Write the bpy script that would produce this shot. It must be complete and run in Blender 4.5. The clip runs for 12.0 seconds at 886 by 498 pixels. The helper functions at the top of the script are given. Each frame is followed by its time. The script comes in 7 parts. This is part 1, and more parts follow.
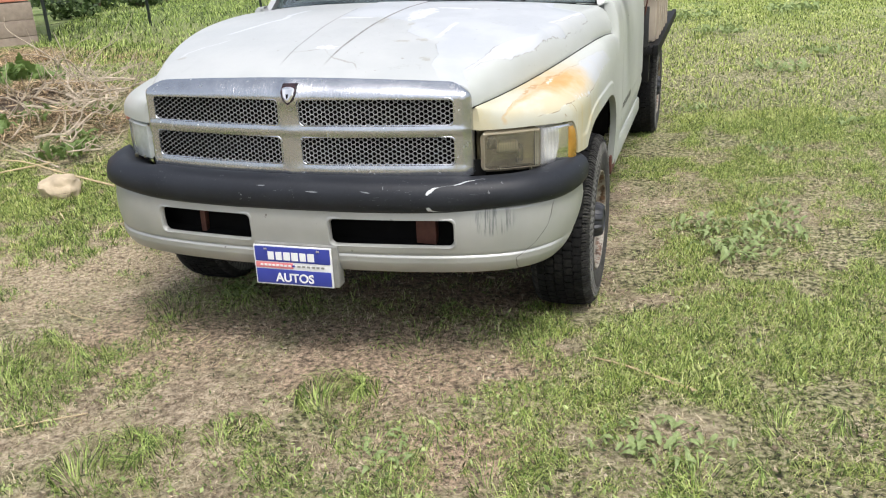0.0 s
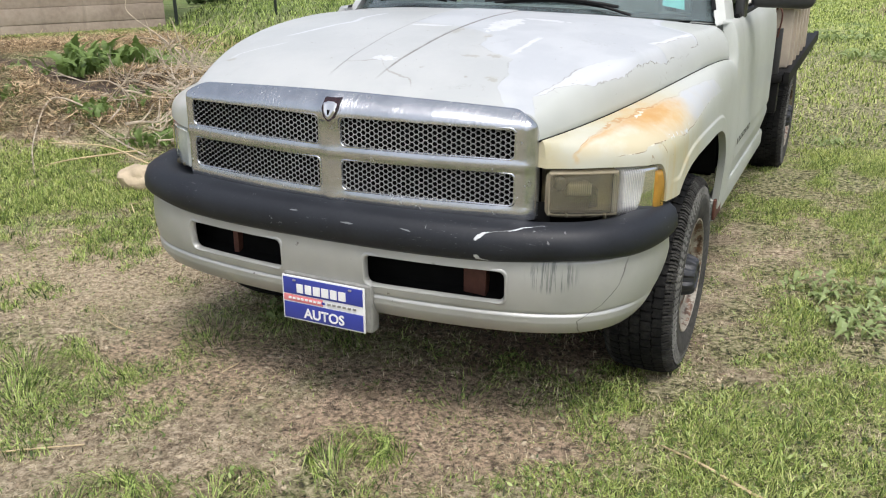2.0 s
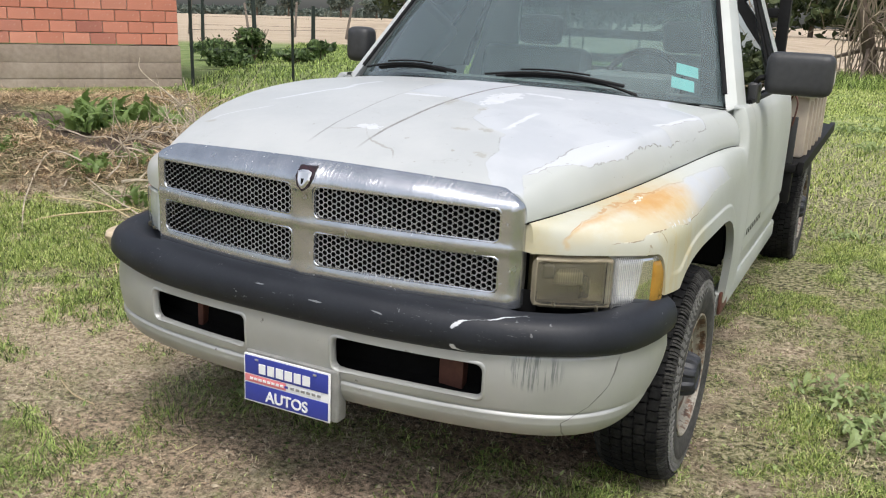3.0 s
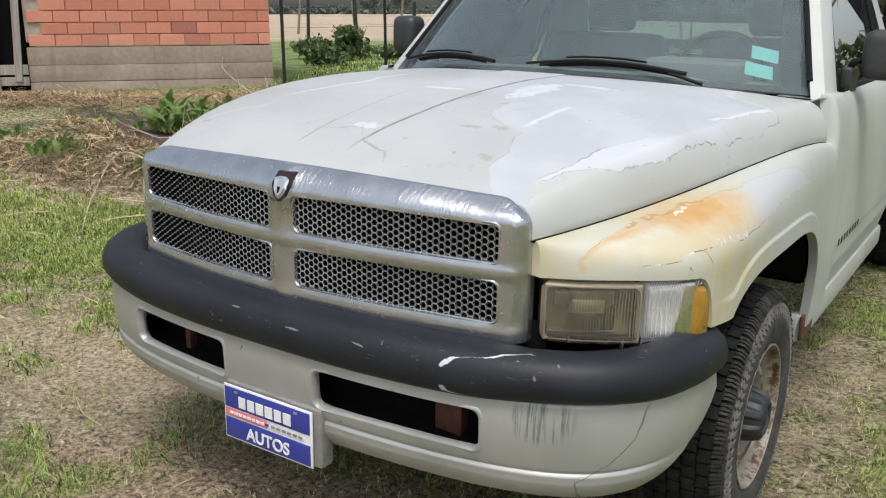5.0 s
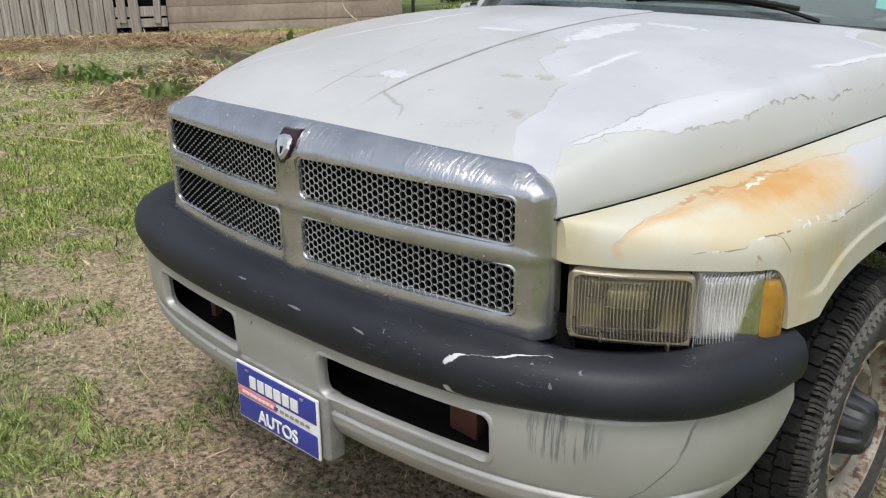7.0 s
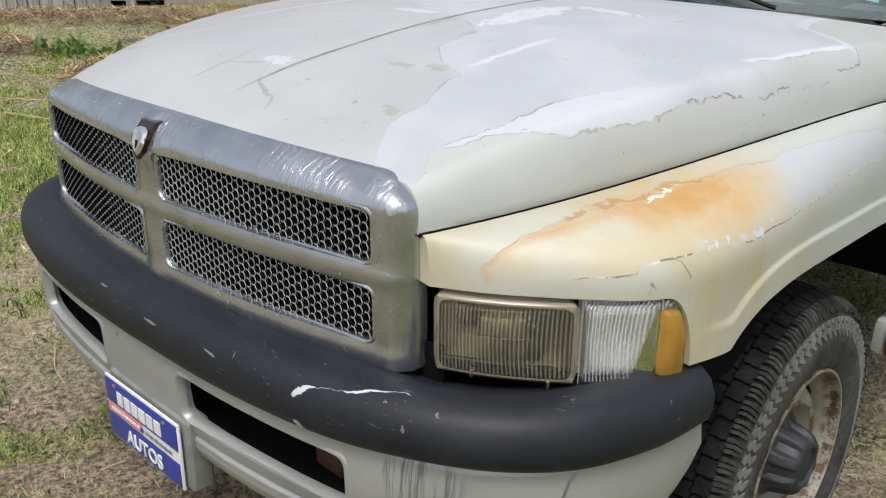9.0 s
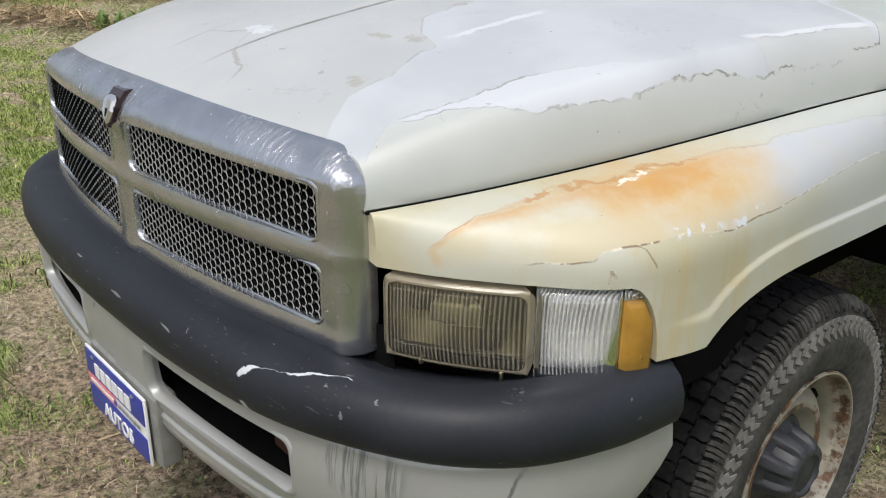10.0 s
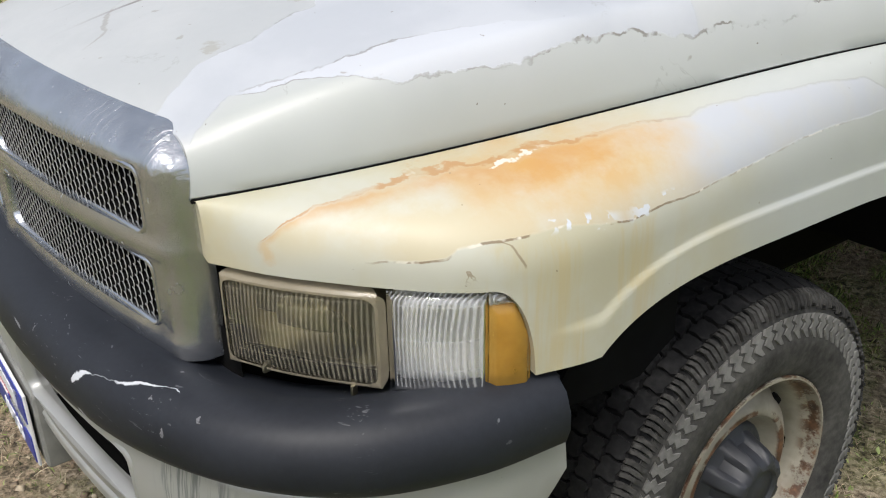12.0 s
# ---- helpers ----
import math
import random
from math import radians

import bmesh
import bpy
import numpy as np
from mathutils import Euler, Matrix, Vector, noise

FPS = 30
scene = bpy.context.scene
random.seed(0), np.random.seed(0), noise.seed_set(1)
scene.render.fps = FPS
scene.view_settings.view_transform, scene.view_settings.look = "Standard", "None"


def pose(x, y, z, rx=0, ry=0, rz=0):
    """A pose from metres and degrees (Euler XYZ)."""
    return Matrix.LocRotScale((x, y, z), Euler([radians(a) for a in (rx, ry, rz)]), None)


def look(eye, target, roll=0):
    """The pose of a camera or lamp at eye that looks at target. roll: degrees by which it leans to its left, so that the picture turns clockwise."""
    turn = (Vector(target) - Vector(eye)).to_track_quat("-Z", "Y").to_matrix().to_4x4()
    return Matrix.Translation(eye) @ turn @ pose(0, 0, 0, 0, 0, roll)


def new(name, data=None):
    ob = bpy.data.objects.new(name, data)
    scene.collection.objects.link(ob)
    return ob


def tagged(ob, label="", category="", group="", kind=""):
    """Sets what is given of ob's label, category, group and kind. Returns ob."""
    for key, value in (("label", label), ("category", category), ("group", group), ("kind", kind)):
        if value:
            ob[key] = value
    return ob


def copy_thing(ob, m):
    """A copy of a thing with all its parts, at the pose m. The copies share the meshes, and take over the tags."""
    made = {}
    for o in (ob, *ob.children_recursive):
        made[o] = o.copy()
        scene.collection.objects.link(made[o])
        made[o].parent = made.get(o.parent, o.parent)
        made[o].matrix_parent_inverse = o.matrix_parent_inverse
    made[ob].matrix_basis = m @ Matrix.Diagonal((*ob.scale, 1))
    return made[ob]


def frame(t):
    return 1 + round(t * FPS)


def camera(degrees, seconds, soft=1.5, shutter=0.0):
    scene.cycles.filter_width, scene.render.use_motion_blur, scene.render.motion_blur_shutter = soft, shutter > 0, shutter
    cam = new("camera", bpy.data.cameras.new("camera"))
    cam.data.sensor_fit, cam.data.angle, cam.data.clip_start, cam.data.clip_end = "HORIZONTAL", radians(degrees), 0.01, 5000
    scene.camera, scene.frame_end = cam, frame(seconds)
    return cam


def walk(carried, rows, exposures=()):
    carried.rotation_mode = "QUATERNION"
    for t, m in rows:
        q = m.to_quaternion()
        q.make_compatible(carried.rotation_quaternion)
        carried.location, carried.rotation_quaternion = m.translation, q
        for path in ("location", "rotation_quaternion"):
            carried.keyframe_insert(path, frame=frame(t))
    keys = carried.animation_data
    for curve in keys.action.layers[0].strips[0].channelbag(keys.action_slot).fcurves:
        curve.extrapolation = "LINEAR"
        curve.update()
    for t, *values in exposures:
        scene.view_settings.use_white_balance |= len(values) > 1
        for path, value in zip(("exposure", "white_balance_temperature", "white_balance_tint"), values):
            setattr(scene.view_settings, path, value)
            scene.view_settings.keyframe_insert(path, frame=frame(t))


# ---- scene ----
# camera and its walk
cam = camera(53.1, 12.0, 1.1)
PATH = [
    (0, (-0.029, 0.249, 1.531), (-0.604, 2.044, 0.863), -3.8),
    (0.5, (-0.025, 0.382, 1.51), (-0.614, 2.208, 0.944), 0.7),
    (1, (0.013, 0.494, 1.522), (-0.71, 2.262, 0.927), 0.5),
    (1.5, (0.016, 0.637, 1.526), (-0.776, 2.357, 0.882), -0.4),
    (2, (0.017, 0.774, 1.519), (-0.804, 2.476, 0.862), -1.2),
    (2.5, (0.014, 0.9, 1.499), (-0.862, 2.597, 0.904), -0.9),
    (3, (0.006, 1.018, 1.488), (-0.859, 2.75, 0.984), 1.5),
    (3.2, (0.006, 1.069, 1.49), (-0.862, 2.799, 0.987), 1.6),
    (4.8, (0.057, 1.457, 1.457), (-0.986, 3.08, 0.929), -0.9),
    (5, (0.063, 1.505, 1.45), (-1.015, 3.109, 0.934), -0.1),
    (5.5, (0.073, 1.623, 1.445), (-1.096, 3.144, 0.882), -0.1),
    (6, (0.075, 1.73, 1.449), (-1.142, 3.19, 0.827), -0.3),
    (6.5, (0.08, 1.832, 1.447), (-1.191, 3.231, 0.794), -1.1),
    (7, (0.084, 1.929, 1.433), (-1.224, 3.298, 0.791), -1.5),
    (7.5, (0.076, 2.016, 1.425), (-1.208, 3.413, 0.791), 0.3),
    (7.7, (0.077, 2.05, 1.429), (-1.196, 3.453, 0.787), 1.0),
    (9.3, (0.145, 2.33, 1.407), (-1.2, 3.639, 0.715), -1.0),
    (9.5, (0.165, 2.363, 1.394), (-1.205, 3.646, 0.705), -0.9),
    (10, (0.193, 2.459, 1.383), (-1.224, 3.674, 0.666), -0.4),
    (10.5, (0.214, 2.549, 1.377), (-1.203, 3.731, 0.606), -0.1),
    (11, (0.232, 2.627, 1.373), (-1.234, 3.737, 0.587), 0.1),
    (11.5, (0.233, 2.719, 1.364), (-1.256, 3.798, 0.576), -1.2),
    (12, (0.231, 2.815, 1.348), (-1.257, 3.889, 0.554), -2.0),
]
walk(cam, [(t, look(eye, target, roll)) for t, eye, target, roll in PATH],
     exposures=[(0.0, 0.40), (1.5, 0.30), (3.0, 0.21), (5.0, 0.06), (7.5, 0.03), (9.5, -0.02), (12.0, 0.07)])

# world: a bright overcast sky, and a wide soft sun
SUN_ELEVATION, SUN_ROTATION = 64, 143
world = bpy.data.worlds.new("overcast_sky")
scene.world = world
world.use_nodes = True
wt = world.node_tree
sky = wt.nodes.new("ShaderNodeTexSky")
sky.sky_type, sky.sun_disc = "NISHITA", False
sky.sun_elevation, sky.sun_rotation = radians(SUN_ELEVATION), radians(SUN_ROTATION)
sky.air_density, sky.dust_density, sky.ozone_density = 1.0, 4.0, 1.0
grey = wt.nodes.new("ShaderNodeHueSaturation")
grey.inputs["Saturation"].default_value = 0.52
wt.links.new(sky.outputs[0], grey.inputs["Color"])
wt.links.new(grey.outputs[0], wt.nodes["Background"].inputs["Color"])
wt.nodes["Background"].inputs["Strength"].default_value = 0.178
sun = new("sun", bpy.data.lights.new("sun", "SUN"))
sun.data.energy, sun.data.angle, sun.data.color = 1.65, radians(22), (1.0, 0.98, 0.95)
a, b = radians(SUN_ELEVATION), radians(SUN_ROTATION)
sun.matrix_world = look((0, 0, 30), (-30 * math.cos(a) * math.sin(b), -30 * math.cos(a) * math.cos(b), 30 - 30 * math.sin(a)))

# ---- tools ----
rng = np.random.default_rng(7)


class Mat:
    """A node material, built link by link."""

    def __init__(self, name, rough=0.5, metal=0.0, coat=0.0):
        self.m = bpy.data.materials.new(name)
        self.m.use_nodes = True
        self.t = self.m.node_tree
        self.b = self.t.nodes["Principled BSDF"]
        self.set("Roughness", rough)
        self.set("Metallic", metal)
        self.set("Coat Weight", coat)
        self.pos = self.node("ShaderNodeTexCoord").outputs["Object"]

    def node(self, kind):
        return self.t.nodes.new(kind)

    def put(self, sock, v):
        if isinstance(v, bpy.types.NodeSocket):
            self.t.links.new(v, sock)
        elif isinstance(v, tuple) and len(v) == 3 and sock.type == "RGBA":
            sock.default_value = (*v, 1)
        else:
            sock.default_value = v

    def set(self, name, v):
        self.put(self.b.inputs[name], v)
        return self

    def noise(self, scale, detail=4.0, rough=0.55, vec=None, warp=0.0):
        n = self.node("ShaderNodeTexNoise")
        self.put(n.inputs["Vector"], vec or self.pos)
        self.put(n.inputs["Scale"], scale)
        self.put(n.inputs["Detail"], detail)
        self.put(n.inputs["Roughness"], rough)
        self.put(n.inputs["Distortion"], warp)
        return n.outputs[0]

    def cells(self, scale, vec=None, feature="F1", out=0):
        n = self.node("ShaderNodeTexVoronoi")
        n.feature = feature
        self.put(n.inputs["Vector"], vec or self.pos)
        self.put(n.inputs["Scale"], scale)
        return n.outputs[out]

    def stretch(self, x, y, z, vec=None):
        n = self.node("ShaderNodeMapping")
        self.put(n.inputs["Vector"], vec or self.pos)
        n.inputs["Scale"].default_value = (x, y, z)
        return n.outputs[0]

    def ramp(self, fac, *stops):
        n = self.node("ShaderNodeValToRGB")
        self.put(n.inputs[0], fac)
        e = n.color_ramp.elements
        while len(e) < len(stops):
            e.new(0.5)
        for el, (p, c) in zip(e, stops):
            el.position = p
            el.color = (*c, 1) if isinstance(c, tuple) else (c, c, c, 1)
        return n.outputs[0]

    def step(self, fac, lo, hi):
        n = self.node("ShaderNodeMapRange")
        n.interpolation_type = "SMOOTHSTEP"
        self.put(n.inputs[0], fac)
        n.inputs[1].default_value, n.inputs[2].default_value = lo, hi
        return n.outputs[0]

    def mix(self, fac, a, b, blend="MIX"):
        n = self.node("ShaderNodeMix")
        n.data_type, n.blend_type = "RGBA", blend
        self.put(n.inputs[0], fac)
        self.put(n.inputs[6], a)
        self.put(n.inputs[7], b)
        return n.outputs[2]

    def op(self, kind, a, b=0.0):
        n = self.node("ShaderNodeMath")
        n.operation = kind
        self.put(n.inputs[0], a)
        self.put(n.inputs[1], b)
        return n.outputs[0]

    def axis(self, i, vec=None):
        n = self.node("ShaderNodeSeparateXYZ")
        self.put(n.inputs[0], vec or self.pos)
        return n.outputs[i]

    def island(self):
        return self.node("ShaderNodeNewGeometry").outputs["Random Per Island"]

    def each(self):
        return self.node("ShaderNodeObjectInfo").outputs["Random"]

    def reach(self, centre, size, wob=None, amp=0.0):
        """Distance from a centre in units of size, wobbled by a noise: below 1 lies inside the stain."""
        s = self.node("ShaderNodeVectorMath")
        s.operation = "SUBTRACT"
        self.put(s.inputs[0], self.pos)
        s.inputs[1].default_value = centre
        d = self.node("ShaderNodeVectorMath")
        d.operation = "DIVIDE"
        self.put(d.inputs[0], s.outputs[0])
        d.inputs[1].default_value = size
        n = self.node("ShaderNodeVectorMath")
        n.operation = "LENGTH"
        self.put(n.inputs[0], d.outputs[0])
        out = n.outputs["Value"]
        if wob is not None:
            out = self.op("ADD", out, self.op("MULTIPLY", self.op("SUBTRACT", wob, 0.5), amp))
        return out

    def bump(self, height, strength=0.3, dist=0.01):
        n = self.node("ShaderNodeBump")
        self.put(n.inputs["Strength"], strength)
        self.put(n.inputs["Distance"], dist)
        self.put(n.inputs["Height"], height)
        self.put(self.b.inputs["Normal"], n.outputs[0])
        return self

    def base(self, v):
        return self.set("Base Color", v)


def plain(name, colour, rough=0.5, metal=0.0, coat=0.0, vary=0.25, scale=25.0, bump=0.0):
    """A surface of one hue with mottling at two scales."""
    m = Mat(name, rough, metal, coat)
    dark = tuple(c * (1 - vary) for c in colour)
    light = tuple(min(1, c * (1 + vary * 0.6)) for c in colour)
    f = m.op("ADD", m.op("MULTIPLY", m.noise(scale), 0.6), m.op("MULTIPLY", m.noise(scale * 0.13, 2), 0.4))
    m.base(m.ramp(f, (0.3, dark), (0.7, light)))
    if bump:
        m.bump(m.noise(scale * 6), bump, 0.004)
    return m.m


def part(name, bm, material, parent=None, label="", smooth=True, angle=35, at=None):
    """A bmesh as one mesh object, under a thing or a part."""
    me = bpy.data.meshes.new(name)
    if isinstance(bm, bmesh.types.BMesh):
        bm.to_mesh(me)
        bm.free()
    else:
        me.from_pydata(*bm)
    for p in me.polygons:
        p.use_smooth = smooth
    if smooth:
        me.set_sharp_from_angle(angle=radians(angle))
    for k in material if isinstance(material, (list, tuple)) else [material]:
        me.materials.append(k)
    ob = new(name, me)
    if at is not None:
        ob.matrix_basis = at
    if parent is not None:
        ob.parent = parent
    if label:
        tagged(ob, label)
    return ob


def thing(name, label, category, at=None, group="", kind=""):
    ob = new(name)
    ob.empty_display_size = 0.1
    if at is not None:
        ob.matrix_basis = at
    return tagged(ob, label, category, group, kind)


def sheet(fn, us, vs, bm=None, close=False):
    """A grid of faces through fn(u, v)."""
    bm = bm or bmesh.new()
    rows = [[bm.verts.new(fn(u, v)) for u in us] for v in vs]
    for r0, r1 in zip(rows, rows[1:]):
        for i in range(len(us) - (0 if close else 1)):
            j = (i + 1) % len(us)
            bm.faces.new((r0[i], r0[j], r1[j], r1[i]))
    return bm


def box(size, centre=(0, 0, 0), bevel=0.0, seg=2, bm=None, turn=None):
    b = bmesh.new()
    bmesh.ops.create_cube(b, size=1, matrix=Matrix.Diagonal((*size, 1)))
    if bevel:
        bmesh.ops.bevel(b, geom=b.edges[:], offset=bevel, segments=seg, affect="EDGES", profile=0.6)
    bmesh.ops.transform(b, matrix=Matrix.Translation(centre) @ (turn or Matrix()), verts=b.verts[:])
    return merge(bm, b) if bm else b


def merge(bm, other):
    me = bpy.data.meshes.new("tmp")
    other.to_mesh(me)
    other.free()
    bm.from_mesh(me)
    bpy.data.meshes.remove(me)
    return bm


def tube(points, radii, sides=8, bm=None, flat=1.0):
    """A round bar along points; radii one number or one a point."""
    bm = bm or bmesh.new()
    pts = [Vector(p) for p in points]
    if not isinstance(radii, (list, tuple)):
        radii = [radii] * len(pts)
    rings = []
    side = None
    for i, p in enumerate(pts):
        d = (pts[min(i + 1, len(pts) - 1)] - pts[max(i - 1, 0)]).normalized()
        if side is None:
            side = d.orthogonal().normalized()
        side = (side - d * side.dot(d)).normalized()
        up = d.cross(side)
        rings.append([bm.verts.new(p + radii[i] * (math.cos(k) * side + flat * math.sin(k) * up))
                      for k in (2 * math.pi * j / sides for j in range(sides))])
    for r0, r1 in zip(rings, rings[1:]):
        for j in range(sides):
            bm.faces.new((r0[j], r0[(j + 1) % sides], r1[(j + 1) % sides], r1[j]))
    bm.faces.new(rings[0][::-1])
    bm.faces.new(rings[-1])
    return bm


def lathe(profile, sides=48, bm=None, wob=None):
    """Turns (axial, radius) points round the x axis."""
    us = [2 * math.pi * k / sides for k in range(sides)]
    return sheet(lambda u, v: (profile[v][0], profile[v][1] * math.cos(u), profile[v][1] * math.sin(u)), us, range(len(profile)), bm, close=True)


def smooth_line(pts, n=24):
    """Catmull-Rom through points, n steps a stretch."""
    p = [Vector(q) for q in pts]
    p = [2 * p[0] - p[1]] + p + [2 * p[-1] - p[-2]]
    out = []
    for i in range(1, len(p) - 2):
        for k in range(n):
            t = k / n
            out.append(0.5 * (2 * p[i] + (p[i + 1] - p[i - 1]) * t + (2 * p[i - 1] - 5 * p[i] + 4 * p[i + 1] - p[i + 2]) * t * t
                              + (3 * p[i] - p[i - 1] - 3 * p[i + 1] + p[i + 2]) * t ** 3))
    out.append(p[-2])
    return out


def along(line):
    """Arc length to point on a line, by interpolation."""
    ds = [0.0]
    for a, b in zip(line, line[1:]):
        ds.append(ds[-1] + (b - a).length)
    cols = [np.array([q[i] for q in line]) for i in range(len(line[0]))]
    return (lambda s: tuple(float(np.interp(s, ds, c)) for c in cols)), ds[-1]


def rounded(x0, x1, z0, z1, r, n=5):
    out = []
    for cx, cz, a in ((x1 - r, z1 - r, 0), (x0 + r, z1 - r, 90), (x0 + r, z0 + r, 180), (x1 - r, z0 + r, 270)):
        for k in range(n + 1):
            q = radians(a + 90 * k / n)
            out.append((cx + r * math.cos(q), cz + r * math.sin(q)))
    return out


def cutout(outer, holes, xs, zs, fn, depth=None, back=Vector((0, 0.03, 0))):
    """A panel with openings: drawn flat in (x, z), cut into strips, laid on fn(x, z), its edges turned back."""
    bm = bmesh.new()
    for loop in (outer, *holes):
        vs = [bm.verts.new((x, 0, z)) for x, z in loop]
        for i in range(len(vs)):
            bm.edges.new((vs[i - 1], vs[i]))
    bmesh.ops.triangle_fill(bm, use_beauty=True, edges=bm.edges[:], normal=(0, -1, 0))
    for co, no, vals in (((1, 0, 0), (1, 0, 0), xs), ((0, 0, 1), (0, 0, 1), zs)):
        for v in vals:
            bmesh.ops.bisect_plane(bm, geom=bm.verts[:] + bm.edges[:] + bm.faces[:], plane_co=Vector(co) * v, plane_no=no, dist=1e-5)
    for v in bm.verts:
        v.co = Vector(fn(v.co.x, v.co.z))
    if back is not None:
        rim = [e for e in bm.edges if e.is_boundary]
        made = bmesh.ops.extrude_edge_only(bm, edges=rim)["geom"]
        for v in made:
            if isinstance(v, bmesh.types.BMVert):
                v.co += back
    bmesh.ops.recalc_face_normals(bm, faces=bm.faces[:])
    return bm


def mirrored(bm):
    c = bm.copy()
    bmesh.ops.scale(c, vec=(-1, 1, 1), verts=c.verts[:])
    bmesh.ops.reverse_faces(c, faces=c.faces[:])
    return c


def ease(t):
    t = max(0.0, min(1.0, t))
    return t * t * (3 - 2 * t)


def blades(name, pos, height, width, lean, material, kind_label, category, seed=0, tip=True):
    """Many narrow bent leaves in one mesh: pos (n, 3), one height and width each."""
    g = np.random.default_rng(seed)
    n = len(pos)
    a = g.uniform(0, 2 * np.pi, n)
    b = g.uniform(0, 2 * np.pi, n)
    l = lean * g.uniform(0.2, 1.3, n)
    wx, wy = np.cos(a) * width / 2, np.sin(a) * width / 2
    dx, dy = np.cos(b), np.sin(b)
    zero = np.zeros(n)
    mid = pos + np.stack([dx * height * l * 0.35, dy * height * l * 0.35, height * 0.6 * np.sqrt(np.clip(1 - (l * 0.5) ** 2, 0.05, 1))], 1)
    top = pos + np.stack([dx * height * l, dy * height * l, height * np.sqrt(np.clip(1 - np.minimum(l, 0.98) ** 2, 0.03, 1))], 1)
    w = np.stack([wx, wy, zero], 1)
    v = np.stack([pos - w, pos + w, mid - w * 0.8, mid + w * 0.8, top], 1).reshape(-1, 3)
    k = (np.arange(n) * 5)[:, None]
    tris = np.concatenate([k + [0, 1, 3], k + [0, 3, 2], k + [2, 3, 4]], 1).reshape(-1, 3)
    return soup(name, v, tris, material, kind_label, category)


def soup(name, v, tris, material, label, category, parent=None):
    me = bpy.data.meshes.new(name)
    me.vertices.add(len(v))
    me.vertices.foreach_set("co", v.astype(np.float32).ravel())
    me.loops.add(tris.size)
    me.loops.foreach_set("vertex_index", tris.astype(np.int32).ravel())
    me.polygons.add(len(tris))
    me.polygons.foreach_set("loop_start", np.arange(0, tris.size, 3, dtype=np.int32))
    me.update()
    me.validate()
    me.materials.append(material)
    ob = new(name, me)
    if parent is not None:
        ob.parent = parent
        return ob
    return tagged(ob, label, category, kind="stuff")

# ---- materials ----
def course(m, axis_value, lo, hi, knots):
    """A height read off a line: knots of (place, value), places between lo and hi, values between 0 and 1."""
    n = m.node("ShaderNodeMapRange")
    m.put(n.inputs[0], axis_value)
    n.inputs[1].default_value, n.inputs[2].default_value = lo, hi
    return m.ramp(n.outputs[0], *[((p - lo) / (hi - lo), v) for p, v in knots])


def band(m, d, w):
    """1 on a line where d is 0, fading to 0 at w."""
    return m.op("SUBTRACT", 1.0, m.step(m.op("ABSOLUTE", d), w * 0.4, w))


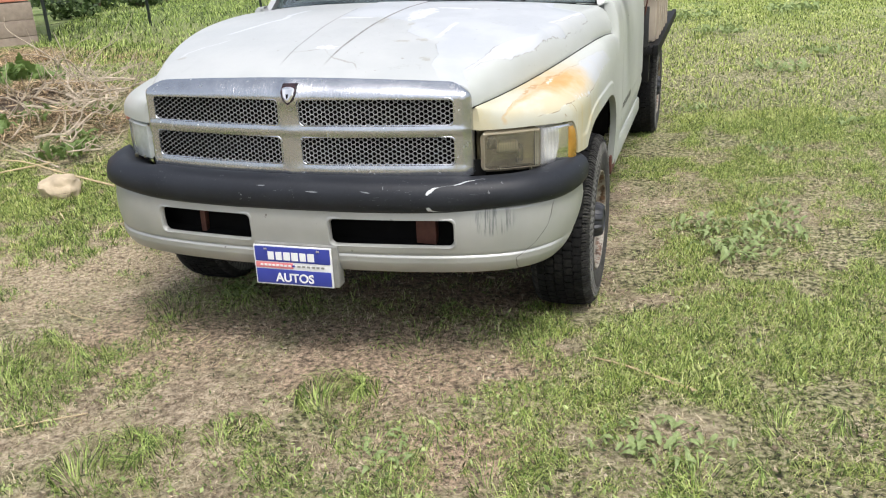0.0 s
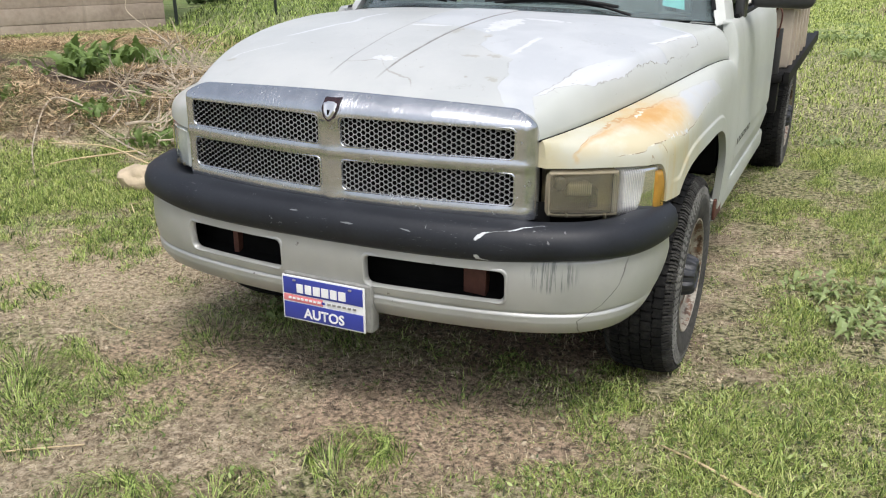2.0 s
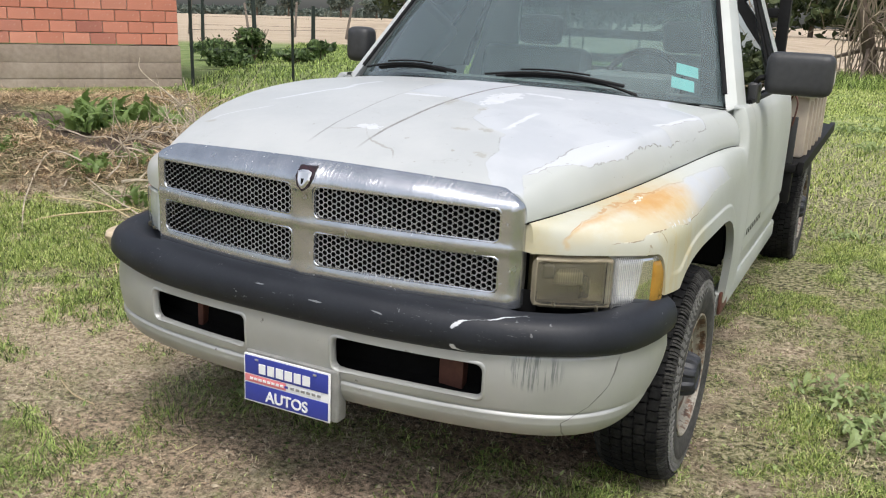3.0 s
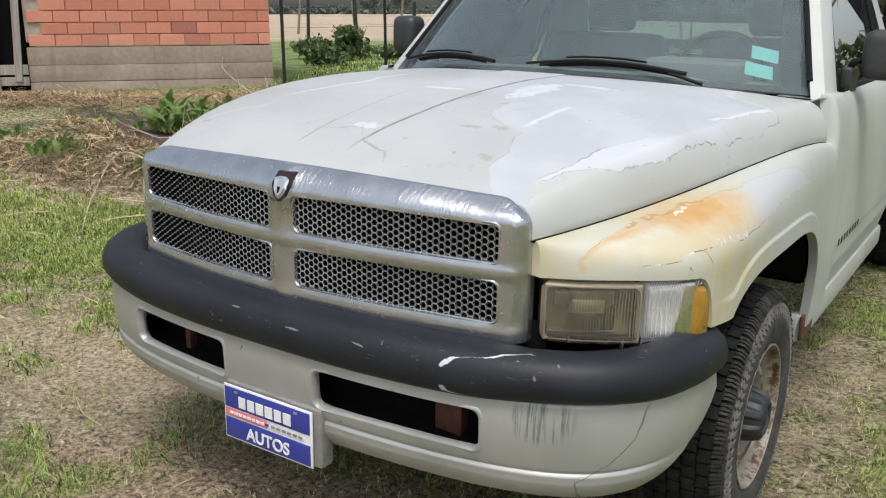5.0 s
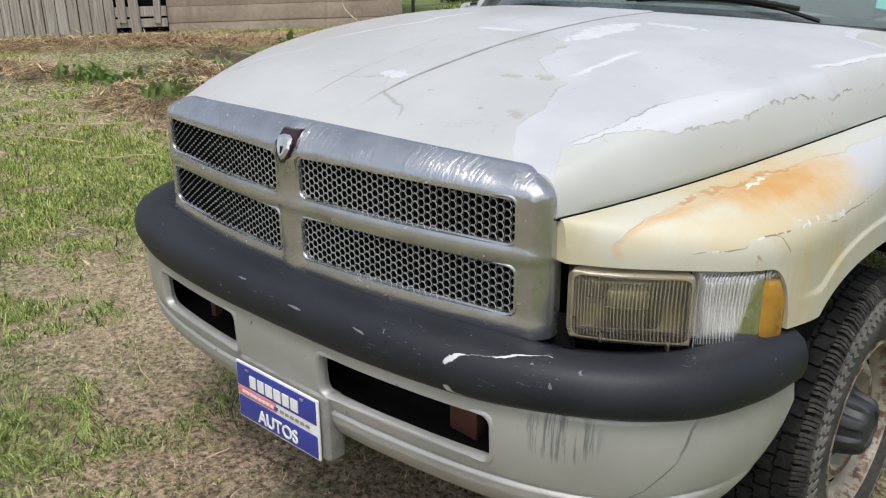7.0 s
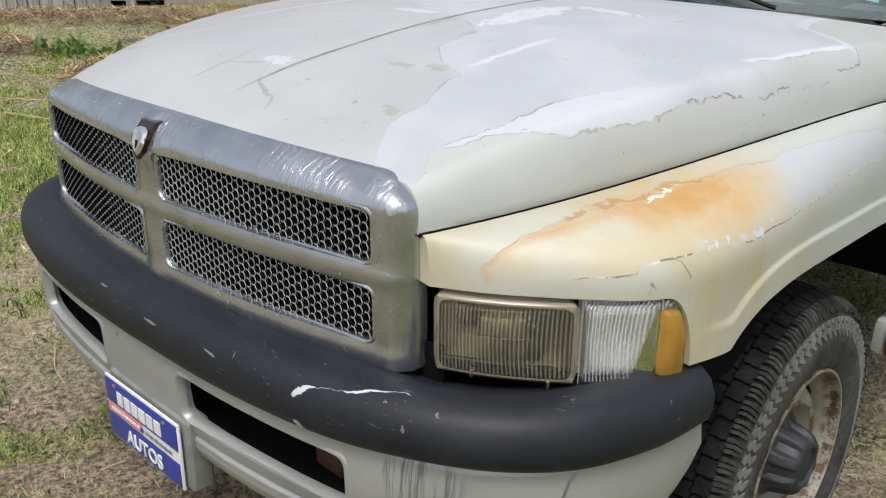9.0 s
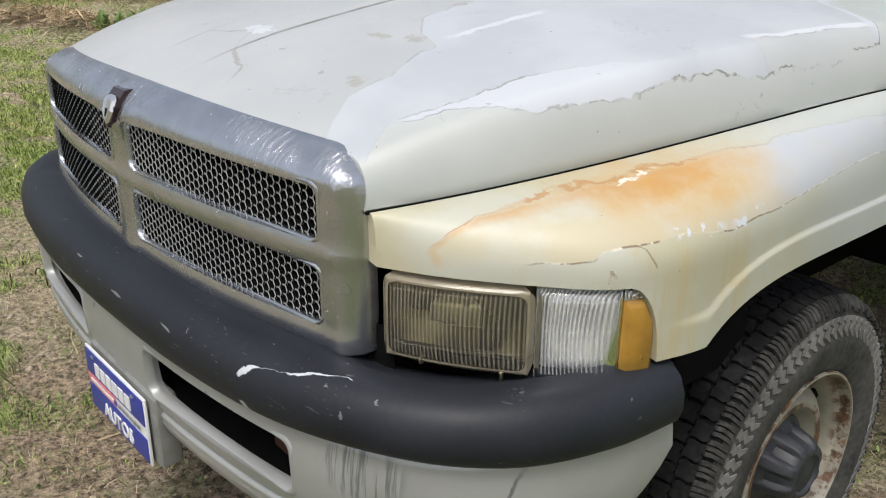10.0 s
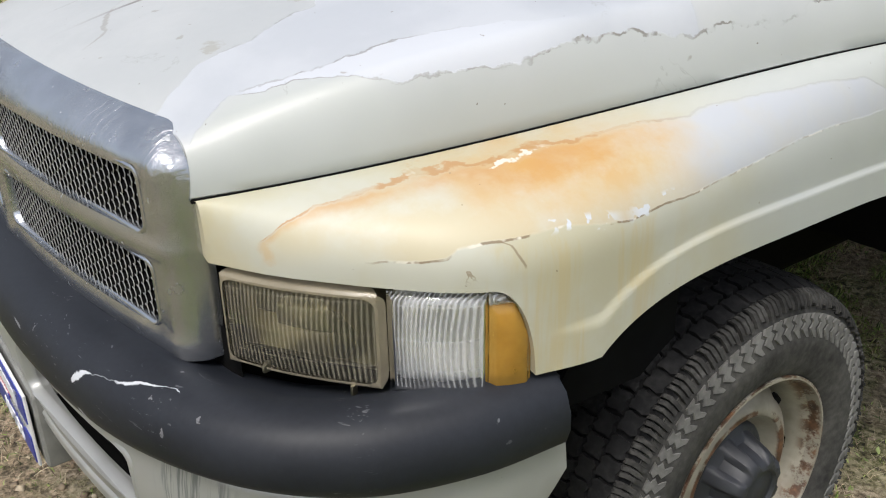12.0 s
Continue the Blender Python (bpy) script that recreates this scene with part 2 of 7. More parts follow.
def paint_material():
    """Old pale silver-white paint; the clear coat has peeled from the hood in long chalky fields with flaking borders."""
    m = Mat("weathered_pale_paint", 0.34, 0.0, 0.12)
    fine, broad = m.noise(60, 5), m.noise(2.3, 3)
    slow = m.op("MULTIPLY", m.op("SUBTRACT", m.noise(9, 4, 0.6), 0.5), 0.035)
    jag = m.op("MULTIPLY", m.op("SUBTRACT", m.noise(42, 4, 0.6), 0.5), 0.013)
    wob = m.op("ADD", slow, jag)
    x, y, z = m.axis(0), m.axis(1), m.axis(2)
    left = lambda v: m.op("SUBTRACT", 1.0, v)
    col = m.mix(m.step(broad, 0.3, 0.7), (0.405, 0.425, 0.40), (0.47, 0.49, 0.47))
    top = m.step(z, 1.035, 1.06)
    xw = m.op("ADD", x, wob)
    outer = course(m, y, 3.1, 4.6, [(3.19, 0.632), (3.23, 0.611), (3.274, 0.592), (3.307, 0.617), (3.352, 0.633), (3.391, 0.668), (3.447, 0.711), (3.51, 0.736), (3.568, 0.756), (3.61, 0.767), (3.685, 0.789),
                                    (3.766, 0.809), (3.838, 0.829), (3.926, 0.854), (3.997, 0.867), (4.091, 0.881), (4.233, 0.898), (4.27, 0.86), (4.33, 0.74), (4.45, 0.70)])
    inner = m.op("SUBTRACT", course(m, y, 3.1, 4.6, [(3.19, 0.837), (3.28, 0.768), (3.364, 0.774), (3.454, 0.74), (3.50, 0.73), (3.53, 0.655), (3.60, 0.576), (3.73, 0.564), (3.80, 0.47), (3.83, 0.35), (3.86, 0.20), (4.0, 0.18)]), 0.3)
    do, di = m.op("SUBTRACT", outer, xw), m.op("SUBTRACT", m.op("ADD", x, m.op("MULTIPLY", wob, 1.2)), inner)
    chalk = m.op("MULTIPLY", m.step(do, -0.03, 0.03), top)
    col = m.mix(chalk, col, m.mix(m.step(m.noise(3.3, 5), 0.35, 0.65), (0.42, 0.437, 0.438), (0.468, 0.48, 0.477)))
    # a tongue of sound paint that is left near the back corner
    tongue = course(m, y, 3.1, 4.6, [(3.90, 0.90), (3.93, 0.785), (3.99, 0.817), (4.075, 0.837), (4.15, 0.846), (4.25, 0.87)])
    dt = m.op("SUBTRACT", xw, tongue)
    kept = m.op("MULTIPLY", m.step(dt, -0.001, 0.003), m.op("MULTIPLY", m.step(y, 3.90, 3.93), left(m.step(y, 4.20, 4.26))))
    zone = m.op("MULTIPLY", m.op("MULTIPLY", m.op("MULTIPLY", m.step(do, -0.001, 0.002), m.step(di, -0.001, 0.002)), top), left(kept))
    col = m.mix(zone, col, m.mix(m.step(m.noise(5, 5), 0.35, 0.65), (0.425, 0.447, 0.475), (0.475, 0.495, 0.52)))
    # fresh white primer between the outer border and an older one inside it
    older = course(m, y, 3.1, 4.6, [(3.30, 0.595), (3.335, 0.612), (3.368, 0.628), (3.415, 0.641), (3.48, 0.651), (3.56, 0.664), (3.63, 0.70), (3.75, 0.79)])
    dw = m.op("SUBTRACT", m.op("ADD", x, m.op("MULTIPLY", wob, 1.5)), older)
    white = m.op("MULTIPLY", m.op("MULTIPLY", m.step(dw, -0.001, 0.004), zone), m.op("MULTIPLY", m.step(y, 3.27, 3.31), left(m.step(y, 3.60, 3.76))))
    lip = m.op("MULTIPLY", m.op("MULTIPLY", band(m, m.op("ADD", dt, 0.011), 0.014), m.step(y, 3.92, 3.95)), m.op("MULTIPLY", left(m.step(y, 4.22, 4.27)), top))
    back_edge = m.op("MULTIPLY", m.op("MULTIPLY", band(m, m.op("SUBTRACT", do, 0.018), 0.022), m.step(y, 4.22, 4.26)), top)
    # white scabs and long streaks
    def streak(knots, w, y0, y1):
        d = m.op("SUBTRACT", m.op("ADD", x, m.op("MULTIPLY", wob, 1.3)), m.op("SUBTRACT", m.op("MULTIPLY", course(m, y, 3.1, 4.6, [(a, (b + 1) / 2) for a, b in knots]), 2.0), 1.0))
        return m.op("MULTIPLY", m.op("MULTIPLY", band(m, d, w), top), m.op("MULTIPLY", m.step(y, y0, y0 + 0.05), left(m.step(y, y1 - 0.06, y1))))
    scab = m.op("MAXIMUM", streak([(3.6, -0.55), (3.88, -0.388), (3.99, -0.395), (4.1, -0.365)], 0.020, 3.62, 4.13), m.op("MULTIPLY", streak([(3.35, -0.611), (3.42, -0.60), (3.5, -0.50), (3.6, -0.44)], 0.012, 3.36, 3.56), 0.7))
    scab = m.op("MAXIMUM", scab, streak([(3.50, 0.40), (3.58, 0.421), (3.78, 0.431)], 0.012, 3.52, 3.80))
    for c, r, amp in (((0.235, 3.94, 1.22), (0.050, 0.15, 0.3), 1.3), ((-0.02, 3.815, 1.22), (0.085, 0.016, 0.3), 1.2), ((0.04, 3.37, 1.15), (0.045, 0.024, 0.3), 1.6), ((0.35, 4.10, 1.22), (0.10, 0.02, 0.3), 1.4)):
        scab = m.op("MAXIMUM", scab, left(m.step(m.reach(c, r, m.noise(26, 5, 0.65), amp * 1.7), 0.9, 1.02)))
    pale = m.op("MAXIMUM", m.op("MAXIMUM", white, lip), m.op("MAXIMUM", scab, back_edge))
    col = m.mix(m.op("MULTIPLY", m.op("MAXIMUM", white, back_edge), 0.85), col, (0.535, 0.555, 0.59))
    col = m.mix(m.op("MULTIPLY", m.op("MAXIMUM", lip, scab), m.ramp(m.noise(16, 4), (0.35, 0.7), (0.6, 1.0))), col, (0.60, 0.615, 0.64))
    # hair-thin borders of older flakes
    d = m.op("SUBTRACT", m.noise(4.0, 7, 0.6, None, 0.4), 0.5)
    hair = m.op("MULTIPLY", m.op("MULTIPLY", band(m, d, 0.004), m.step(m.noise(4.1, 3), 0.54, 0.62)), top)
    col = m.mix(m.op("MULTIPLY", hair, 0.3), col, (0.25, 0.24, 0.22))
    # the grooves' shade, drawn as dark lines along the two creases
    uc = m.op("ADD", 0.083, m.op("MULTIPLY", m.op("SUBTRACT", y, 3.122), 0.0363))
    fold = m.op("MULTIPLY", band(m, m.op("SUBTRACT", m.op("ABSOLUTE", x), m.op("ADD", uc, m.op("MULTIPLY", jag, 0.25))), 0.0058), m.op("MULTIPLY", top, m.step(y, 3.20, 3.30)))
    col = m.mix(m.op("MULTIPLY", fold, m.ramp(m.noise(14, 4), (0.35, 0.5), (0.6, 0.95))), col, (0.16, 0.15, 0.14))
    # a ragged crack wandering across the nose between the creases
    run = course(m, x, -0.12, 0.26, [(-0.11, 0.315), (-0.08, 0.325), (0.0, 0.345), (0.03, 0.36), (0.06, 0.31), (0.10, 0.272), (0.14, 0.258), (0.185, 0.249), (0.205, 0.225), (0.22, 0.20)])
    crack = m.op("MULTIPLY", band(m, m.op("SUBTRACT", m.op("ADD", m.op("SUBTRACT", y, 3.0), m.op("MULTIPLY", wob, 1.1)), run), 0.006), m.op("MULTIPLY", m.step(x, -0.11, -0.08), left(m.step(x, 0.20, 0.23))))
    col = m.mix(m.op("MULTIPLY", crack, m.ramp(m.noise(20, 4), (0.40, 0.1), (0.58, 0.65))), col, (0.26, 0.24, 0.21))
    for c, r in (((0.37, 3.50, 1.17), (0.030, 0.018, 0.3)), ((0.30, 3.475, 1.17), (0.028, 0.014, 0.3)), ((0.26, 3.71, 1.2), (0.014, 0.035, 0.3)), ((0.44, 3.32, 1.12), (0.022, 0.018, 0.3)), ((0.12, 3.76, 1.2), (0.02, 0.05, 0.3)), ((-0.60, 3.37, 1.1), (0.03, 0.012, 0.3))):
        worn = left(m.step(m.reach(c, r, m.noise(48, 5, 0.68), 3.4), 0.5, 1.1))
        col = m.mix(m.op("MULTIPLY", worn, 0.6), col, (0.31, 0.29, 0.24))
    # dark lifted edges along the borders, broken into stretches
    gaps = m.ramp(m.noise(26, 4), (0.44, 0.05), (0.54, 1.0))
    thick = m.ramp(m.noise(9, 2), (0.38, 0.25), (0.6, 0.85))
    rim = m.op("MAXIMUM", m.op("MULTIPLY", band(m, do, 0.0017), m.op("MULTIPLY", m.step(y, 3.27, 3.30), left(m.step(y, 4.25, 4.29)))), m.op("MULTIPLY", m.op("MULTIPLY", m.op("MULTIPLY", band(m, di, 0.0032), 0.45), m.step(y, 3.26, 3.36)), m.step(do, 0, 0.01)))
    rim = m.op("MAXIMUM", rim, m.op("MULTIPLY", m.op("MULTIPLY", band(m, dw, 0.0032), 0.7), m.op("MULTIPLY", m.step(do, 0.0, 0.01), m.op("MULTIPLY", m.step(y, 3.28, 3.31), left(m.step(y, 3.56, 3.64))))))
    rim = m.op("MAXIMUM", rim, m.op("MULTIPLY", m.op("MULTIPLY", band(m, dt, 0.003), 0.7), m.op("MULTIPLY", m.step(y, 3.92, 3.94), left(m.step(y, 4.2, 4.26)))))
    rim = m.op("MULTIPLY", m.op("MULTIPLY", rim, top), m.op("MULTIPLY", gaps, thick))
    col = m.mix(rim, col, (0.17, 0.155, 0.13))
    # dirt specks
    spots = m.op("MULTIPLY", m.step(m.noise(24, 3, 0.5), 0.715, 0.75), top)
    col = m.mix(m.op("MULTIPLY", spots, 0.6), col, (0.26, 0.24, 0.20))
    chips = m.step(m.noise(85, 2, 0.5), 0.765, 0.79)
    col = m.mix(chips, col, (0.20, 0.18, 0.15))
    m.base(col)
    m.set("Roughness", m.op("ADD", m.op("MULTIPLY", zone, 0.18), m.op("ADD", 0.37, m.op("MULTIPLY", fine, 0.14))))
    m.bump(m.op("ADD", m.op("MULTIPLY", m.op("MAXIMUM", zone, pale), -0.6), m.op("ADD", m.op("MULTIPLY", rim, 0.5), m.op("ADD", m.op("MULTIPLY", fine, 0.05), m.op("MULTIPLY", broad, 0.4)))), 0.4, 0.003)
    return m.m


def fender_material():
    """The same paint, yellowed, with an orange rust bloom between two flaking cracks and bare primer behind it."""
    m = Mat("yellowed_fender_paint", 0.5, 0.0, 0.05)
    fine = m.noise(60, 5)
    x, y, z = m.axis(0), m.axis(1), m.axis(2)
    left = lambda v: m.op("SUBTRACT", 1.0, v)
    wob = m.op("ADD", m.op("MULTIPLY", m.op("SUBTRACT", m.noise(12, 5, 0.6), 0.5), 0.008), m.op("MULTIPLY", m.op("SUBTRACT", m.noise(55, 4), 0.5), 0.004))
    zz = m.op("SUBTRACT", m.op("ADD", z, wob), 0.3)
    up = course(m, y, 3.1, 4.7, [(3.22, 0.615), (3.231, 0.637), (3.258, 0.662), (3.275, 0.669), (3.30, 0.678), (3.334, 0.683), (3.404, 0.694), (3.482, 0.703), (3.51, 0.704), (3.554, 0.709), (3.583, 0.713), (3.637, 0.717),
                                 (3.703, 0.723), (3.768, 0.729), (3.827, 0.731), (3.868, 0.738), (3.969, 0.742), (4.086, 0.744), (4.19, 0.739), (4.227, 0.721), (4.27, 0.69), (4.5, 0.66)])
    low = course(m, y, 3.1, 4.7, [(3.225, 0.600), (3.29, 0.618), (3.321, 0.623), (3.356, 0.625), (3.393, 0.630), (3.406, 0.639), (3.439, 0.646), (3.466, 0.646), (3.509, 0.648), (3.541, 0.651), (3.589, 0.642), (3.645, 0.638),
                                  (3.708, 0.646), (3.752, 0.648), (3.834, 0.657), (4.006, 0.677), (4.063, 0.68), (4.221, 0.681), (4.3, 0.68)])
    du, dl = m.op("SUBTRACT", up, zz), m.op("SUBTRACT", zz, low)
    firm = m.step(y, 3.30, 3.36)
    lower = m.op("ADD", m.op("MULTIPLY", firm, m.step(dl, -0.001, 0.003)), m.op("MULTIPLY", left(firm), m.step(dl, -0.01, 0.045)))
    inside = m.op("MULTIPLY", m.op("MULTIPLY", m.step(du, -0.001, 0.003), lower), m.step(y, 3.225, 3.24))
    wide = m.op("ADD", y, m.op("MULTIPLY", m.op("SUBTRACT", m.noise(7, 5, 0.6), 0.5), 0.16))
    front = left(m.step(wide, 3.72, 4.02))
    pale = m.mix(m.step(m.noise(2.5, 3), 0.3, 0.7), (0.41, 0.43, 0.40), (0.47, 0.49, 0.465))
    yellowed = m.mix(m.step(m.noise(5, 5, 0.6), 0.38, 0.62), (0.485, 0.455, 0.315), (0.51, 0.505, 0.42))
    col = m.mix(m.op("MULTIPLY", front, 0.9), pale, yellowed)
    # yellow runs under the lower crack and along the front edge
    runs = m.op("MULTIPLY", m.step(m.noise(1, 4, 0.6, m.stretch(26, 26, 2.2)), 0.48, 0.64), m.op("MULTIPLY", m.op("MULTIPLY", m.step(y, 3.36, 3.48), left(m.step(y, 3.64, 3.80))), left(m.step(dl, -0.012, 0.0))))
    col = m.mix(m.op("MULTIPLY", runs, 0.5), col, (0.50, 0.40, 0.19))
    nose = m.op("MULTIPLY", left(m.step(wide, 3.19, 3.235)), 0.4)
    col = m.mix(nose, col, (0.52, 0.43, 0.22))
    # between the cracks: cream, deepening to orange under the upper one, primer at the back
    t = m.op("DIVIDE", dl, m.op("MAXIMUM", m.op("ADD", du, dl), 0.004))
    hotter = m.op("MULTIPLY", m.step(wide, 3.42, 3.54), left(m.step(wide, 3.64, 3.84)))
    field = m.mix(m.step(m.noise(9, 5, 0.6), 0.4, 0.62), (0.53, 0.475, 0.33), (0.545, 0.53, 0.44))
    field = m.mix(m.op("MULTIPLY", m.step(wide, 3.66, 3.84), m.ramp(m.noise(14, 5), (0.35, 0.75), (0.6, 1.0))), field, (0.47, 0.49, 0.515))
    mottled = m.ramp(m.noise(12, 6, 0.68), (0.36, 0.35), (0.60, 1.0))
    hot = m.op("MULTIPLY", m.op("MULTIPLY", m.op("ADD", 0.22, m.op("MULTIPLY", m.step(t, 0.1, 1.0), 0.78)), hotter), mottled)
    field = m.mix(hot, field, (0.545, 0.325, 0.105))
    edge = m.op("MULTIPLY", m.op("MULTIPLY", m.op("MAXIMUM", left(m.step(du, 0.001, 0.011)), m.op("MULTIPLY", left(m.step(du, 0.002, 0.030)), m.step(wide, 3.40, 3.52))), left(m.step(wide, 3.62, 3.80))), m.ramp(m.noise(16, 4), (0.3, 0.35), (0.6, 0.95)))
    field = m.mix(m.op("MULTIPLY", edge, 0.75), field, (0.50, 0.27, 0.085))
    halo = m.op("MULTIPLY", m.op("MULTIPLY", left(m.step(m.op("ABSOLUTE", du), 0.0, 0.065)), m.op("MULTIPLY", m.step(wide, 3.40, 3.52), left(m.step(wide, 3.64, 3.84)))), mottled)
    col = m.mix(m.op("MULTIPLY", halo, 0.75), col, (0.51, 0.36, 0.17))
    drip = m.op("MULTIPLY", left(m.step(m.reach((0.74, 3.235, 0.925), (0.03, 0.008, 0.022), m.noise(40, 5), 2.2), 0.3, 1.1)), 0.5)
    col = m.mix(inside, col, field)
    col = m.mix(drip, col, (0.53, 0.34, 0.13))
    # lifted edges, in stretches
    gaps = m.step(m.noise(24, 3), 0.40, 0.52)
    thin_up = m.op("MULTIPLY", m.step(y, 3.228, 3.238), left(m.step(y, 4.20, 4.24)))
    rusty = m.mix(m.step(m.noise(34, 2), 0.62, 0.68), (0.43, 0.22, 0.07), (0.62, 0.57, 0.46))
    rusty = m.mix(m.step(y, 3.70, 3.85), rusty, (0.36, 0.35, 0.33))
    col = m.mix(m.op("MULTIPLY", m.op("MULTIPLY", band(m, du, 0.0011), thin_up), m.op("MULTIPLY", m.op("ADD", m.op("MULTIPLY", gaps, 0.5), 0.25), m.ramp(m.step(y, 3.72, 3.88), (0.0, 1.0), (1.0, 0.4)))), col, rusty)
    flake = m.op("MULTIPLY", m.op("MULTIPLY", band(m, m.op("SUBTRACT", du, 0.0008), 0.0015), m.step(m.noise(30, 3), 0.56, 0.60)), m.op("MULTIPLY", m.step(y, 3.47, 3.50), left(m.step(y, 3.58, 3.62))))
    col = m.mix(flake, col, (0.68, 0.65, 0.56))
    thin_low = m.op("MULTIPLY", m.op("MULTIPLY", m.step(y, 3.315, 3.34), left(m.step(y, 4.05, 4.2))), m.ramp(m.step(y, 3.70, 3.85), (0.0, 1.0), (1.0, 0.45)))
    dark_low = m.mix(m.step(m.noise(32, 2), 0.52, 0.58), (0.20, 0.145, 0.08), (0.66, 0.62, 0.52))
    col = m.mix(m.op("MULTIPLY", m.op("MULTIPLY", band(m, dl, 0.0019), thin_low), m.op("MULTIPLY", gaps, 0.9)), col, dark_low)
    # a branch running down from the lower crack, and strays beside it
    fork = m.op("SUBTRACT", m.op("ADD", y, wob), course(m, z, 0.80, 1.0, [(0.905, 0.4800), (0.914, 0.478), (0.93, 0.470), (0.940, 0.466), (0.947, 0.453)]))
    fork = m.op("MULTIPLY", band(m, m.op("SUBTRACT", fork, 3.0), 0.0022), m.op("MULTIPLY", m.step(z, 0.908, 0.915), left(m.step(z, 0.944, 0.948))))
    stray = m.op("SUBTRACT", m.noise(9, 5, 0.55, None, 0.3), 0.5)
    stray = m.op("MULTIPLY", band(m, stray, 0.008), m.op("MULTIPLY", band(m, m.op("ADD", dl, 0.018), 0.03), band(m, m.op("SUBTRACT", y, 3.425), 0.05)))
    col = m.mix(m.op("MULTIPLY", m.op("MAXIMUM", fork, stray), 0.75), col, (0.24, 0.18, 0.11))
    chip = m.op("MULTIPLY", m.op("MULTIPLY", band(m, m.op("ADD", dl, -0.005), 0.013), m.op("MAXIMUM", band(m, m.op("SUBTRACT", y, 3.57), 0.07), band(m, m.op("SUBTRACT", y, 3.69), 0.06))), m.step(m.noise(46, 2), 0.56, 0.59))
    col = m.mix(chip, col, (0.60, 0.63, 0.67))
    col = m.mix(m.step(m.noise(80, 2, 0.5), 0.76, 0.785), col, (0.2, 0.16, 0.1))
    m.base(col)
    m.set("Roughness", m.op("ADD", 0.42, m.op("MULTIPLY", fine, 0.14)))
    m.bump(m.op("ADD", m.op("MULTIPLY", inside, -0.5), m.op("MULTIPLY", fine, 0.05)), 0.35, 0.003)
    return m.m


def chrome_material():
    """Silver-painted grille plastic, its coating wrinkled and lifting along the top and the outer corner."""
    m = Mat("wrinkled_grille_chrome", 0.22, 0.95)
    x, z = m.axis(0), m.axis(2)
    fold = m.noise(1, 5, 0.6, m.stretch(110, 30, 20), 0.6)
    zone = m.op("MAXIMUM", m.op("MULTIPLY", m.op("MULTIPLY", m.step(z, 1.005, 1.03), m.step(m.noise(6, 2), 0.4, 0.6)), 0.4), m.op("MULTIPLY", m.step(m.op("ADD", x, m.op("MULTIPLY", m.op("SUBTRACT", z, 1.0), 0.6)), 0.575, 0.63), 0.6))
    col = m.ramp(m.noise(14, 5), (0.3, (0.48, 0.50, 0.53)), (0.7, (0.57, 0.585, 0.615)))
    wear = m.op("MULTIPLY", m.step(m.noise(40, 4), 0.55, 0.62), m.step(m.noise(120, 2), 0.45, 0.6))
    col = m.mix(m.op("MULTIPLY", wear, 0.1), col, (0.62, 0.62, 0.6))
    m.base(col)
    m.set("Roughness", m.op("ADD", 0.22, m.op("MULTIPLY", m.noise(30), 0.08)))
    h = m.op("ADD", m.op("MULTIPLY", m.op("MULTIPLY", fold, zone), 1.0), m.op("MULTIPLY", m.noise(4, 2), 0.15))
    m.bump(h, 0.7, 0.008)
    return m.m


def bumper_material():
    m = Mat("dull_silver_bumper_paint", 0.38, 0.35, 0.1)
    fine = m.noise(40, 6)
    col = m.ramp(m.noise(5, 4), (0.3, (0.36, 0.365, 0.35)), (0.7, (0.44, 0.445, 0.43)))
    drip = m.op("MULTIPLY", m.step(m.noise(1, 4, 0.7, m.stretch(75, 5, 4)), 0.47, 0.58), m.op("SUBTRACT", 1.0, m.step(m.reach((0.73, 3.11, 0.60), (0.075, 0.3, 0.06)), 0.6, 1.1)))
    col = m.mix(m.op("MULTIPLY", drip, 0.78), col, (0.13, 0.15, 0.15))
    chip = m.op("MULTIPLY", m.step(m.noise(26, 5, 0.7), 0.66, 0.7), m.step(m.noise(3, 2), 0.5, 0.6))
    col = m.mix(chip, col, (0.16, 0.15, 0.14))
    # a bent fold near the end, its crease shade drawn as a dark line
    bend = course(m, m.axis(2), 0.42, 0.66, [(0.45, 0.80), (0.495, 0.859), (0.554, 0.90), (0.66, 0.92)])
    fold = band(m, m.op("SUBTRACT", m.op("ADD", m.axis(0), m.op("MULTIPLY", m.op("SUBTRACT", m.noise(20, 4), 0.5), 0.012)), bend), 0.0022)
    col = m.mix(m.op("MULTIPLY", fold, m.ramp(m.noise(18, 3), (0.32, 0.25), (0.55, 0.9))), col, (0.15, 0.145, 0.14))
    # slightly darker and browner towards the lower edge
    low_tone = m.op("SUBTRACT", 1.0, m.step(m.op("ADD", m.axis(2), m.op("MULTIPLY", m.noise(12, 5), 0.1)), 0.44, 0.53))
    col = m.mix(m.op("MULTIPLY", low_tone, 0.25), col, (0.3, 0.28, 0.24))
    m.base(col)
    m.set("Roughness", m.op("ADD", 0.3, m.op("MULTIPLY", fine, 0.2)))
    m.bump(m.op("ADD", m.op("MULTIPLY", fine, 0.2), m.op("ADD", m.op("MULTIPLY", m.noise(7, 2), 2.2), fold)), 0.22, 0.004)
    return m.m


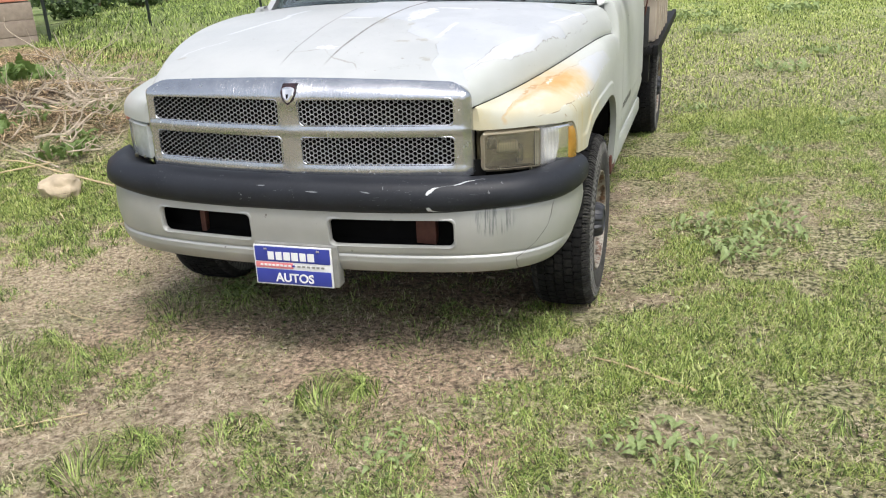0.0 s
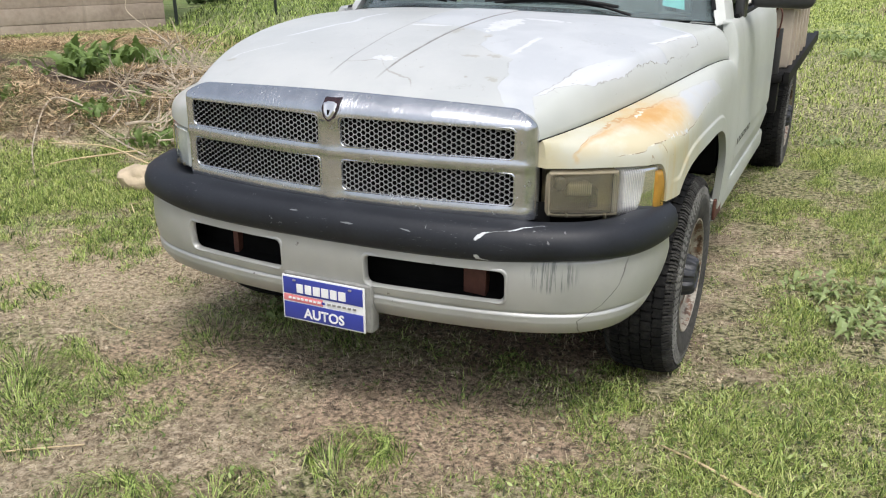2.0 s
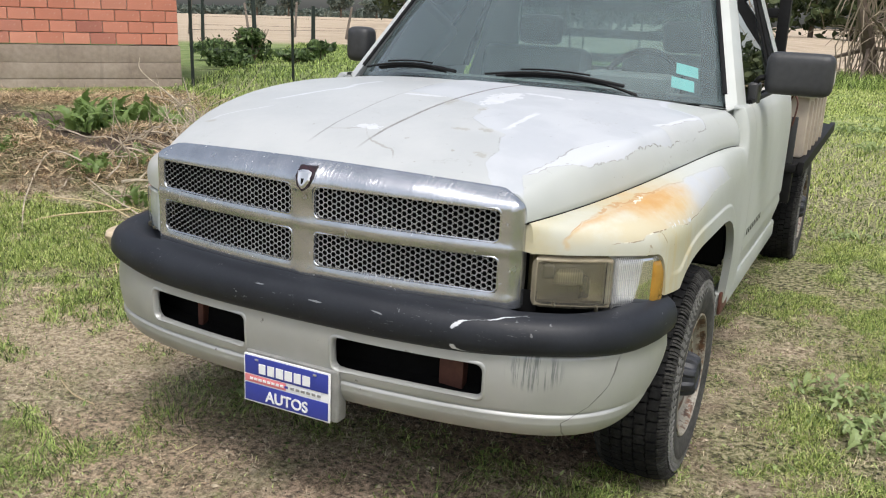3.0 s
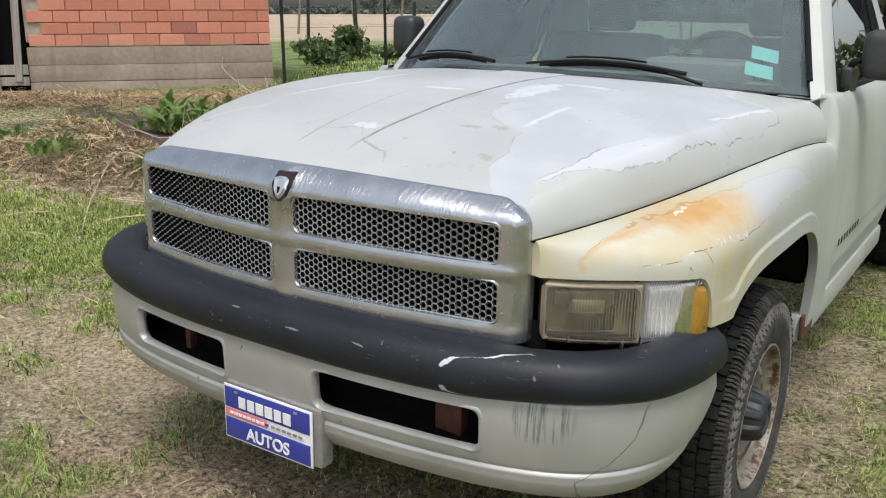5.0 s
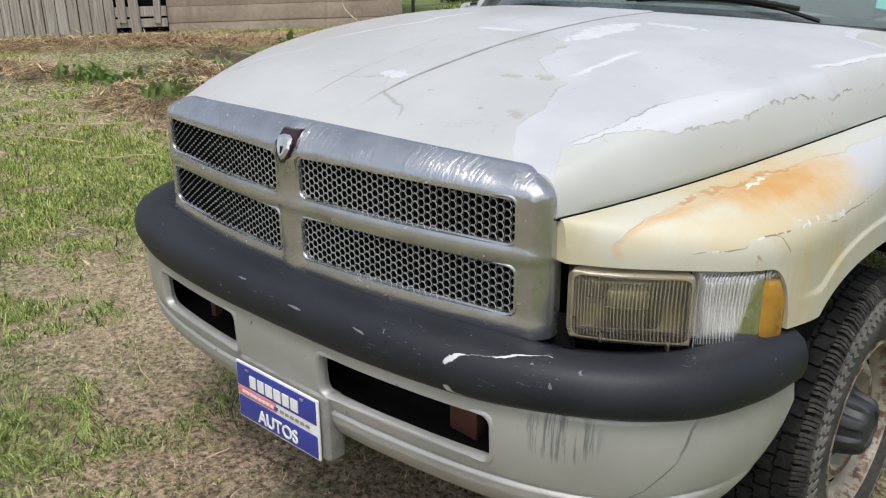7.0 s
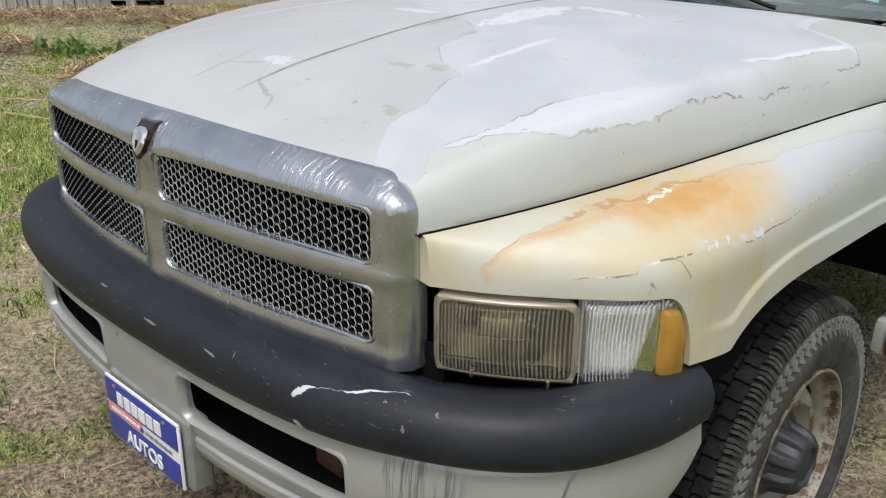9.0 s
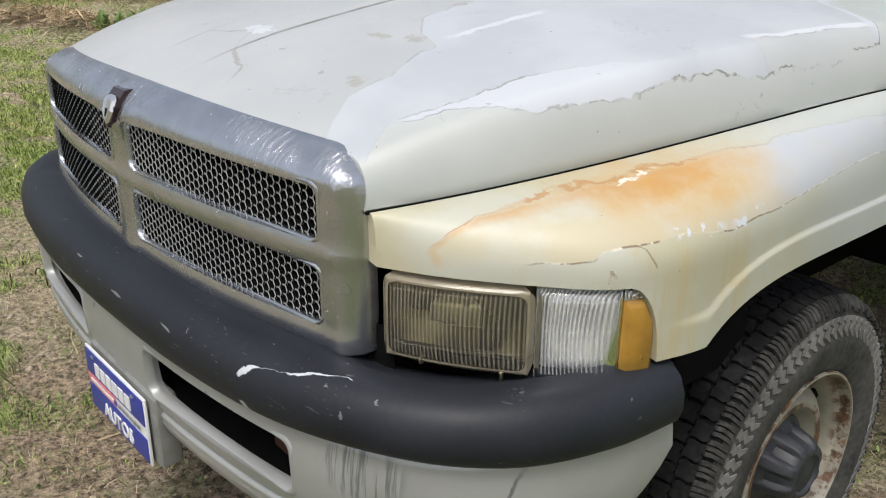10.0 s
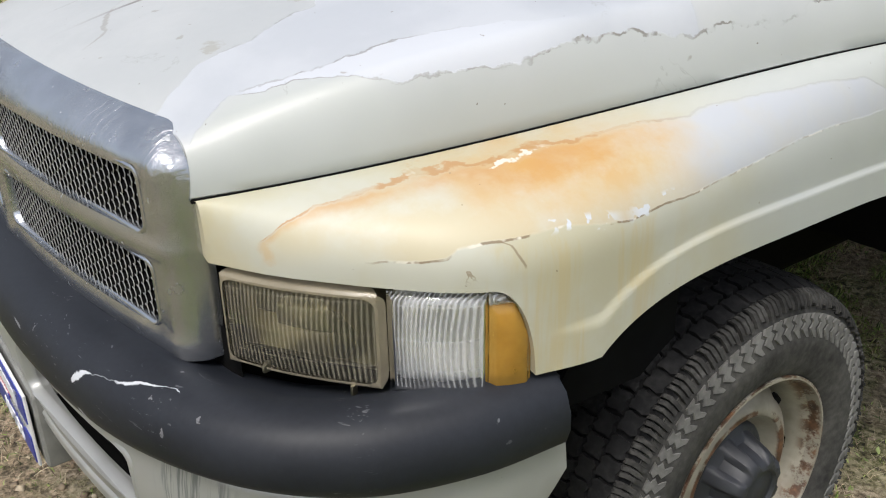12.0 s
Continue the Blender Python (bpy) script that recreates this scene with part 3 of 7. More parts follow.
def pad_material():
    """Weathered black plastic, dusty, scratched, with one torn white scuff."""
    m = Mat("weathered_black_plastic", 0.55)
    dust = m.noise(6, 6)
    col = m.ramp(m.op("ADD", m.op("MULTIPLY", dust, 0.7), m.op("MULTIPLY", m.noise(90, 4), 0.3)), (0.32, (0.0075, 0.009, 0.013)), (0.7, (0.019, 0.022, 0.029)))
    scratch = m.op("MULTIPLY", m.step(m.noise(3, 4, 0.6, m.stretch(9, 14, 60), 1.4), 0.655, 0.68), m.step(m.noise(5, 2), 0.48, 0.58))
    col = m.mix(m.op("MULTIPLY", scratch, 0.4), col, (0.24, 0.24, 0.25))
    chips = m.op("MULTIPLY", m.step(m.noise(48, 3, 0.6), 0.68, 0.71), m.step(m.noise(4, 2), 0.5, 0.6))
    col = m.mix(m.op("MULTIPLY", chips, 0.5), col, (0.3, 0.3, 0.31))
    x, y = m.axis(0), m.axis(1)
    wob = m.noise(60, 5, 0.7)
    run = course(m, x, 0.4, 0.8, [(0.50, 0.016), (0.53, 0.028), (0.548, 0.036), (0.58, 0.049), (0.61, 0.058), (0.652, 0.085), (0.69, 0.112)])
    off = m.op("SUBTRACT", m.op("SUBTRACT", m.op("ADD", y, m.op("MULTIPLY", m.op("SUBTRACT", wob, 0.5), 0.012)), 3.0), run)
    wide = course(m, x, 0.4, 0.8, [(0.510, 0.0), (0.518, 0.004), (0.540, 0.0038), (0.556, 0.001), (0.60, 0.0008), (0.625, 0.003), (0.655, 0.0032), (0.680, 0.001), (0.697, 0.0018), (0.705, 0.0)])
    torn = m.step(m.op("SUBTRACT", wide, m.op("ABSOLUTE", off)), 0.0, 0.0016)
    for c, r in (((0.10, 2.990, 0.71), (0.024, 0.0012, 0.02)), ((0.30, 2.998, 0.705), (0.020, 0.0012, 0.02)), ((-0.1, 2.996, 0.73), (0.024, 0.001, 0.02))):
        d = m.op("MULTIPLY", m.op("SUBTRACT", 1.0, m.step(m.reach(c, r, wob, 1.6), 0.75, 1.0)), 0.35)
        torn = m.op("MAXIMUM", torn, d)
    col = m.mix(m.op("MULTIPLY", torn, 0.9), col, (0.62, 0.64, 0.67))
    m.base(col)
    m.set("Specular IOR Level", 0.36)
    m.set("Roughness", m.op("ADD", 0.42, m.op("MULTIPLY", dust, 0.22)))
    m.bump(m.op("ADD", m.op("MULTIPLY", m.noise(300, 2), 0.3), torn), 0.15, 0.002)
    return m.m


def ribbed(m, per_metre):
    """Moulded upright ribs and a few level lines, their caught light drawn as milky stripes, unevenly clouded."""
    wave = m.op("SINE", m.op("MULTIPLY", m.axis(0), per_metre))
    lines = m.op("MAXIMUM", band(m, m.op("SUBTRACT", m.axis(2), 0.865), 0.0016), m.op("MAXIMUM", band(m, m.op("SUBTRACT", m.axis(2), 0.818), 0.0014), band(m, m.op("SUBTRACT", m.axis(2), 0.774), 0.0016)))
    f = m.op("ADD", m.op("ADD", 0.5, m.op("MULTIPLY", wave, 0.30)), m.op("MULTIPLY", m.op("SUBTRACT", m.noise(1, 3, 0.55, m.stretch(60, 60, 25)), 0.5), 0.45))
    return m.op("ADD", f, m.op("MULTIPLY", lines, 0.4))


def glass_material(name, tint, clear, rough=0.02, haze=(0.5, 0.5, 0.5), haze_amount=0.0, ribs=None, lo=(0.25, 0.6), hi=(0.75, 1.0)):
    """Thin glass: see-through with a reflecting skin and, where it is clouded, a milky share."""
    m = Mat(name, rough)
    out = m.t.nodes["Material Output"]
    see = m.node("ShaderNodeBsdfTransparent")
    see.inputs[0].default_value = (*tint, 1)
    shine = m.node("ShaderNodeBsdfGlossy")
    shine.inputs["Roughness"].default_value = rough
    fres = m.node("ShaderNodeFresnel")
    fres.inputs[0].default_value = 1.5
    milk = m.node("ShaderNodeBsdfDiffuse")
    milk.inputs[0].default_value = (*haze, 1)
    one = m.node("ShaderNodeMixShader")
    m.put(one.inputs[0], m.op("MULTIPLY", m.ramp(ribbed(m, ribs) if ribs else m.noise(18, 5), lo, hi), haze_amount))
    m.put(one.inputs[1], see.outputs[0])
    m.put(one.inputs[2], milk.outputs[0])
    two = m.node("ShaderNodeMixShader")
    m.put(two.inputs[0], m.op("MULTIPLY", fres.outputs[0], clear))
    m.put(two.inputs[1], one.outputs[0])
    m.put(two.inputs[2], shine.outputs[0])
    m.put(out.inputs[0], two.outputs[0])
    return m.m


def tyre_material(name, lo, mid, hi):
    m = Mat(name, 0.9)
    m.set("Specular IOR Level", 0.22)
    n = m.noise(9, 6)
    m.base(m.ramp(m.op("ADD", m.op("MULTIPLY", n, 0.6), m.op("MULTIPLY", m.noise(70, 4), 0.4)), (0.34, lo), (0.5, mid), (0.68, hi)))
    m.bump(m.noise(150, 3), 0.2, 0.002)
    return m.m


def rim_material():
    """Cream steel wheel with rust on its lip and along the pressed ring."""
    m = Mat("rusty_cream_steel", 0.5)
    r = m.node("ShaderNodeVectorMath")
    r.operation = "LENGTH"
    m.put(r.inputs[0], m.stretch(0, 1, 1))
    rad = m.op("ADD", r.outputs["Value"], m.op("MULTIPLY", m.op("SUBTRACT", m.noise(22, 6, 0.7), 0.5), 0.010))
    ring = lambda a, b: m.op("MULTIPLY", m.step(rad, a, a + 0.004), m.op("SUBTRACT", 1.0, m.step(rad, b, b + 0.004)))
    rust = m.op("MAXIMUM", m.op("MAXIMUM", m.op("MULTIPLY", m.op("MULTIPLY", ring(0.188, 0.2095), m.step(m.axis(0), 0.080, 0.100)), m.step(m.noise(34, 5, 0.7), 0.42, 0.55)), m.op("MULTIPLY", ring(0.2125, 0.222), m.step(m.noise(26, 5, 0.7), 0.42, 0.56))), m.op("MULTIPLY", ring(0.123, 0.137), m.step(m.noise(17, 5, 0.7), 0.40, 0.50)))
    col = m.ramp(m.noise(20, 5), (0.3, (0.21, 0.195, 0.155)), (0.7, (0.33, 0.305, 0.25)))
    stain = m.step(m.noise(9, 5), 0.55, 0.75)
    col = m.mix(m.op("MULTIPLY", stain, 0.5), col, (0.20, 0.15, 0.10))
    col = m.mix(rust, col, m.ramp(m.noise(45, 5), (0.3, (0.035, 0.02, 0.013)), (0.55, (0.11, 0.055, 0.03)), (0.7, (0.20, 0.10, 0.05))))
    m.base(col)
    m.bump(m.noise(70, 5), 0.3, 0.003)
    return m.m


PAINT, FENDER, CHROME, BUMPER, PAD = paint_material(), fender_material(), chrome_material(), bumper_material(), pad_material()
TYRE = tyre_material("dusty_sidewall_rubber", (0.028, 0.0275, 0.026), (0.058, 0.056, 0.052), (0.10, 0.097, 0.088))
TREAD = tyre_material("black_tread_rubber", (0.004, 0.004, 0.0045), (0.010, 0.010, 0.0105), (0.028, 0.0275, 0.027))
SHOULDER = tyre_material("scuffed_shoulder_rubber", (0.012, 0.012, 0.012), (0.034, 0.033, 0.031), (0.085, 0.083, 0.077))
LUG = tyre_material("dust_greyed_lug_rubber", (0.09, 0.088, 0.083), (0.15, 0.147, 0.138), (0.22, 0.216, 0.204))
RIM = rim_material()
BLACK = plain("satin_black_metal", (0.008, 0.008, 0.0085), 0.6, 0.0, 0, 0.4, 30, 0.1)
BLACK.node_tree.nodes["Principled BSDF"].inputs["Specular IOR Level"].default_value = 0.2
# near-black with little gloss: the shade of gaps and hollows as a colour
DARK = plain("shade_black_metal", (0.005, 0.005, 0.005), 0.95, 0.0, 0, 0.4, 20)
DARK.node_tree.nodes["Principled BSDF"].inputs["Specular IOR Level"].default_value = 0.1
TRIM = plain("faded_black_plastic", (0.035, 0.036, 0.038), 0.5, 0, 0, 0.3, 40, 0.15)
HUB = plain("dark_grey_hub_plastic", (0.028, 0.030, 0.036), 0.5, 0, 0, 0.3, 30, 0.1)
MESH = plain("grey_honeycomb_plastic", (0.33, 0.33, 0.325), 0.36, 0.4, 0, 0.2, 60)
SILVER = plain("bright_lamp_reflector", (0.72, 0.72, 0.70), 0.16, 1.0, 0, 0.1, 20)
RUSTY = plain("red_brown_rusty_steel", (0.11, 0.042, 0.028), 0.7, 0.1, 0, 0.5, 25, 0.3)
LENS = glass_material("yellowed_headlight_lens", (0.90, 0.86, 0.70), 1.4, 0.04, (0.50, 0.455, 0.345), 0.40, 1190, (0.40, 0.16), (0.85, 1.0))
CLEAR = glass_material("clear_ribbed_lens", (0.97, 0.97, 0.96), 1.3, 0.04, (0.82, 0.82, 0.83), 0.50, 1430, (0.38, 0.08), (0.85, 1.0))
CLOUDED = glass_material("milky_clouded_lens", (0.90, 0.92, 0.90), 1.2, 0.08, (0.58, 0.62, 0.60), 0.75)
AMBER = glass_material("amber_lens", (0.96, 0.60, 0.16), 1.2, 0.08, (0.74, 0.42, 0.08), 0.5)
GLASS = glass_material("windshield_glass", (0.66, 0.80, 0.80), 1.25, 0.01, (0.42, 0.55, 0.57), 0.20)
WHITE_INK = plain("white_plate_ink", (0.80, 0.80, 0.80), 0.4, 0, 0, 0.05)
BLUE_INK = plain("blue_plate_ink", (0.035, 0.05, 0.30), 0.4, 0, 0, 0.1)
RED_INK = plain("faded_red_plate_ink", (0.70, 0.22, 0.24), 0.45, 0, 0, 0.15)
MAROON = plain("dark_red_enamel", (0.022, 0.006, 0.009), 0.25, 0, 0.3, 0.2)
BRIGHT = plain("polished_emblem_metal", (0.78, 0.78, 0.80), 0.35, 1.0, 0, 0.2)
TEAL = plain("teal_paper", (0.22, 0.56, 0.54), 0.6, 0, 0, 0.1)
SEAT = plain("grey_seat_cloth", (0.10, 0.115, 0.115), 0.9, 0, 0, 0.15, 8)
DASH = plain("grey_dashboard_vinyl", (0.16, 0.17, 0.16), 0.6, 0, 0, 0.25, 40, 0.15)
BOXTAN = plain("sun_bleached_tan_plastic", (0.42, 0.36, 0.29), 0.65, 0, 0, 0.2, 12, 0.15)
BOXLID = plain("bleached_off_white_plastic", (0.62, 0.59, 0.53), 0.6, 0, 0, 0.15, 12, 0.1)
BRACKET = plain("weathered_grey_bracket_plastic", (0.23, 0.23, 0.215), 0.6, 0, 0, 0.45, 18, 0.3)

# ---- the pickup truck ----
truck = thing("pickup_truck", "weathered silver-white pickup truck with peeling clear coat parked on the grass", "pickup truck",
              pose(-1.495, 0, 0, 0, 1.3, 0))

FRONT = lambda x: 3.07 + 0.19 * x * x  # the grille's face in plan


def hood_seam(v):
    """Right edge of the hood, front (0) to back (1)."""
    w, w2 = 4 * v * (1 - v), 6.75 * v * v * (1 - v)
    return 0.648 + 0.302 * v + 0.07 * w, 3.182 + 1.49 * v, 0.982 + 0.07 * v + 0.034 * w2 + 0.008 * w


def seam_at(y):
    return hood_seam(max(0.0, min(1.0, (y - 3.182) / 1.49)))


def hood_point(s, v):
    xs, _, zs = hood_seam(v)
    sh = xs - 0.048 - 0.032 * v
    side = 1 if s >= 0 else -1
    a = abs(s)
    nose = 1 - ease(v / 0.35)
    zc = 1.066 + 0.174 * (1 - (1 - v) ** 3) + 0.016 * nose - 0.005 * math.sin(math.pi * min(1, max(0, (v - 0.2) / 0.6)))
    crown = 0.014 + 0.042 * v + 0.014 * nose
    if a <= 0.8:
        x = sh * a / 0.8
        z = zc - crown * (a / 0.8) ** 2.4
    else:
        q = (a - 0.8) / 0.2 * math.pi / 2
        x = sh + (xs - sh) * math.sin(q)
        zt = zc - crown
        z = zt - (zt - zs) * (1 - math.cos(q)) ** 0.9
    # centre panel stands a little proud between two creases
    uc = 0.083 + 0.045 * v
    z += (0.0035 * (1 - ease((x - uc + 0.012) / 0.024)) - 0.0025 * math.exp(-((x - uc) / 0.005) ** 2)) * ease(v / 0.25)
    yf = FRONT(x) + 0.052
    yr = 4.36 + 0.34 * (x / 0.93) ** 2
    y = yf + v * (yr - yf)
    if a > 0.8:
        k = (a - 0.8) / 0.2
        y = y * (1 - k) + hood_seam(v)[1] * k if v < 1 else y
    return side * x, y, z


S_LINE = sorted({round(i / 22, 4) * sgn for i in range(18) for sgn in (1, -1)} | {sgn * (0.8 + 0.2 * i / 9) for i in range(10) for sgn in (1, -1)}
                | {sgn * q for q in [0.09 + 0.004 * j for j in range(26)] for sgn in (1, -1)})
bm = sheet(hood_point, S_LINE, [k / 40 for k in range(41)])
edge = bmesh.ops.extrude_edge_only(bm, edges=[e for e in bm.edges if e.is_boundary])["geom"]
for q in edge:
    if isinstance(q, bmesh.types.BMVert):
        q.co += Vector((-0.02 if q.co.x > 0 else 0.02, 0.0, -0.02))
bmesh.ops.recalc_face_normals(bm, faces=bm.faces[:])
hood = part("hood", bm, PAINT, truck, "pale hood with chalky peeled clear coat and two long creases", angle=50)

# fenders
PLAN = smooth_line([(0.667, 3.186, 0), (0.76, 3.245, 0), (0.86, 3.333, 0), (0.93, 3.412, 0), (0.972, 3.52, 0), (0.985, 3.66, 0), (0.992, 4.0, 0), (0.992, 4.4, 0), (0.992, 4.86, 0)], 16)
plan_at, plan_len = along(PLAN)
ARCH_Y, ARCH_Z, ARCH_W, ARCH_H = 4.04, 0.37, 0.525, 0.458


def arch(y):
    k = abs(y - ARCH_Y) / ARCH_W
    return ARCH_Z + ARCH_H * max(0.0, 1 - k ** 4) ** 0.25 if k < 1 else 0.0


def fender_low(y):
    if y < 3.438:
        return 0.897 - 0.05 * max(0, y - 3.18)
    if y < 3.494:
        return 0.8841 - 0.1321 * (1 - math.sqrt(max(0.0, 1 - ((y - 3.438) / 0.056) ** 2)))
    if y < ARCH_Y:
        return max(0.752, arch(y))
    return max(0.43, arch(y))


def fender_point(q, s):
    px, y, _ = plan_at(s)
    sx, _, sz = seam_at(y)
    tail = ease((y - 4.668) / 0.03)
    sx, sz = sx + (0.934 - sx) * tail, sz + (1.205 - sz) * tail
    sz -= 0.004
    sx += 0.003
    zw = 0.90 + 0.02 * ease((y - 3.5) / 0.4)
    zl = fender_low(y)
    if q <= 1:
        k = q * math.pi / 2
        bow = 0.9
        return sx + (px - sx) * math.sin(k) ** bow, y, max(zw + (sz - zw) * math.cos(k) ** 0.85, zl)
    z = min(zw, max(zl, zl))
    z = zw + (zl - zw) * (q - 1)
    x = px
    d = z - zl
    if y > 3.5 and y < 4.75:
        x += 0.0055 * (1 - ease((d - 0.054) / 0.008)) * ease((y - 3.5) / 0.1) * (1 - ease((y - 4.6) / 0.15))
    return x - 0.02 * ease((0.7 - z) / 0.4), y, z


qs = [i / 14 for i in range(15)] + [1 + i / 26 for i in range(1, 27)]
ss = sorted({plan_len * 0.16 + plan_len * 0.1 * k / 60 for k in range(61)} | {plan_len * k / 150 for k in range(151)} | {plan_len - 0.2 + 0.004 * k for k in range(18)})
fb = sheet(fender_point, qs, ss)
bmesh.ops.remove_doubles(fb, verts=fb.verts[:], dist=0.0004)
rim = bmesh.ops.extrude_edge_only(fb, edges=[e for e in fb.edges if e.is_boundary])["geom"]
for q in rim:
    if isinstance(q, bmesh.types.BMVert):
        q.co += Vector((-0.03, 0.004, 0.002))
bmesh.ops.recalc_face_normals(fb, faces=fb.faces[:])
fl = mirrored(fb)
part("fender", fb, FENDER, truck, "yellowed front fender with an orange rust bloom and flaking paint", angle=40)
part("fender", fl, PAINT, truck, "pale front fender", angle=40)

# dark tubes added along the hood's edges to draw the shade in its gaps
for side in (1, -1):
    line = [hood_seam(k / 30) for k in range(31)]
    back = [hood_point(side * (0.82 + 0.18 * k / 10), 1.0) for k in range(11)]
    part("hood_gap", tube([(x, y + 0.004, z - 0.003) for x, y, z in back], 0.0035, 6), DARK, truck)
    part("hood_gap", tube([(side * (x - 0.001), y, z - 0.005) for x, y, z in line], 0.003, 6), DARK, truck)

# grille shell: a cross of wrinkled silver bars round four openings
HOLES = [(0.036, 0.592, 0.923, 1.020), (0.036, 0.592, 0.783, 0.886), (-0.592, -0.036, 0.923, 1.020), (-0.592, -0.036, 0.783, 0.886)]
GX, GZ0, GZ1 = 0.644, 0.742, 1.086


def shell(x, z):
    y = FRONT(x)
    kz = min(1.0, max(0.0, z - 1.018) / (GZ1 - 1.018))
    kx = min(1.0, max(0.0, abs(x) - (GX - 0.03)) / 0.03)
    y += 0.054 * kz ** 2.3 + 0.026 * kx ** 2.2
    # bars are a little domed
    for z0, z1 in ((0.886, 0.923), (0.742, 0.783)):
        if z0 < z < z1:
            y -= 0.004 * math.sin(math.pi * (z - z0) / (z1 - z0))
    if abs(x) < 0.036:
        y -= 0.006 * math.cos(x / 0.036 * math.pi / 2)
    # raised brow behind the emblem
    y -= 0.012 * math.exp(-((x - 0.012) / 0.05) ** 2) * ease((z - 0.99) / 0.02)
    return x, y, z - 0.010 * (x / GX) ** 2 * ease((z - 0.95) / 0.07) - 0.018 * (x / GX) ** 2 * ease((z - 1.02) / 0.066)


RC = 0.085
outer = [(-GX + 2 * GX * i / 40, GZ0) for i in range(41)] + [(GX, GZ0 + (GZ1 - RC - GZ0) * k / 8) for k in range(1, 8)]
outer += [(GX - RC + RC * math.cos(radians(a)), GZ1 - RC + RC * math.sin(radians(a))) for a in range(0, 90, 10)]
outer += [(GX - RC - 2 * (GX - RC) * i / 60, GZ1) for i in range(61)]
outer += [(-GX + RC - RC * math.sin(radians(a)), GZ1 - RC + RC * math.cos(radians(a))) for a in range(10, 91, 10)]
outer += [(-GX, GZ1 - RC - (GZ1 - RC - GZ0) * k / 8) for k in range(1, 8)]
bm = cutout(outer, [rounded(*h, 0.018) for h in HOLES], [-0.64 + 0.02 * k for k in range(65)] + [q * sg for q in (0.612, 0.617, 0.622, 0.627, 0.632, 0.636, 0.639, 0.012, 0.024) for sg in (1, -1)],
            [0.752, 0.762, 0.773, 0.892, 0.898, 0.9045, 0.911, 0.917, 1.024, 1.030, 1.036, 1.042, 1.048, 1.054, 1.060, 1.066, 1.071, 1.075, 1.079, 1.082, 1.0845], shell)
grille = part("grille", bm, CHROME, truck, "silver cross-bar grille with wrinkled, lifting coating", angle=45)

for x0, x1, z0, z1 in HOLES:
    # bright bevelled lip round the opening
    ring = rounded(x0, x1, z0, z1, 0.018)
    prof = [(-0.001, 0.000), (0.0012, -0.003), (0.004, -0.0025), (0.0055, 0.002), (0.006, 0.014)]
    cx, cz = (x0 + x1) / 2, (z0 + z1) / 2
    lip = bmesh.new()
    rows = []
    for off, dy in prof:
        sx, sz = 1 - off / ((x1 - x0) / 2), 1 - off / ((z1 - z0) / 2)
        rows.append([lip.verts.new((cx + (x - cx) * sx, FRONT(x) + dy, cz + (z - cz) * sz)) for x, z in ring])
    for r0, r1 in zip(rows, rows[1:]):
        for i in range(len(ring)):
            lip.faces.new((r0[i - 1], r0[i], r1[i], r1[i - 1]))
    bmesh.ops.recalc_face_normals(lip, faces=lip.faces[:])
    part("opening_trim", lip, CHROME, grille, angle=60)
    # honeycomb of open six-sided cells
    hb = bmesh.new()
    P = 0.0168
    R = P / math.sqrt(3)
    cols = int((x1 - x0 + 0.02) / (1.5 * R)) + 1
    for i in range(cols):
        for j in range(-1, int((z1 - z0) / P) + 2):
            hx, hz = x0 - 0.008 + 1.5 * R * i, z0 + P * (j + 0.5 * (i % 2))
            if hz > z1 + 0.012 or hz < z0 - 0.012 or hx > x1 + 0.012:
                continue
            y = FRONT(hx) + 0.010
            loops = []
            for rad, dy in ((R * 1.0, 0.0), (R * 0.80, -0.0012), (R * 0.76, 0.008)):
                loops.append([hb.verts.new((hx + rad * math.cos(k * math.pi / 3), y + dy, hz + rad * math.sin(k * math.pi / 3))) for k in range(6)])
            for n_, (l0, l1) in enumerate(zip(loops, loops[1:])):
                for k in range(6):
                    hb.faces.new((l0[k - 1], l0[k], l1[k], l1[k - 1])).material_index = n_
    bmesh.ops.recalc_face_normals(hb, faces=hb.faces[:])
    # cell walls take the near-black material, so the holes' shade is coloured in
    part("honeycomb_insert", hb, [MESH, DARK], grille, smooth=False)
# near-black sheet added behind the mesh as the shade inside the grille
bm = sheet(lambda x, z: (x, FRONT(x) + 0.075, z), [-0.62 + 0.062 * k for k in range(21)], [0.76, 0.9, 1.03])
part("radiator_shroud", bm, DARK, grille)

# emblem: a plain shield leaning back on the brow
def shield_plate(pts, s0, s1, y0, y1, dz=0.0):
    bm = bmesh.new()
    lean = lambda z: 0.008 + 0.25 * z + 20 * max(0.0, z) ** 2
    f0 = [bm.verts.new((0.012 + x * s0, y0 + lean(z * s0), 1.044 + z * s0 + dz)) for x, z in pts]
    f1 = [bm.verts.new((0.012 + x * s1, y1 + lean(z * s1), 1.044 + z * s1 + dz)) for x, z in pts]
    bm.faces.new(f1)
    for i in range(len(pts)):
        bm.faces.new((f0[i - 1], f0[i], f1[i], f1[i - 1]))
    bmesh.ops.recalc_face_normals(bm, faces=bm.faces[:])
    return bm


SHIELD = [(-0.027, 0.030), (0.027, 0.030), (0.029, 0.0), (0.019, -0.028), (0.0, -0.042), (-0.019, -0.028), (-0.029, 0.0)]
part("emblem", shield_plate(SHIELD, 1.0, 0.96, 3.062, 3.0475), MAROON, grille, "dark red shield emblem with a plain silver shape", smooth=False)
RELIEF = [(-0.024, 0.014), (-0.010, 0.019), (0.010, 0.019), (0.024, 0.014), (0.023, -0.008), (0.010, -0.028), (0.0, -0.034), (-0.010, -0.028), (-0.020, -0.010)]
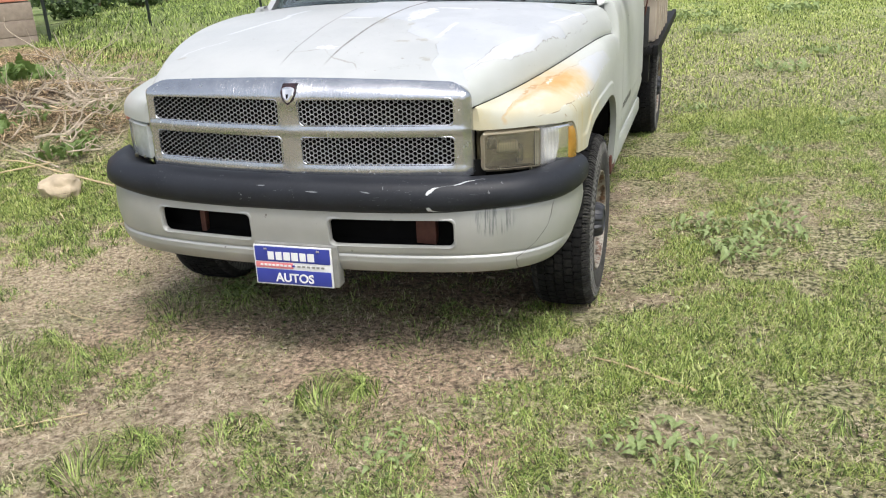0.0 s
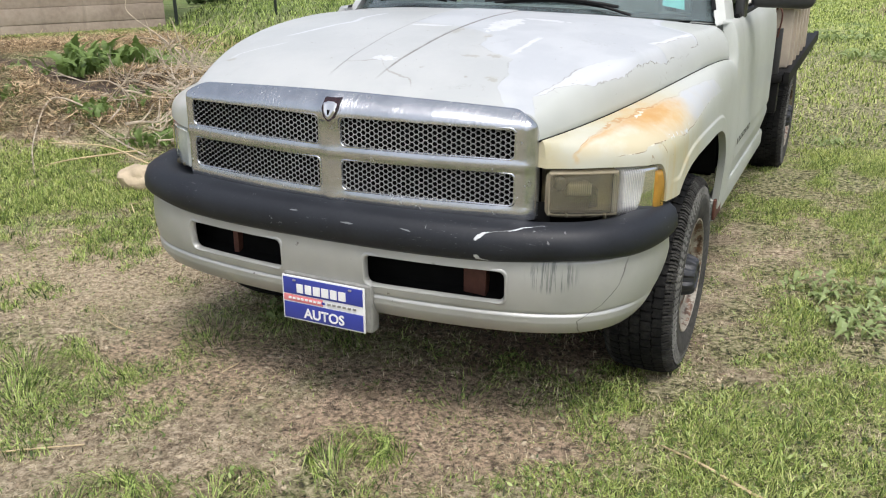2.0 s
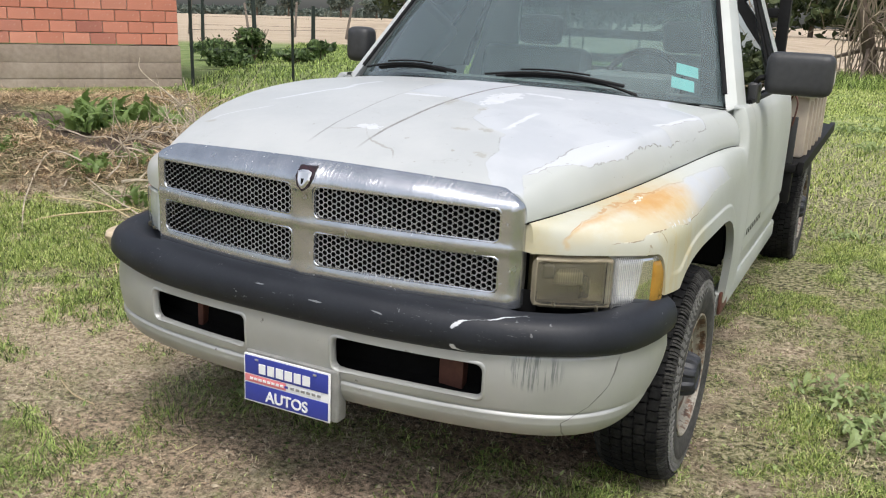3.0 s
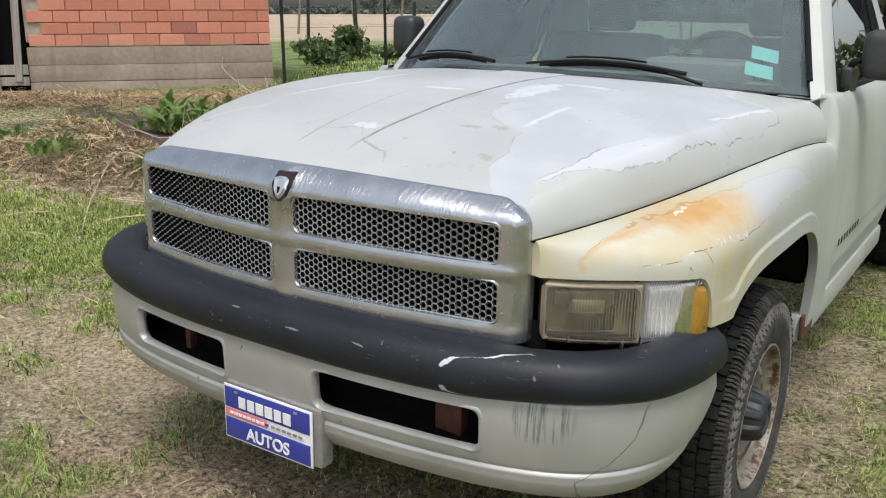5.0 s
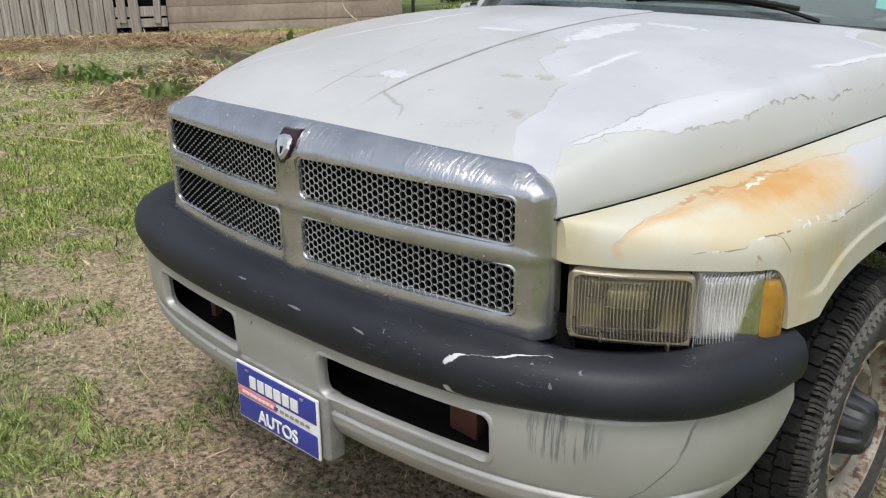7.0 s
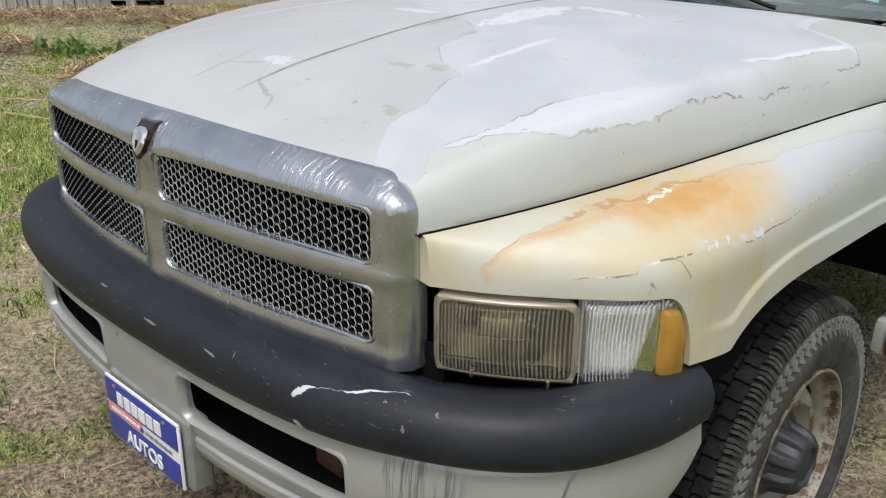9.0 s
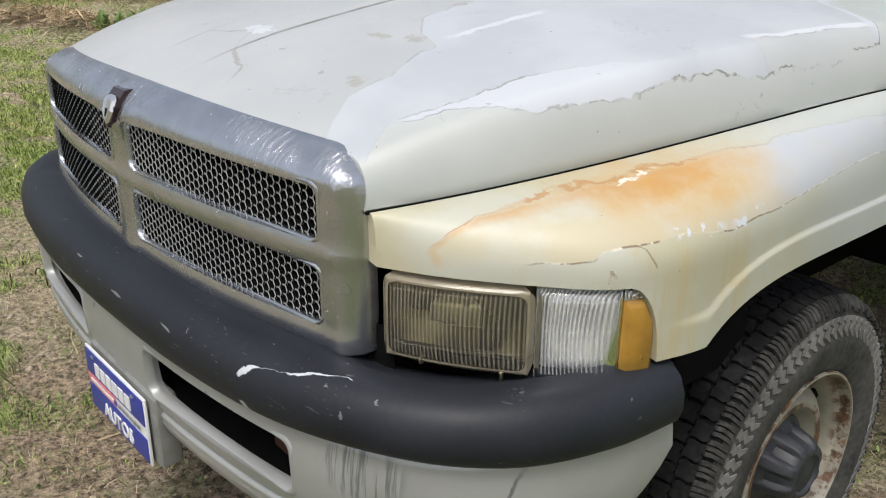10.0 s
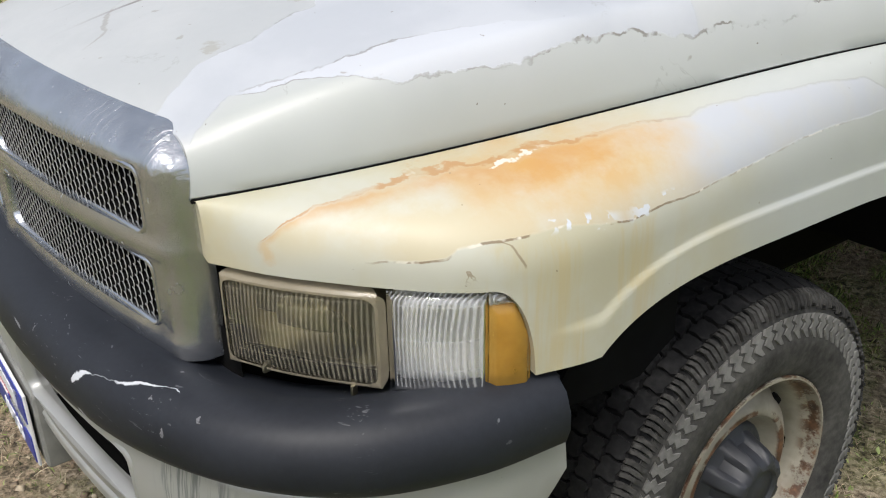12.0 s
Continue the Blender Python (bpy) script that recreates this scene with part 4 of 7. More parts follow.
part("emblem_relief", shield_plate(RELIEF, 1.0, 0.75, 3.0475, 3.0425), BRIGHT, grille, smooth=False)
part("emblem_recess", shield_plate([(-0.005, 0.0), (0.005, 0.0), (0.003, -0.022), (-0.003, -0.022)], 1.0, 0.8, 3.0427, 3.0417, -0.004), BLACK, grille, smooth=False)

# bumper: plan line from the middle to the right end, mirrored
half = smooth_line([(0, 3.018, 0), (0.3, 3.026, 0), (0.586, 3.064, 0), (0.783, 3.135, 0), (0.895, 3.245, 0), (0.952, 3.39, 0), (0.970, 3.535, 0)], 12)
bline = [Vector((-p.x, p.y, 0)) for p in half[:0:-1]] + half
b_at, b_len = along(bline)
B_MID = b_len / 2


def b_frame(s):
    """Point and outward normal of the bumper line at arc length s from the middle."""
    p, q = Vector(b_at(B_MID + s - 0.004)), Vector(b_at(B_MID + s + 0.004))
    t = (q - p).normalized()
    return Vector(b_at(B_MID + s)), Vector((t.y, -t.x, 0))


def bumper_low(s):
    k = (abs(s) - (B_MID - 0.33)) / 0.33
    return 0.400 + 0.21 * max(0.0, k) ** 2.2


def bumper_at(s, z):
    p, n = b_frame(s)
    o = 0.012 * math.sin(math.pi * min(1, max(0, (z - 0.475) / 0.185)))
    fade = 1 - ease((abs(s) - B_MID + 0.34) / 0.2)
    o -= 0.005 * fade * (math.exp(-((z - 0.471) / 0.004) ** 2) + 0.6 * math.exp(-((z - 0.455) / 0.004) ** 2))
    if z < 0.471:
        k = (0.471 - z) / 0.071
        o += 0.003 * fade * ease(k * 5) - 0.028 * k ** 2.2
    o -= 0.02 * ease((z - 0.638) / 0.017)
    p = p + n * o
    return p.x, p.y, z


E = B_MID - 0.018
outer = [(-E + 2 * E * i / 80, bumper_low(-E + 2 * E * i / 80)) for i in range(81)] + [(E - 2 * E * i / 80, 0.655) for i in range(81)]
SLOTS = [(0.142, 0.600, 0.503, 0.606), (-0.575, -0.168, 0.503, 0.606)]
bm = cutout(outer, [rounded(*s, 0.022) for s in SLOTS], [-E + E * k / 45 for k in range(1, 90)], [0.404, 0.41, 0.417, 0.424, 0.432, 0.44, 0.447, 0.454, 0.46, 0.464, 0.4675, 0.471, 0.4745, 0.478, 0.484, 0.50, 0.52, 0.56, 0.59, 0.62, 0.632, 0.638, 0.643, 0.648], bumper_at,
            back=Vector((0, 0.03, 0)))
bumper = part("front_bumper", bm, BUMPER, truck, "dull silver front bumper with two slots, dents and dark drip stains", angle=45)

# rolled edges round the slots
for x0, x1, z0, z1 in SLOTS:
    ring = rounded(x0, x1, z0, z1, 0.022)
    cx, cz = (x0 + x1) / 2, (z0 + z1) / 2
    lip = bmesh.new()
    rows = []
    for off, out in ((-0.009, -0.002), (-0.006, 0.0022), (-0.001, 0.003), (0.002, -0.001), (0.0035, -0.018)):
        row = []
        for s, z in ring:
            s2 = cx + (s - cx) * (1 - off / ((x1 - x0) / 2))
            z2 = cz + (z - cz) * (1 - off / ((z1 - z0) / 2))
            row.append(lip.verts.new(Vector(bumper_at(s2, z2)) + b_frame(s2)[1] * out))
        rows.append(row)
    for r0, r1 in zip(rows, rows[1:]):
        for i in range(len(ring)):
            lip.faces.new((r0[i - 1], r0[i], r1[i], r1[i - 1]))
    bmesh.ops.recalc_face_normals(lip, faces=lip.faces[:])
    part("slot_edge", lip, BUMPER, bumper, angle=60)

PROF = [(-0.115, 0.735), (-0.08, 0.748), (-0.04, 0.750), (0.0, 0.742), (0.022, 0.726), (0.033, 0.700), (0.034, 0.672), (0.026, 0.648), (0.012, 0.636), (-0.01, 0.634), (-0.06, 0.64)]


E2 = B_MID + 0.016


def pad_point(i, s):
    p, n = b_frame(s)
    o, z = PROF[i]
    e = min(1.0, max(0.0, (E2 - abs(s)) / 0.022))
    g = math.sqrt(max(0.0, 1 - (1 - e) ** 2)) * 0.2 + 0.8
    z = 0.69 + (z - 0.69) * g
    if z < 0.66:
        z += 0.013 * math.exp(-((abs(s) - 0.80) / 0.17) ** 2) - 0.004 * math.exp(-(s / 0.6) ** 2)
    if o < -0.05:
        z -= 0.022 * ease((abs(s) - 0.6) / 0.12)
    if o < -0.03:
        o = -0.03 + (o + 0.03) * (1.0 + 0.25 * ease((abs(s) - 0.6) / 0.2) - 0.8 * ease((abs(s) - B_MID + 0.14) / 0.14))
    p = p + n * (o * g)
    return p.x, p.y, z


bm = sheet(pad_point, range(len(PROF)), [-E2 + 2 * E2 * k / 120 for k in range(121)])
bmesh.ops.holes_fill(bm, edges=[e for e in bm.edges if e.is_boundary], sides=0)
bmesh.ops.recalc_face_normals(bm, faces=bm.faces[:])
pad = part("bumper_pad", bm, PAD, bumper, "scratched black rubber-like bumper top cover", angle=60)
# near-black trough behind the slots, standing in for their deep shade
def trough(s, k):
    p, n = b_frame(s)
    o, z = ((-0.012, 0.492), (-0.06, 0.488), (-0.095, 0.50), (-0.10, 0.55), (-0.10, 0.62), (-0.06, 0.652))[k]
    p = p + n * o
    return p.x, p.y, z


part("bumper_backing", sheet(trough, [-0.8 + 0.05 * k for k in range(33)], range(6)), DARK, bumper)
for x, w in ((0.475, 0.075), (-0.43, 0.022)):
    part("tow_bracket", box((w, 0.05, 0.14), (x, 3.10 + 0.19 * x * x, 0.55), 0.004), RUSTY, bumper, "rusty red-brown bracket behind the bumper slot")

# plate on its bracket
plate = part("plate_bracket", box((0.335, 0.05, 0.165), (0.004, 3.032, 0.42), 0.012, 3), BRACKET, truck, "grimy grey plastic plate bracket hung below the bumper")
PC = (-0.004, 2.998, 0.418)
part("dealer_plate", box((0.312, 0.006, 0.155), PC, 0.003), WHITE_INK, plate, "blue and white dealer plate with a red stripe")
part("plate_field", box((0.300, 0.003, 0.058), (PC[0], 2.994, PC[2] + 0.0435), 0.001), BLUE_INK, plate)
part("plate_field", box((0.300, 0.003, 0.056), (PC[0], 2.994, PC[2] - 0.0435), 0.001), BLUE_INK, plate)
part("plate_stripe", box((0.150, 0.003, 0.022), (PC[0] - 0.075, 2.994, PC[2]), 0.0005), RED_INK, plate)
for k, w in enumerate((0.022, 0.022, 0.024, 0.024, 0.022, 0.024)):
    part("name_bar", box((w + 0.002, 0.002, 0.031), (PC[0] - 0.085 + 0.032 * k, 2.9915, PC[2] + 0.038), 0.0), WHITE_INK, plate, smooth=False)
for k in range(9):
    part("small_bar", box((0.011, 0.002, 0.007), (PC[0] - 0.125 + 0.016 * k, 2.9915, PC[2] + 0.001), 0.0), WHITE_INK if k < 8 else BLUE_INK, plate, smooth=False)
for k in range(6):
    part("small_bar", box((0.012, 0.002, 0.007), (PC[0] + 0.025 + 0.019 * k, 2.9915, PC[2] + 0.001), 0.0), MESH, plate, smooth=False)


def letters(text, size, material, parent, at, name):
    cu = bpy.data.curves.new("letters", "FONT")
    cu.body, cu.size, cu.align_x, cu.extrude, cu.offset = text, size, "CENTER", 0.001, 0.0009
    tmp = new("letters", cu)
    me = bpy.data.meshes.new_from_object(tmp.evaluated_get(bpy.context.evaluated_depsgraph_get()))
    bpy.data.objects.remove(tmp)
    me.materials.clear()
    me.materials.append(material)
    ob = new(name, me)
    ob.matrix_basis, ob.parent = at, parent
    return ob


letters("AUTOS", 0.047, WHITE_INK, plate, pose(PC[0] + 0.004, 2.9915, PC[2] - 0.062, 90, 0, 0), "plate_lettering")
for x in (-0.105, 0.105):
    part("plate_screw", box((0.012, 0.003, 0.006), (PC[0] + x, 2.991, PC[2] + 0.064), 0.001), BRIGHT, plate)


# headlights: lens, housing, reflector; marker lamps with an amber corner
def lamp_patch(s0, s1, z0, z1, inset, ribs=0, bulge=0.006, nu=None, nv=16, ring=0.0, roll=0.010, round_=False):
    """A curved lamp face on the fender's plan line; ring keeps only a border of that width."""
    def fn(a, b):
        w, h, rc = s1 - s0, z1 - z0, 0.026 if round_ else 0.0
        dx, dy = a * w - min(max(a * w, rc), w - rc), b * h - min(max(b * h, rc), h - rc)
        if dx * dy:
            f = max(abs(dx), abs(dy)) / math.hypot(dx, dy)
            a, b = a - dx * (1 - f) / w, b - dy * (1 - f) / h
        s = s0 + (s1 - s0) * a
        zb = z0 - 0.006 - 0.020 * min(1.0, max(0.0, (s - 0.02) / 0.36))
        p, q = Vector(plan_at(max(0, s - 0.004))), Vector(plan_at(s + 0.004))
        t = (q - p).normalized()
        n = Vector((t.y, -t.x, 0))
        top = min(z1, fender_low(plan_at(s)[1]) - 0.005)
        e = min(a * (s1 - s0), (1 - a) * (s1 - s0), b * (top - zb), (1 - b) * (top - zb))
        o = -inset - roll * (1 - ease(e / min(0.010, 0.2 * (s1 - s0)))) + bulge * math.sin(math.pi * a) * math.sin(math.pi * b)
        if ribs and 0.10 < b < 0.90:
            o += 0.0034 * abs(math.sin(math.pi * ribs * a)) - 0.0012 * (abs(math.sin(math.pi * 7 * b)) < 0.25)
        c = Vector(plan_at(s)) + n * o
        return c.x, c.y, zb + (top - zb) * b
    nu = nu or 28
    bm = sheet(fn, [i / nu for i in range(nu + 1)], [j / nv for j in range(nv + 1)])
    if ring:
        w, h = s1 - s0, z1 - z0
        gone = []
        for k, f in enumerate(bm.faces):
            i, j = k % nu, k // nu
            if ring < (i + 0.5) / nu * w < w - ring and ring < (j + 0.5) / nv * h < h - ring:
                gone.append(f)
        bmesh.ops.delete(bm, geom=gone, context="FACES")
    bmesh.ops.recalc_face_normals(bm, faces=bm.faces[:])
    return bm


def s_of(x, y):
    return min((plan_len * k / 600 for k in range(601)), key=lambda s: (plan_at(s)[0] - x) ** 2 + (plan_at(s)[1] - y) ** 2)


L0, L1 = s_of(0.672, 3.190), s_of(0.858, 3.331)
M0, M1, M2 = L1 + 0.0025, s_of(0.943, 3.436), s_of(0.967, 3.492)
SMOKE = plain("tarnished_lamp_reflector", (0.22, 0.20, 0.14), 0.28, 0.85, 0, 0.35, 18)
SCUFFED = plain("white_lamp_backing", (0.62, 0.61, 0.58), 0.5, 0, 0, 0.15)
# tone of the plate that stands in for the glare in the lamp
GLOW = plain("pale_glare_plate", (0.40, 0.385, 0.32), 0.38, 0.6, 0, 0.2, 30)
FROST = plain("frosted_marker_reflector", (0.70, 0.70, 0.69), 0.4, 0.5, 0, 0.12)
SOCKET_DARK = plain("dark_reflector_patch", (0.05, 0.052, 0.036), 0.4, 0.3, 0, 0.4, 30)
RINGED = glass_material("thick_yellowed_lens_border", (0.86, 0.80, 0.62), 1.0, 0.12, (0.43, 0.375, 0.27), 0.62, None, (0.3, 0.7), (0.72, 1.0))
for flip in (False, True):
    g = mirrored if flip else (lambda q: q)
    lamp = part("headlight", g(lamp_patch(L0 - 0.002, L1 + 0.002, 0.752, 0.893, 0.045, 0, -0.045)), SILVER if flip else SMOKE, truck,
                "pale clouded headlight" if flip else "yellowed, clouded headlight with ribbed lens")
    part("headlight_lens", g(lamp_patch(L0, L1, 0.752, 0.892, 0.004, 0, 0.006, 60, 40, 0, 0.010, True)), CLOUDED if flip else LENS, lamp)
    part("lens_border", g(lamp_patch(L0 - 0.001, L1 + 0.001, 0.750, 0.893, 0.0, 0, 0.004, 60, 44, 0.013, 0.012, True)), CLOUDED if flip else RINGED, lamp)
    # pale plate added at the lamp's middle to draw its glare
    part("bulb_shield", g(lamp_patch(L0 + 0.065, L1 - 0.075, 0.808, 0.846, 0.030, 0, 0.006, None, 16, 0, 0.01, True)), SILVER if flip else GLOW, lamp)
    for s0, s1, z0, z1 in ((L0 + 0.030, L0 + 0.072, 0.822, 0.862), (L1 - 0.085, L1 - 0.052, 0.770, 0.828)):
        part("bulb_socket", g(lamp_patch(s0, s1, z0, z1, 0.034, 0, 0.002, None, 16, 0, 0.008, True)), SILVER if flip else SOCKET_DARK, lamp)
    # near-black sheet set behind the lamp: its gaps show shade by colour
    part("lamp_rim", g(lamp_patch(L0 - 0.010, L1 + 0.006, 0.742, 0.899, 0.100, 0, 0)), DARK, lamp)
    mk = part("marker_light", g(lamp_patch(M0, M2, 0.752, 0.880, 0.040, 0, -0.012)), SCUFFED, truck, "corner marker light, clear with an amber end")
    part("marker_lens", g(lamp_patch(M0, M1 + 0.002, 0.751, 0.881, 0.003, 0, 0.007, 60, 40, 0, 0.008)), CLEAR, mk)
    part("marker_lens_top", g(lamp_patch(M1, M2 - 0.012, 0.888, 0.881, 0.003, 0, 0.002, 20, 8, 0, 0.004)), CLEAR, mk)
    part("amber_lens", g(lamp_patch(M1, M2 - 0.001, 0.754, 0.861, 0.003, 0, 0.005, 24, 20, 0, 0.006)), AMBER, mk, "amber corner lens")
    part("marker_bowl", g(lamp_patch(M0 + 0.012, M1 + 0.004, 0.762, 0.866, 0.018, 9, -0.016, 72)), FROST, mk)
    part("amber_backing", g(lamp_patch(M1 + 0.004, M2 - 0.004, 0.760, 0.866, 0.016, 0, -0.004)), SCUFFED, mk)
    # the same near-black shade sheet behind the marker
    part("lamp_rim", g(lamp_patch(M0 - 0.006, M2, 0.742, 0.888, 0.07, 0, 0)), DARK, mk)
    for s0, z0 in ((L0 + 0.06, 0.742), (L1 - 0.05, 0.730)):
        part("adjuster_nub", g(lamp_patch(s0, s0 + 0.008, z0 + 0.010, z0 + 0.017, -0.002, 0, 0.004, 6, 6)), SMOKE, lamp)
# near-black sheets filling the front behind lamps and bumper, in place of shade
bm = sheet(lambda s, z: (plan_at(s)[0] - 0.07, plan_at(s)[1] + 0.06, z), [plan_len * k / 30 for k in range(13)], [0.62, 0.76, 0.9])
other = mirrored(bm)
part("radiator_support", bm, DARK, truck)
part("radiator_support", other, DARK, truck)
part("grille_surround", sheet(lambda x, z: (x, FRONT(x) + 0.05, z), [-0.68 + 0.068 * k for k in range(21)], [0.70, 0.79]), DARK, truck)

# wheel houses and floor, near-black: the shade in the arches is their colour
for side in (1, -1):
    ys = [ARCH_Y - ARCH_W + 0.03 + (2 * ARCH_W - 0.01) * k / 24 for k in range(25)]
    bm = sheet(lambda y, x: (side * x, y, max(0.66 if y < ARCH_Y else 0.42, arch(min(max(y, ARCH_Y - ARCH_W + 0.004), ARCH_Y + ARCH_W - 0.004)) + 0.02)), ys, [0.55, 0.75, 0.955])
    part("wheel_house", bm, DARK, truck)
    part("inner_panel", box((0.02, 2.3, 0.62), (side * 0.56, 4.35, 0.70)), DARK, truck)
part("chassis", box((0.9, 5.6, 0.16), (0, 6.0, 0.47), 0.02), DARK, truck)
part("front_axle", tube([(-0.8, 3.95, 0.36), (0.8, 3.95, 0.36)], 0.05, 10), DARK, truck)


# wheels
TYRE_R, TYRE_H = 0.384, 0.1275


def tyre_mesh():
    """Sidewall from the bead to the shoulder: a bulge, a step under the zigzag band, then the shoulder's slope."""
    h = TYRE_H
    prof = [(h * 0.80, 0.210), (h * 0.91, 0.217), (h * 0.955, 0.226), (h * 0.99, 0.240), (h * 1.015, 0.258), (h * 1.03, 0.276), (h * 1.03, 0.290), (h * 1.015, 0.296),
            (h * 1.0, 0.302), (h * 0.985, 0.318), (h * 0.955, 0.334), (h * 0.93, 0.3395), (h * 0.92, 0.344), (h * 0.87, 0.358)]
    return lathe(prof + [(-a, r) for a, r in prof[::-1]], 112)


def carcass_mesh():
    h, R = TYRE_H, TYRE_R
    prof = [(h * 0.88, 0.356), (h * 0.82, R - 0.022), (h * 0.6, R - 0.014), (0, R - 0.012)]
    return lathe(prof + [(-a, r) for a, r in prof[-2::-1]], 96)


def chunk(bm, ring, R, x, a, tall):
    """One tread block: an outline in (across, along), its top smaller than its foot."""
    lo, hi = [], []
    for px, py in ring:
        for dst, r, k in ((lo, R - 0.016, 1.04), (hi, R + tall, 0.95)):
            q = a + py * k / R
            drop = 0.011 * min(1.3, abs(x + px) / 0.1) ** 3
            dst.append(bm.verts.new((x + px * k, (r - drop) * math.cos(q), (r - drop) * math.sin(q))))
    bm.faces.new(hi)
    n = len(ring)
    for i in range(n):
        bm.faces.new((lo[i - 1], lo[i], hi[i], hi[i - 1]))


def tread_mesh(n=60):
    """Worn all-terrain blocks, close-set: five rows of eight-sided blocks offset against each other, cut by narrow grooves."""
    bm = bmesh.new()
    R = TYRE_R
    L = 2 * math.pi * R / n
    octo = [(-0.0190, -0.30), (-0.012, -0.47), (0.005, -0.40), (0.0175, -0.47), (0.0195, -0.16), (0.0150, 0.06), (0.0195, 0.32), (0.010, 0.48), (-0.006, 0.41), (-0.0180, 0.47), (-0.0195, 0.18), (-0.0150, -0.06)]
    for k in range(n):
        a = 2 * math.pi * k / n
        for x, flip, shift in ((0.0, 1, 0.0), (0.0385, -1, 0.5), (-0.0385, 1, 0.45), (0.0765, 1, 0.08), (-0.0765, -1, 0.6)):
            w = random.uniform(0.94, 1.0)
            pts = [(flip * px * w, py * L * (1.0 if k % 3 else 0.93)) for px, py in octo]
            chunk(bm, pts, R - 0.004, x, a + (shift + random.uniform(-0.04, 0.04)) * L / R, random.uniform(0.003, 0.0045))
    bmesh.ops.recalc_face_normals(bm, faces=bm.faces[:])
    return bm


def bar_row(bm, line, widths, a0, lift):
    """A raised bar down the shoulder: (radius, across, angle) points, each with two foot and two top corners."""
    rows = []
    for (r, x, da), w in zip(line, widths):
        rows.append([bm.verts.new((x + up * 0.9, (r + up * 0.45) * math.cos(a0 + da + o), (r + up * 0.45) * math.sin(a0 + da + o)))
                     for o, up in ((-w, -0.002), (-w * 0.8, lift), (w * 0.8, lift), (w, -0.002))])
    for r0, r1 in zip(rows, rows[1:]):
        for i in range(3):
            bm.faces.new((r0[i], r0[i + 1], r1[i + 1], r1[i]))
    bm.faces.new(rows[0])
    bm.faces.new(rows[-1][::-1])


def shoulder_mesh(n=74):
    """The band of lightning-shaped lugs on the upper sidewall."""
    bm = bmesh.new()
    h = TYRE_H
    for side in (1, -1):
        for k in range(n):
            zig = [(0.338, 0.950, 0.016), (0.329, 0.962, 0.034), (0.322, 0.972, 0.008), (0.311, 0.985, 0.034), (0.296, 1.004, -0.004)]
            bar_row(bm, [(r, h * x, da) for r, x, da in zig], (0.033, 0.034, 0.034, 0.031, 0.016), 2 * math.pi * k / n, 0.0035)
        if side > 0:
            bmesh.ops.scale(bm, vec=(-1, 1, 1), verts=bm.verts[:])
    bmesh.ops.recalc_face_normals(bm, faces=bm.faces[:])
    return bm


def lug_mesh(n=60):
    """Outer tread lugs that fold over the shoulder, each cut by two slits."""
    bm = bmesh.new()
    h = TYRE_H
    for side in (1, -1):
        for k in range(n):
            a0 = 2 * math.pi * (k + 0.25 * side) / n
            for j, (o, w) in enumerate(((-0.034, 0.0125), (-0.004, 0.0125), (0.026, 0.0115))):
                reach = 0.3455 + 0.006 * (j == 1) + 0.004 * (k % 2)
                bar_row(bm, [(reach, h * 0.935, 0.006), (0.3585, h * 0.895, 0.0), (0.3685, h * 0.82, -0.006), (0.3735, h * 0.735, 0.0)], (w, w, w, w * 0.9), a0 + o, 0.0045)
        if side > 0:
            bmesh.ops.scale(bm, vec=(-1, 1, 1), verts=bm.verts[:])
    bmesh.ops.recalc_face_normals(bm, faces=bm.faces[:])
    return bm


def rim_mesh():
    """Steel wheel: rolled lip, stepped barrel, disc with a raised ring round the hub."""
    prof = [(0.110, 0.211), (0.116, 0.219), (0.122, 0.2185), (0.123, 0.213), (0.115, 0.2085), (0.100, 0.206), (0.094, 0.200), (0.082, 0.193), (0.066, 0.189), (0.050, 0.186), (0.042, 0.182), (0.048, 0.178),
            (0.062, 0.171), (0.076, 0.161), (0.085, 0.150), (0.091, 0.141), (0.093, 0.134), (0.091, 0.127), (0.080, 0.119), (0.064, 0.113), (0.056, 0.104), (0.056, 0.02)]
    return lathe(prof, 96)


def cap_mesh():
    """Dark locking-hub cap: flange, a waist with eight buttresses, and a dished face."""
    prof = [(0.050, 0.103), (0.064, 0.102), (0.071, 0.096), (0.074, 0.088), (0.086, 0.083), (0.118, 0.075), (0.132, 0.069), (0.140, 0.060), (0.141, 0.046), (0.135, 0.041), (0.134, 0.030), (0.138, 0.024), (0.139, 0.0)]
    us = [2 * math.pi * k / 96 for k in range(96)]

    def fn(u, i):
        a, r = prof[i]
        if 4 <= i <= 7:
            r *= 1.0 - 0.13 * (1 - ease(0.5 + 2.2 * math.cos(8 * u)))
        return a, r * math.cos(u), r * math.sin(u)
    return sheet(fn, us, range(len(prof)), close=True)


def wheel(at, label):
    w = part("wheel", rim_mesh(), RIM, truck, label, at=at)
    part("tyre", tyre_mesh(), TYRE, w)
    part("tyre_carcass", carcass_mesh(), TREAD, w)
    tagged(part("tread", tread_mesh(), TREAD, w, smooth=False), kind="stuff")
    tagged(part("shoulder_tread", lug_mesh(), SHOULDER, w, smooth=False), kind="stuff")
    tagged(part("zigzag_band", shoulder_mesh(), LUG, w, smooth=False), kind="stuff")
    part("hub_cap", cap_mesh(), HUB, w, "dark grey plastic hub cap", angle=40)
    # near-black boxes on the disc stand in for the shaded slots
    for k in range(8):
        a = 2 * math.pi * (k + 0.5) / 8
        part("wheel_slot", box((0.012, 0.030, 0.017), (0.070, 0.1645 * math.cos(a), 0.1645 * math.sin(a)), 0.003, 1, None,
             Matrix.Rotation(a + math.pi / 2, 4, "X")), DARK, w)
    return w


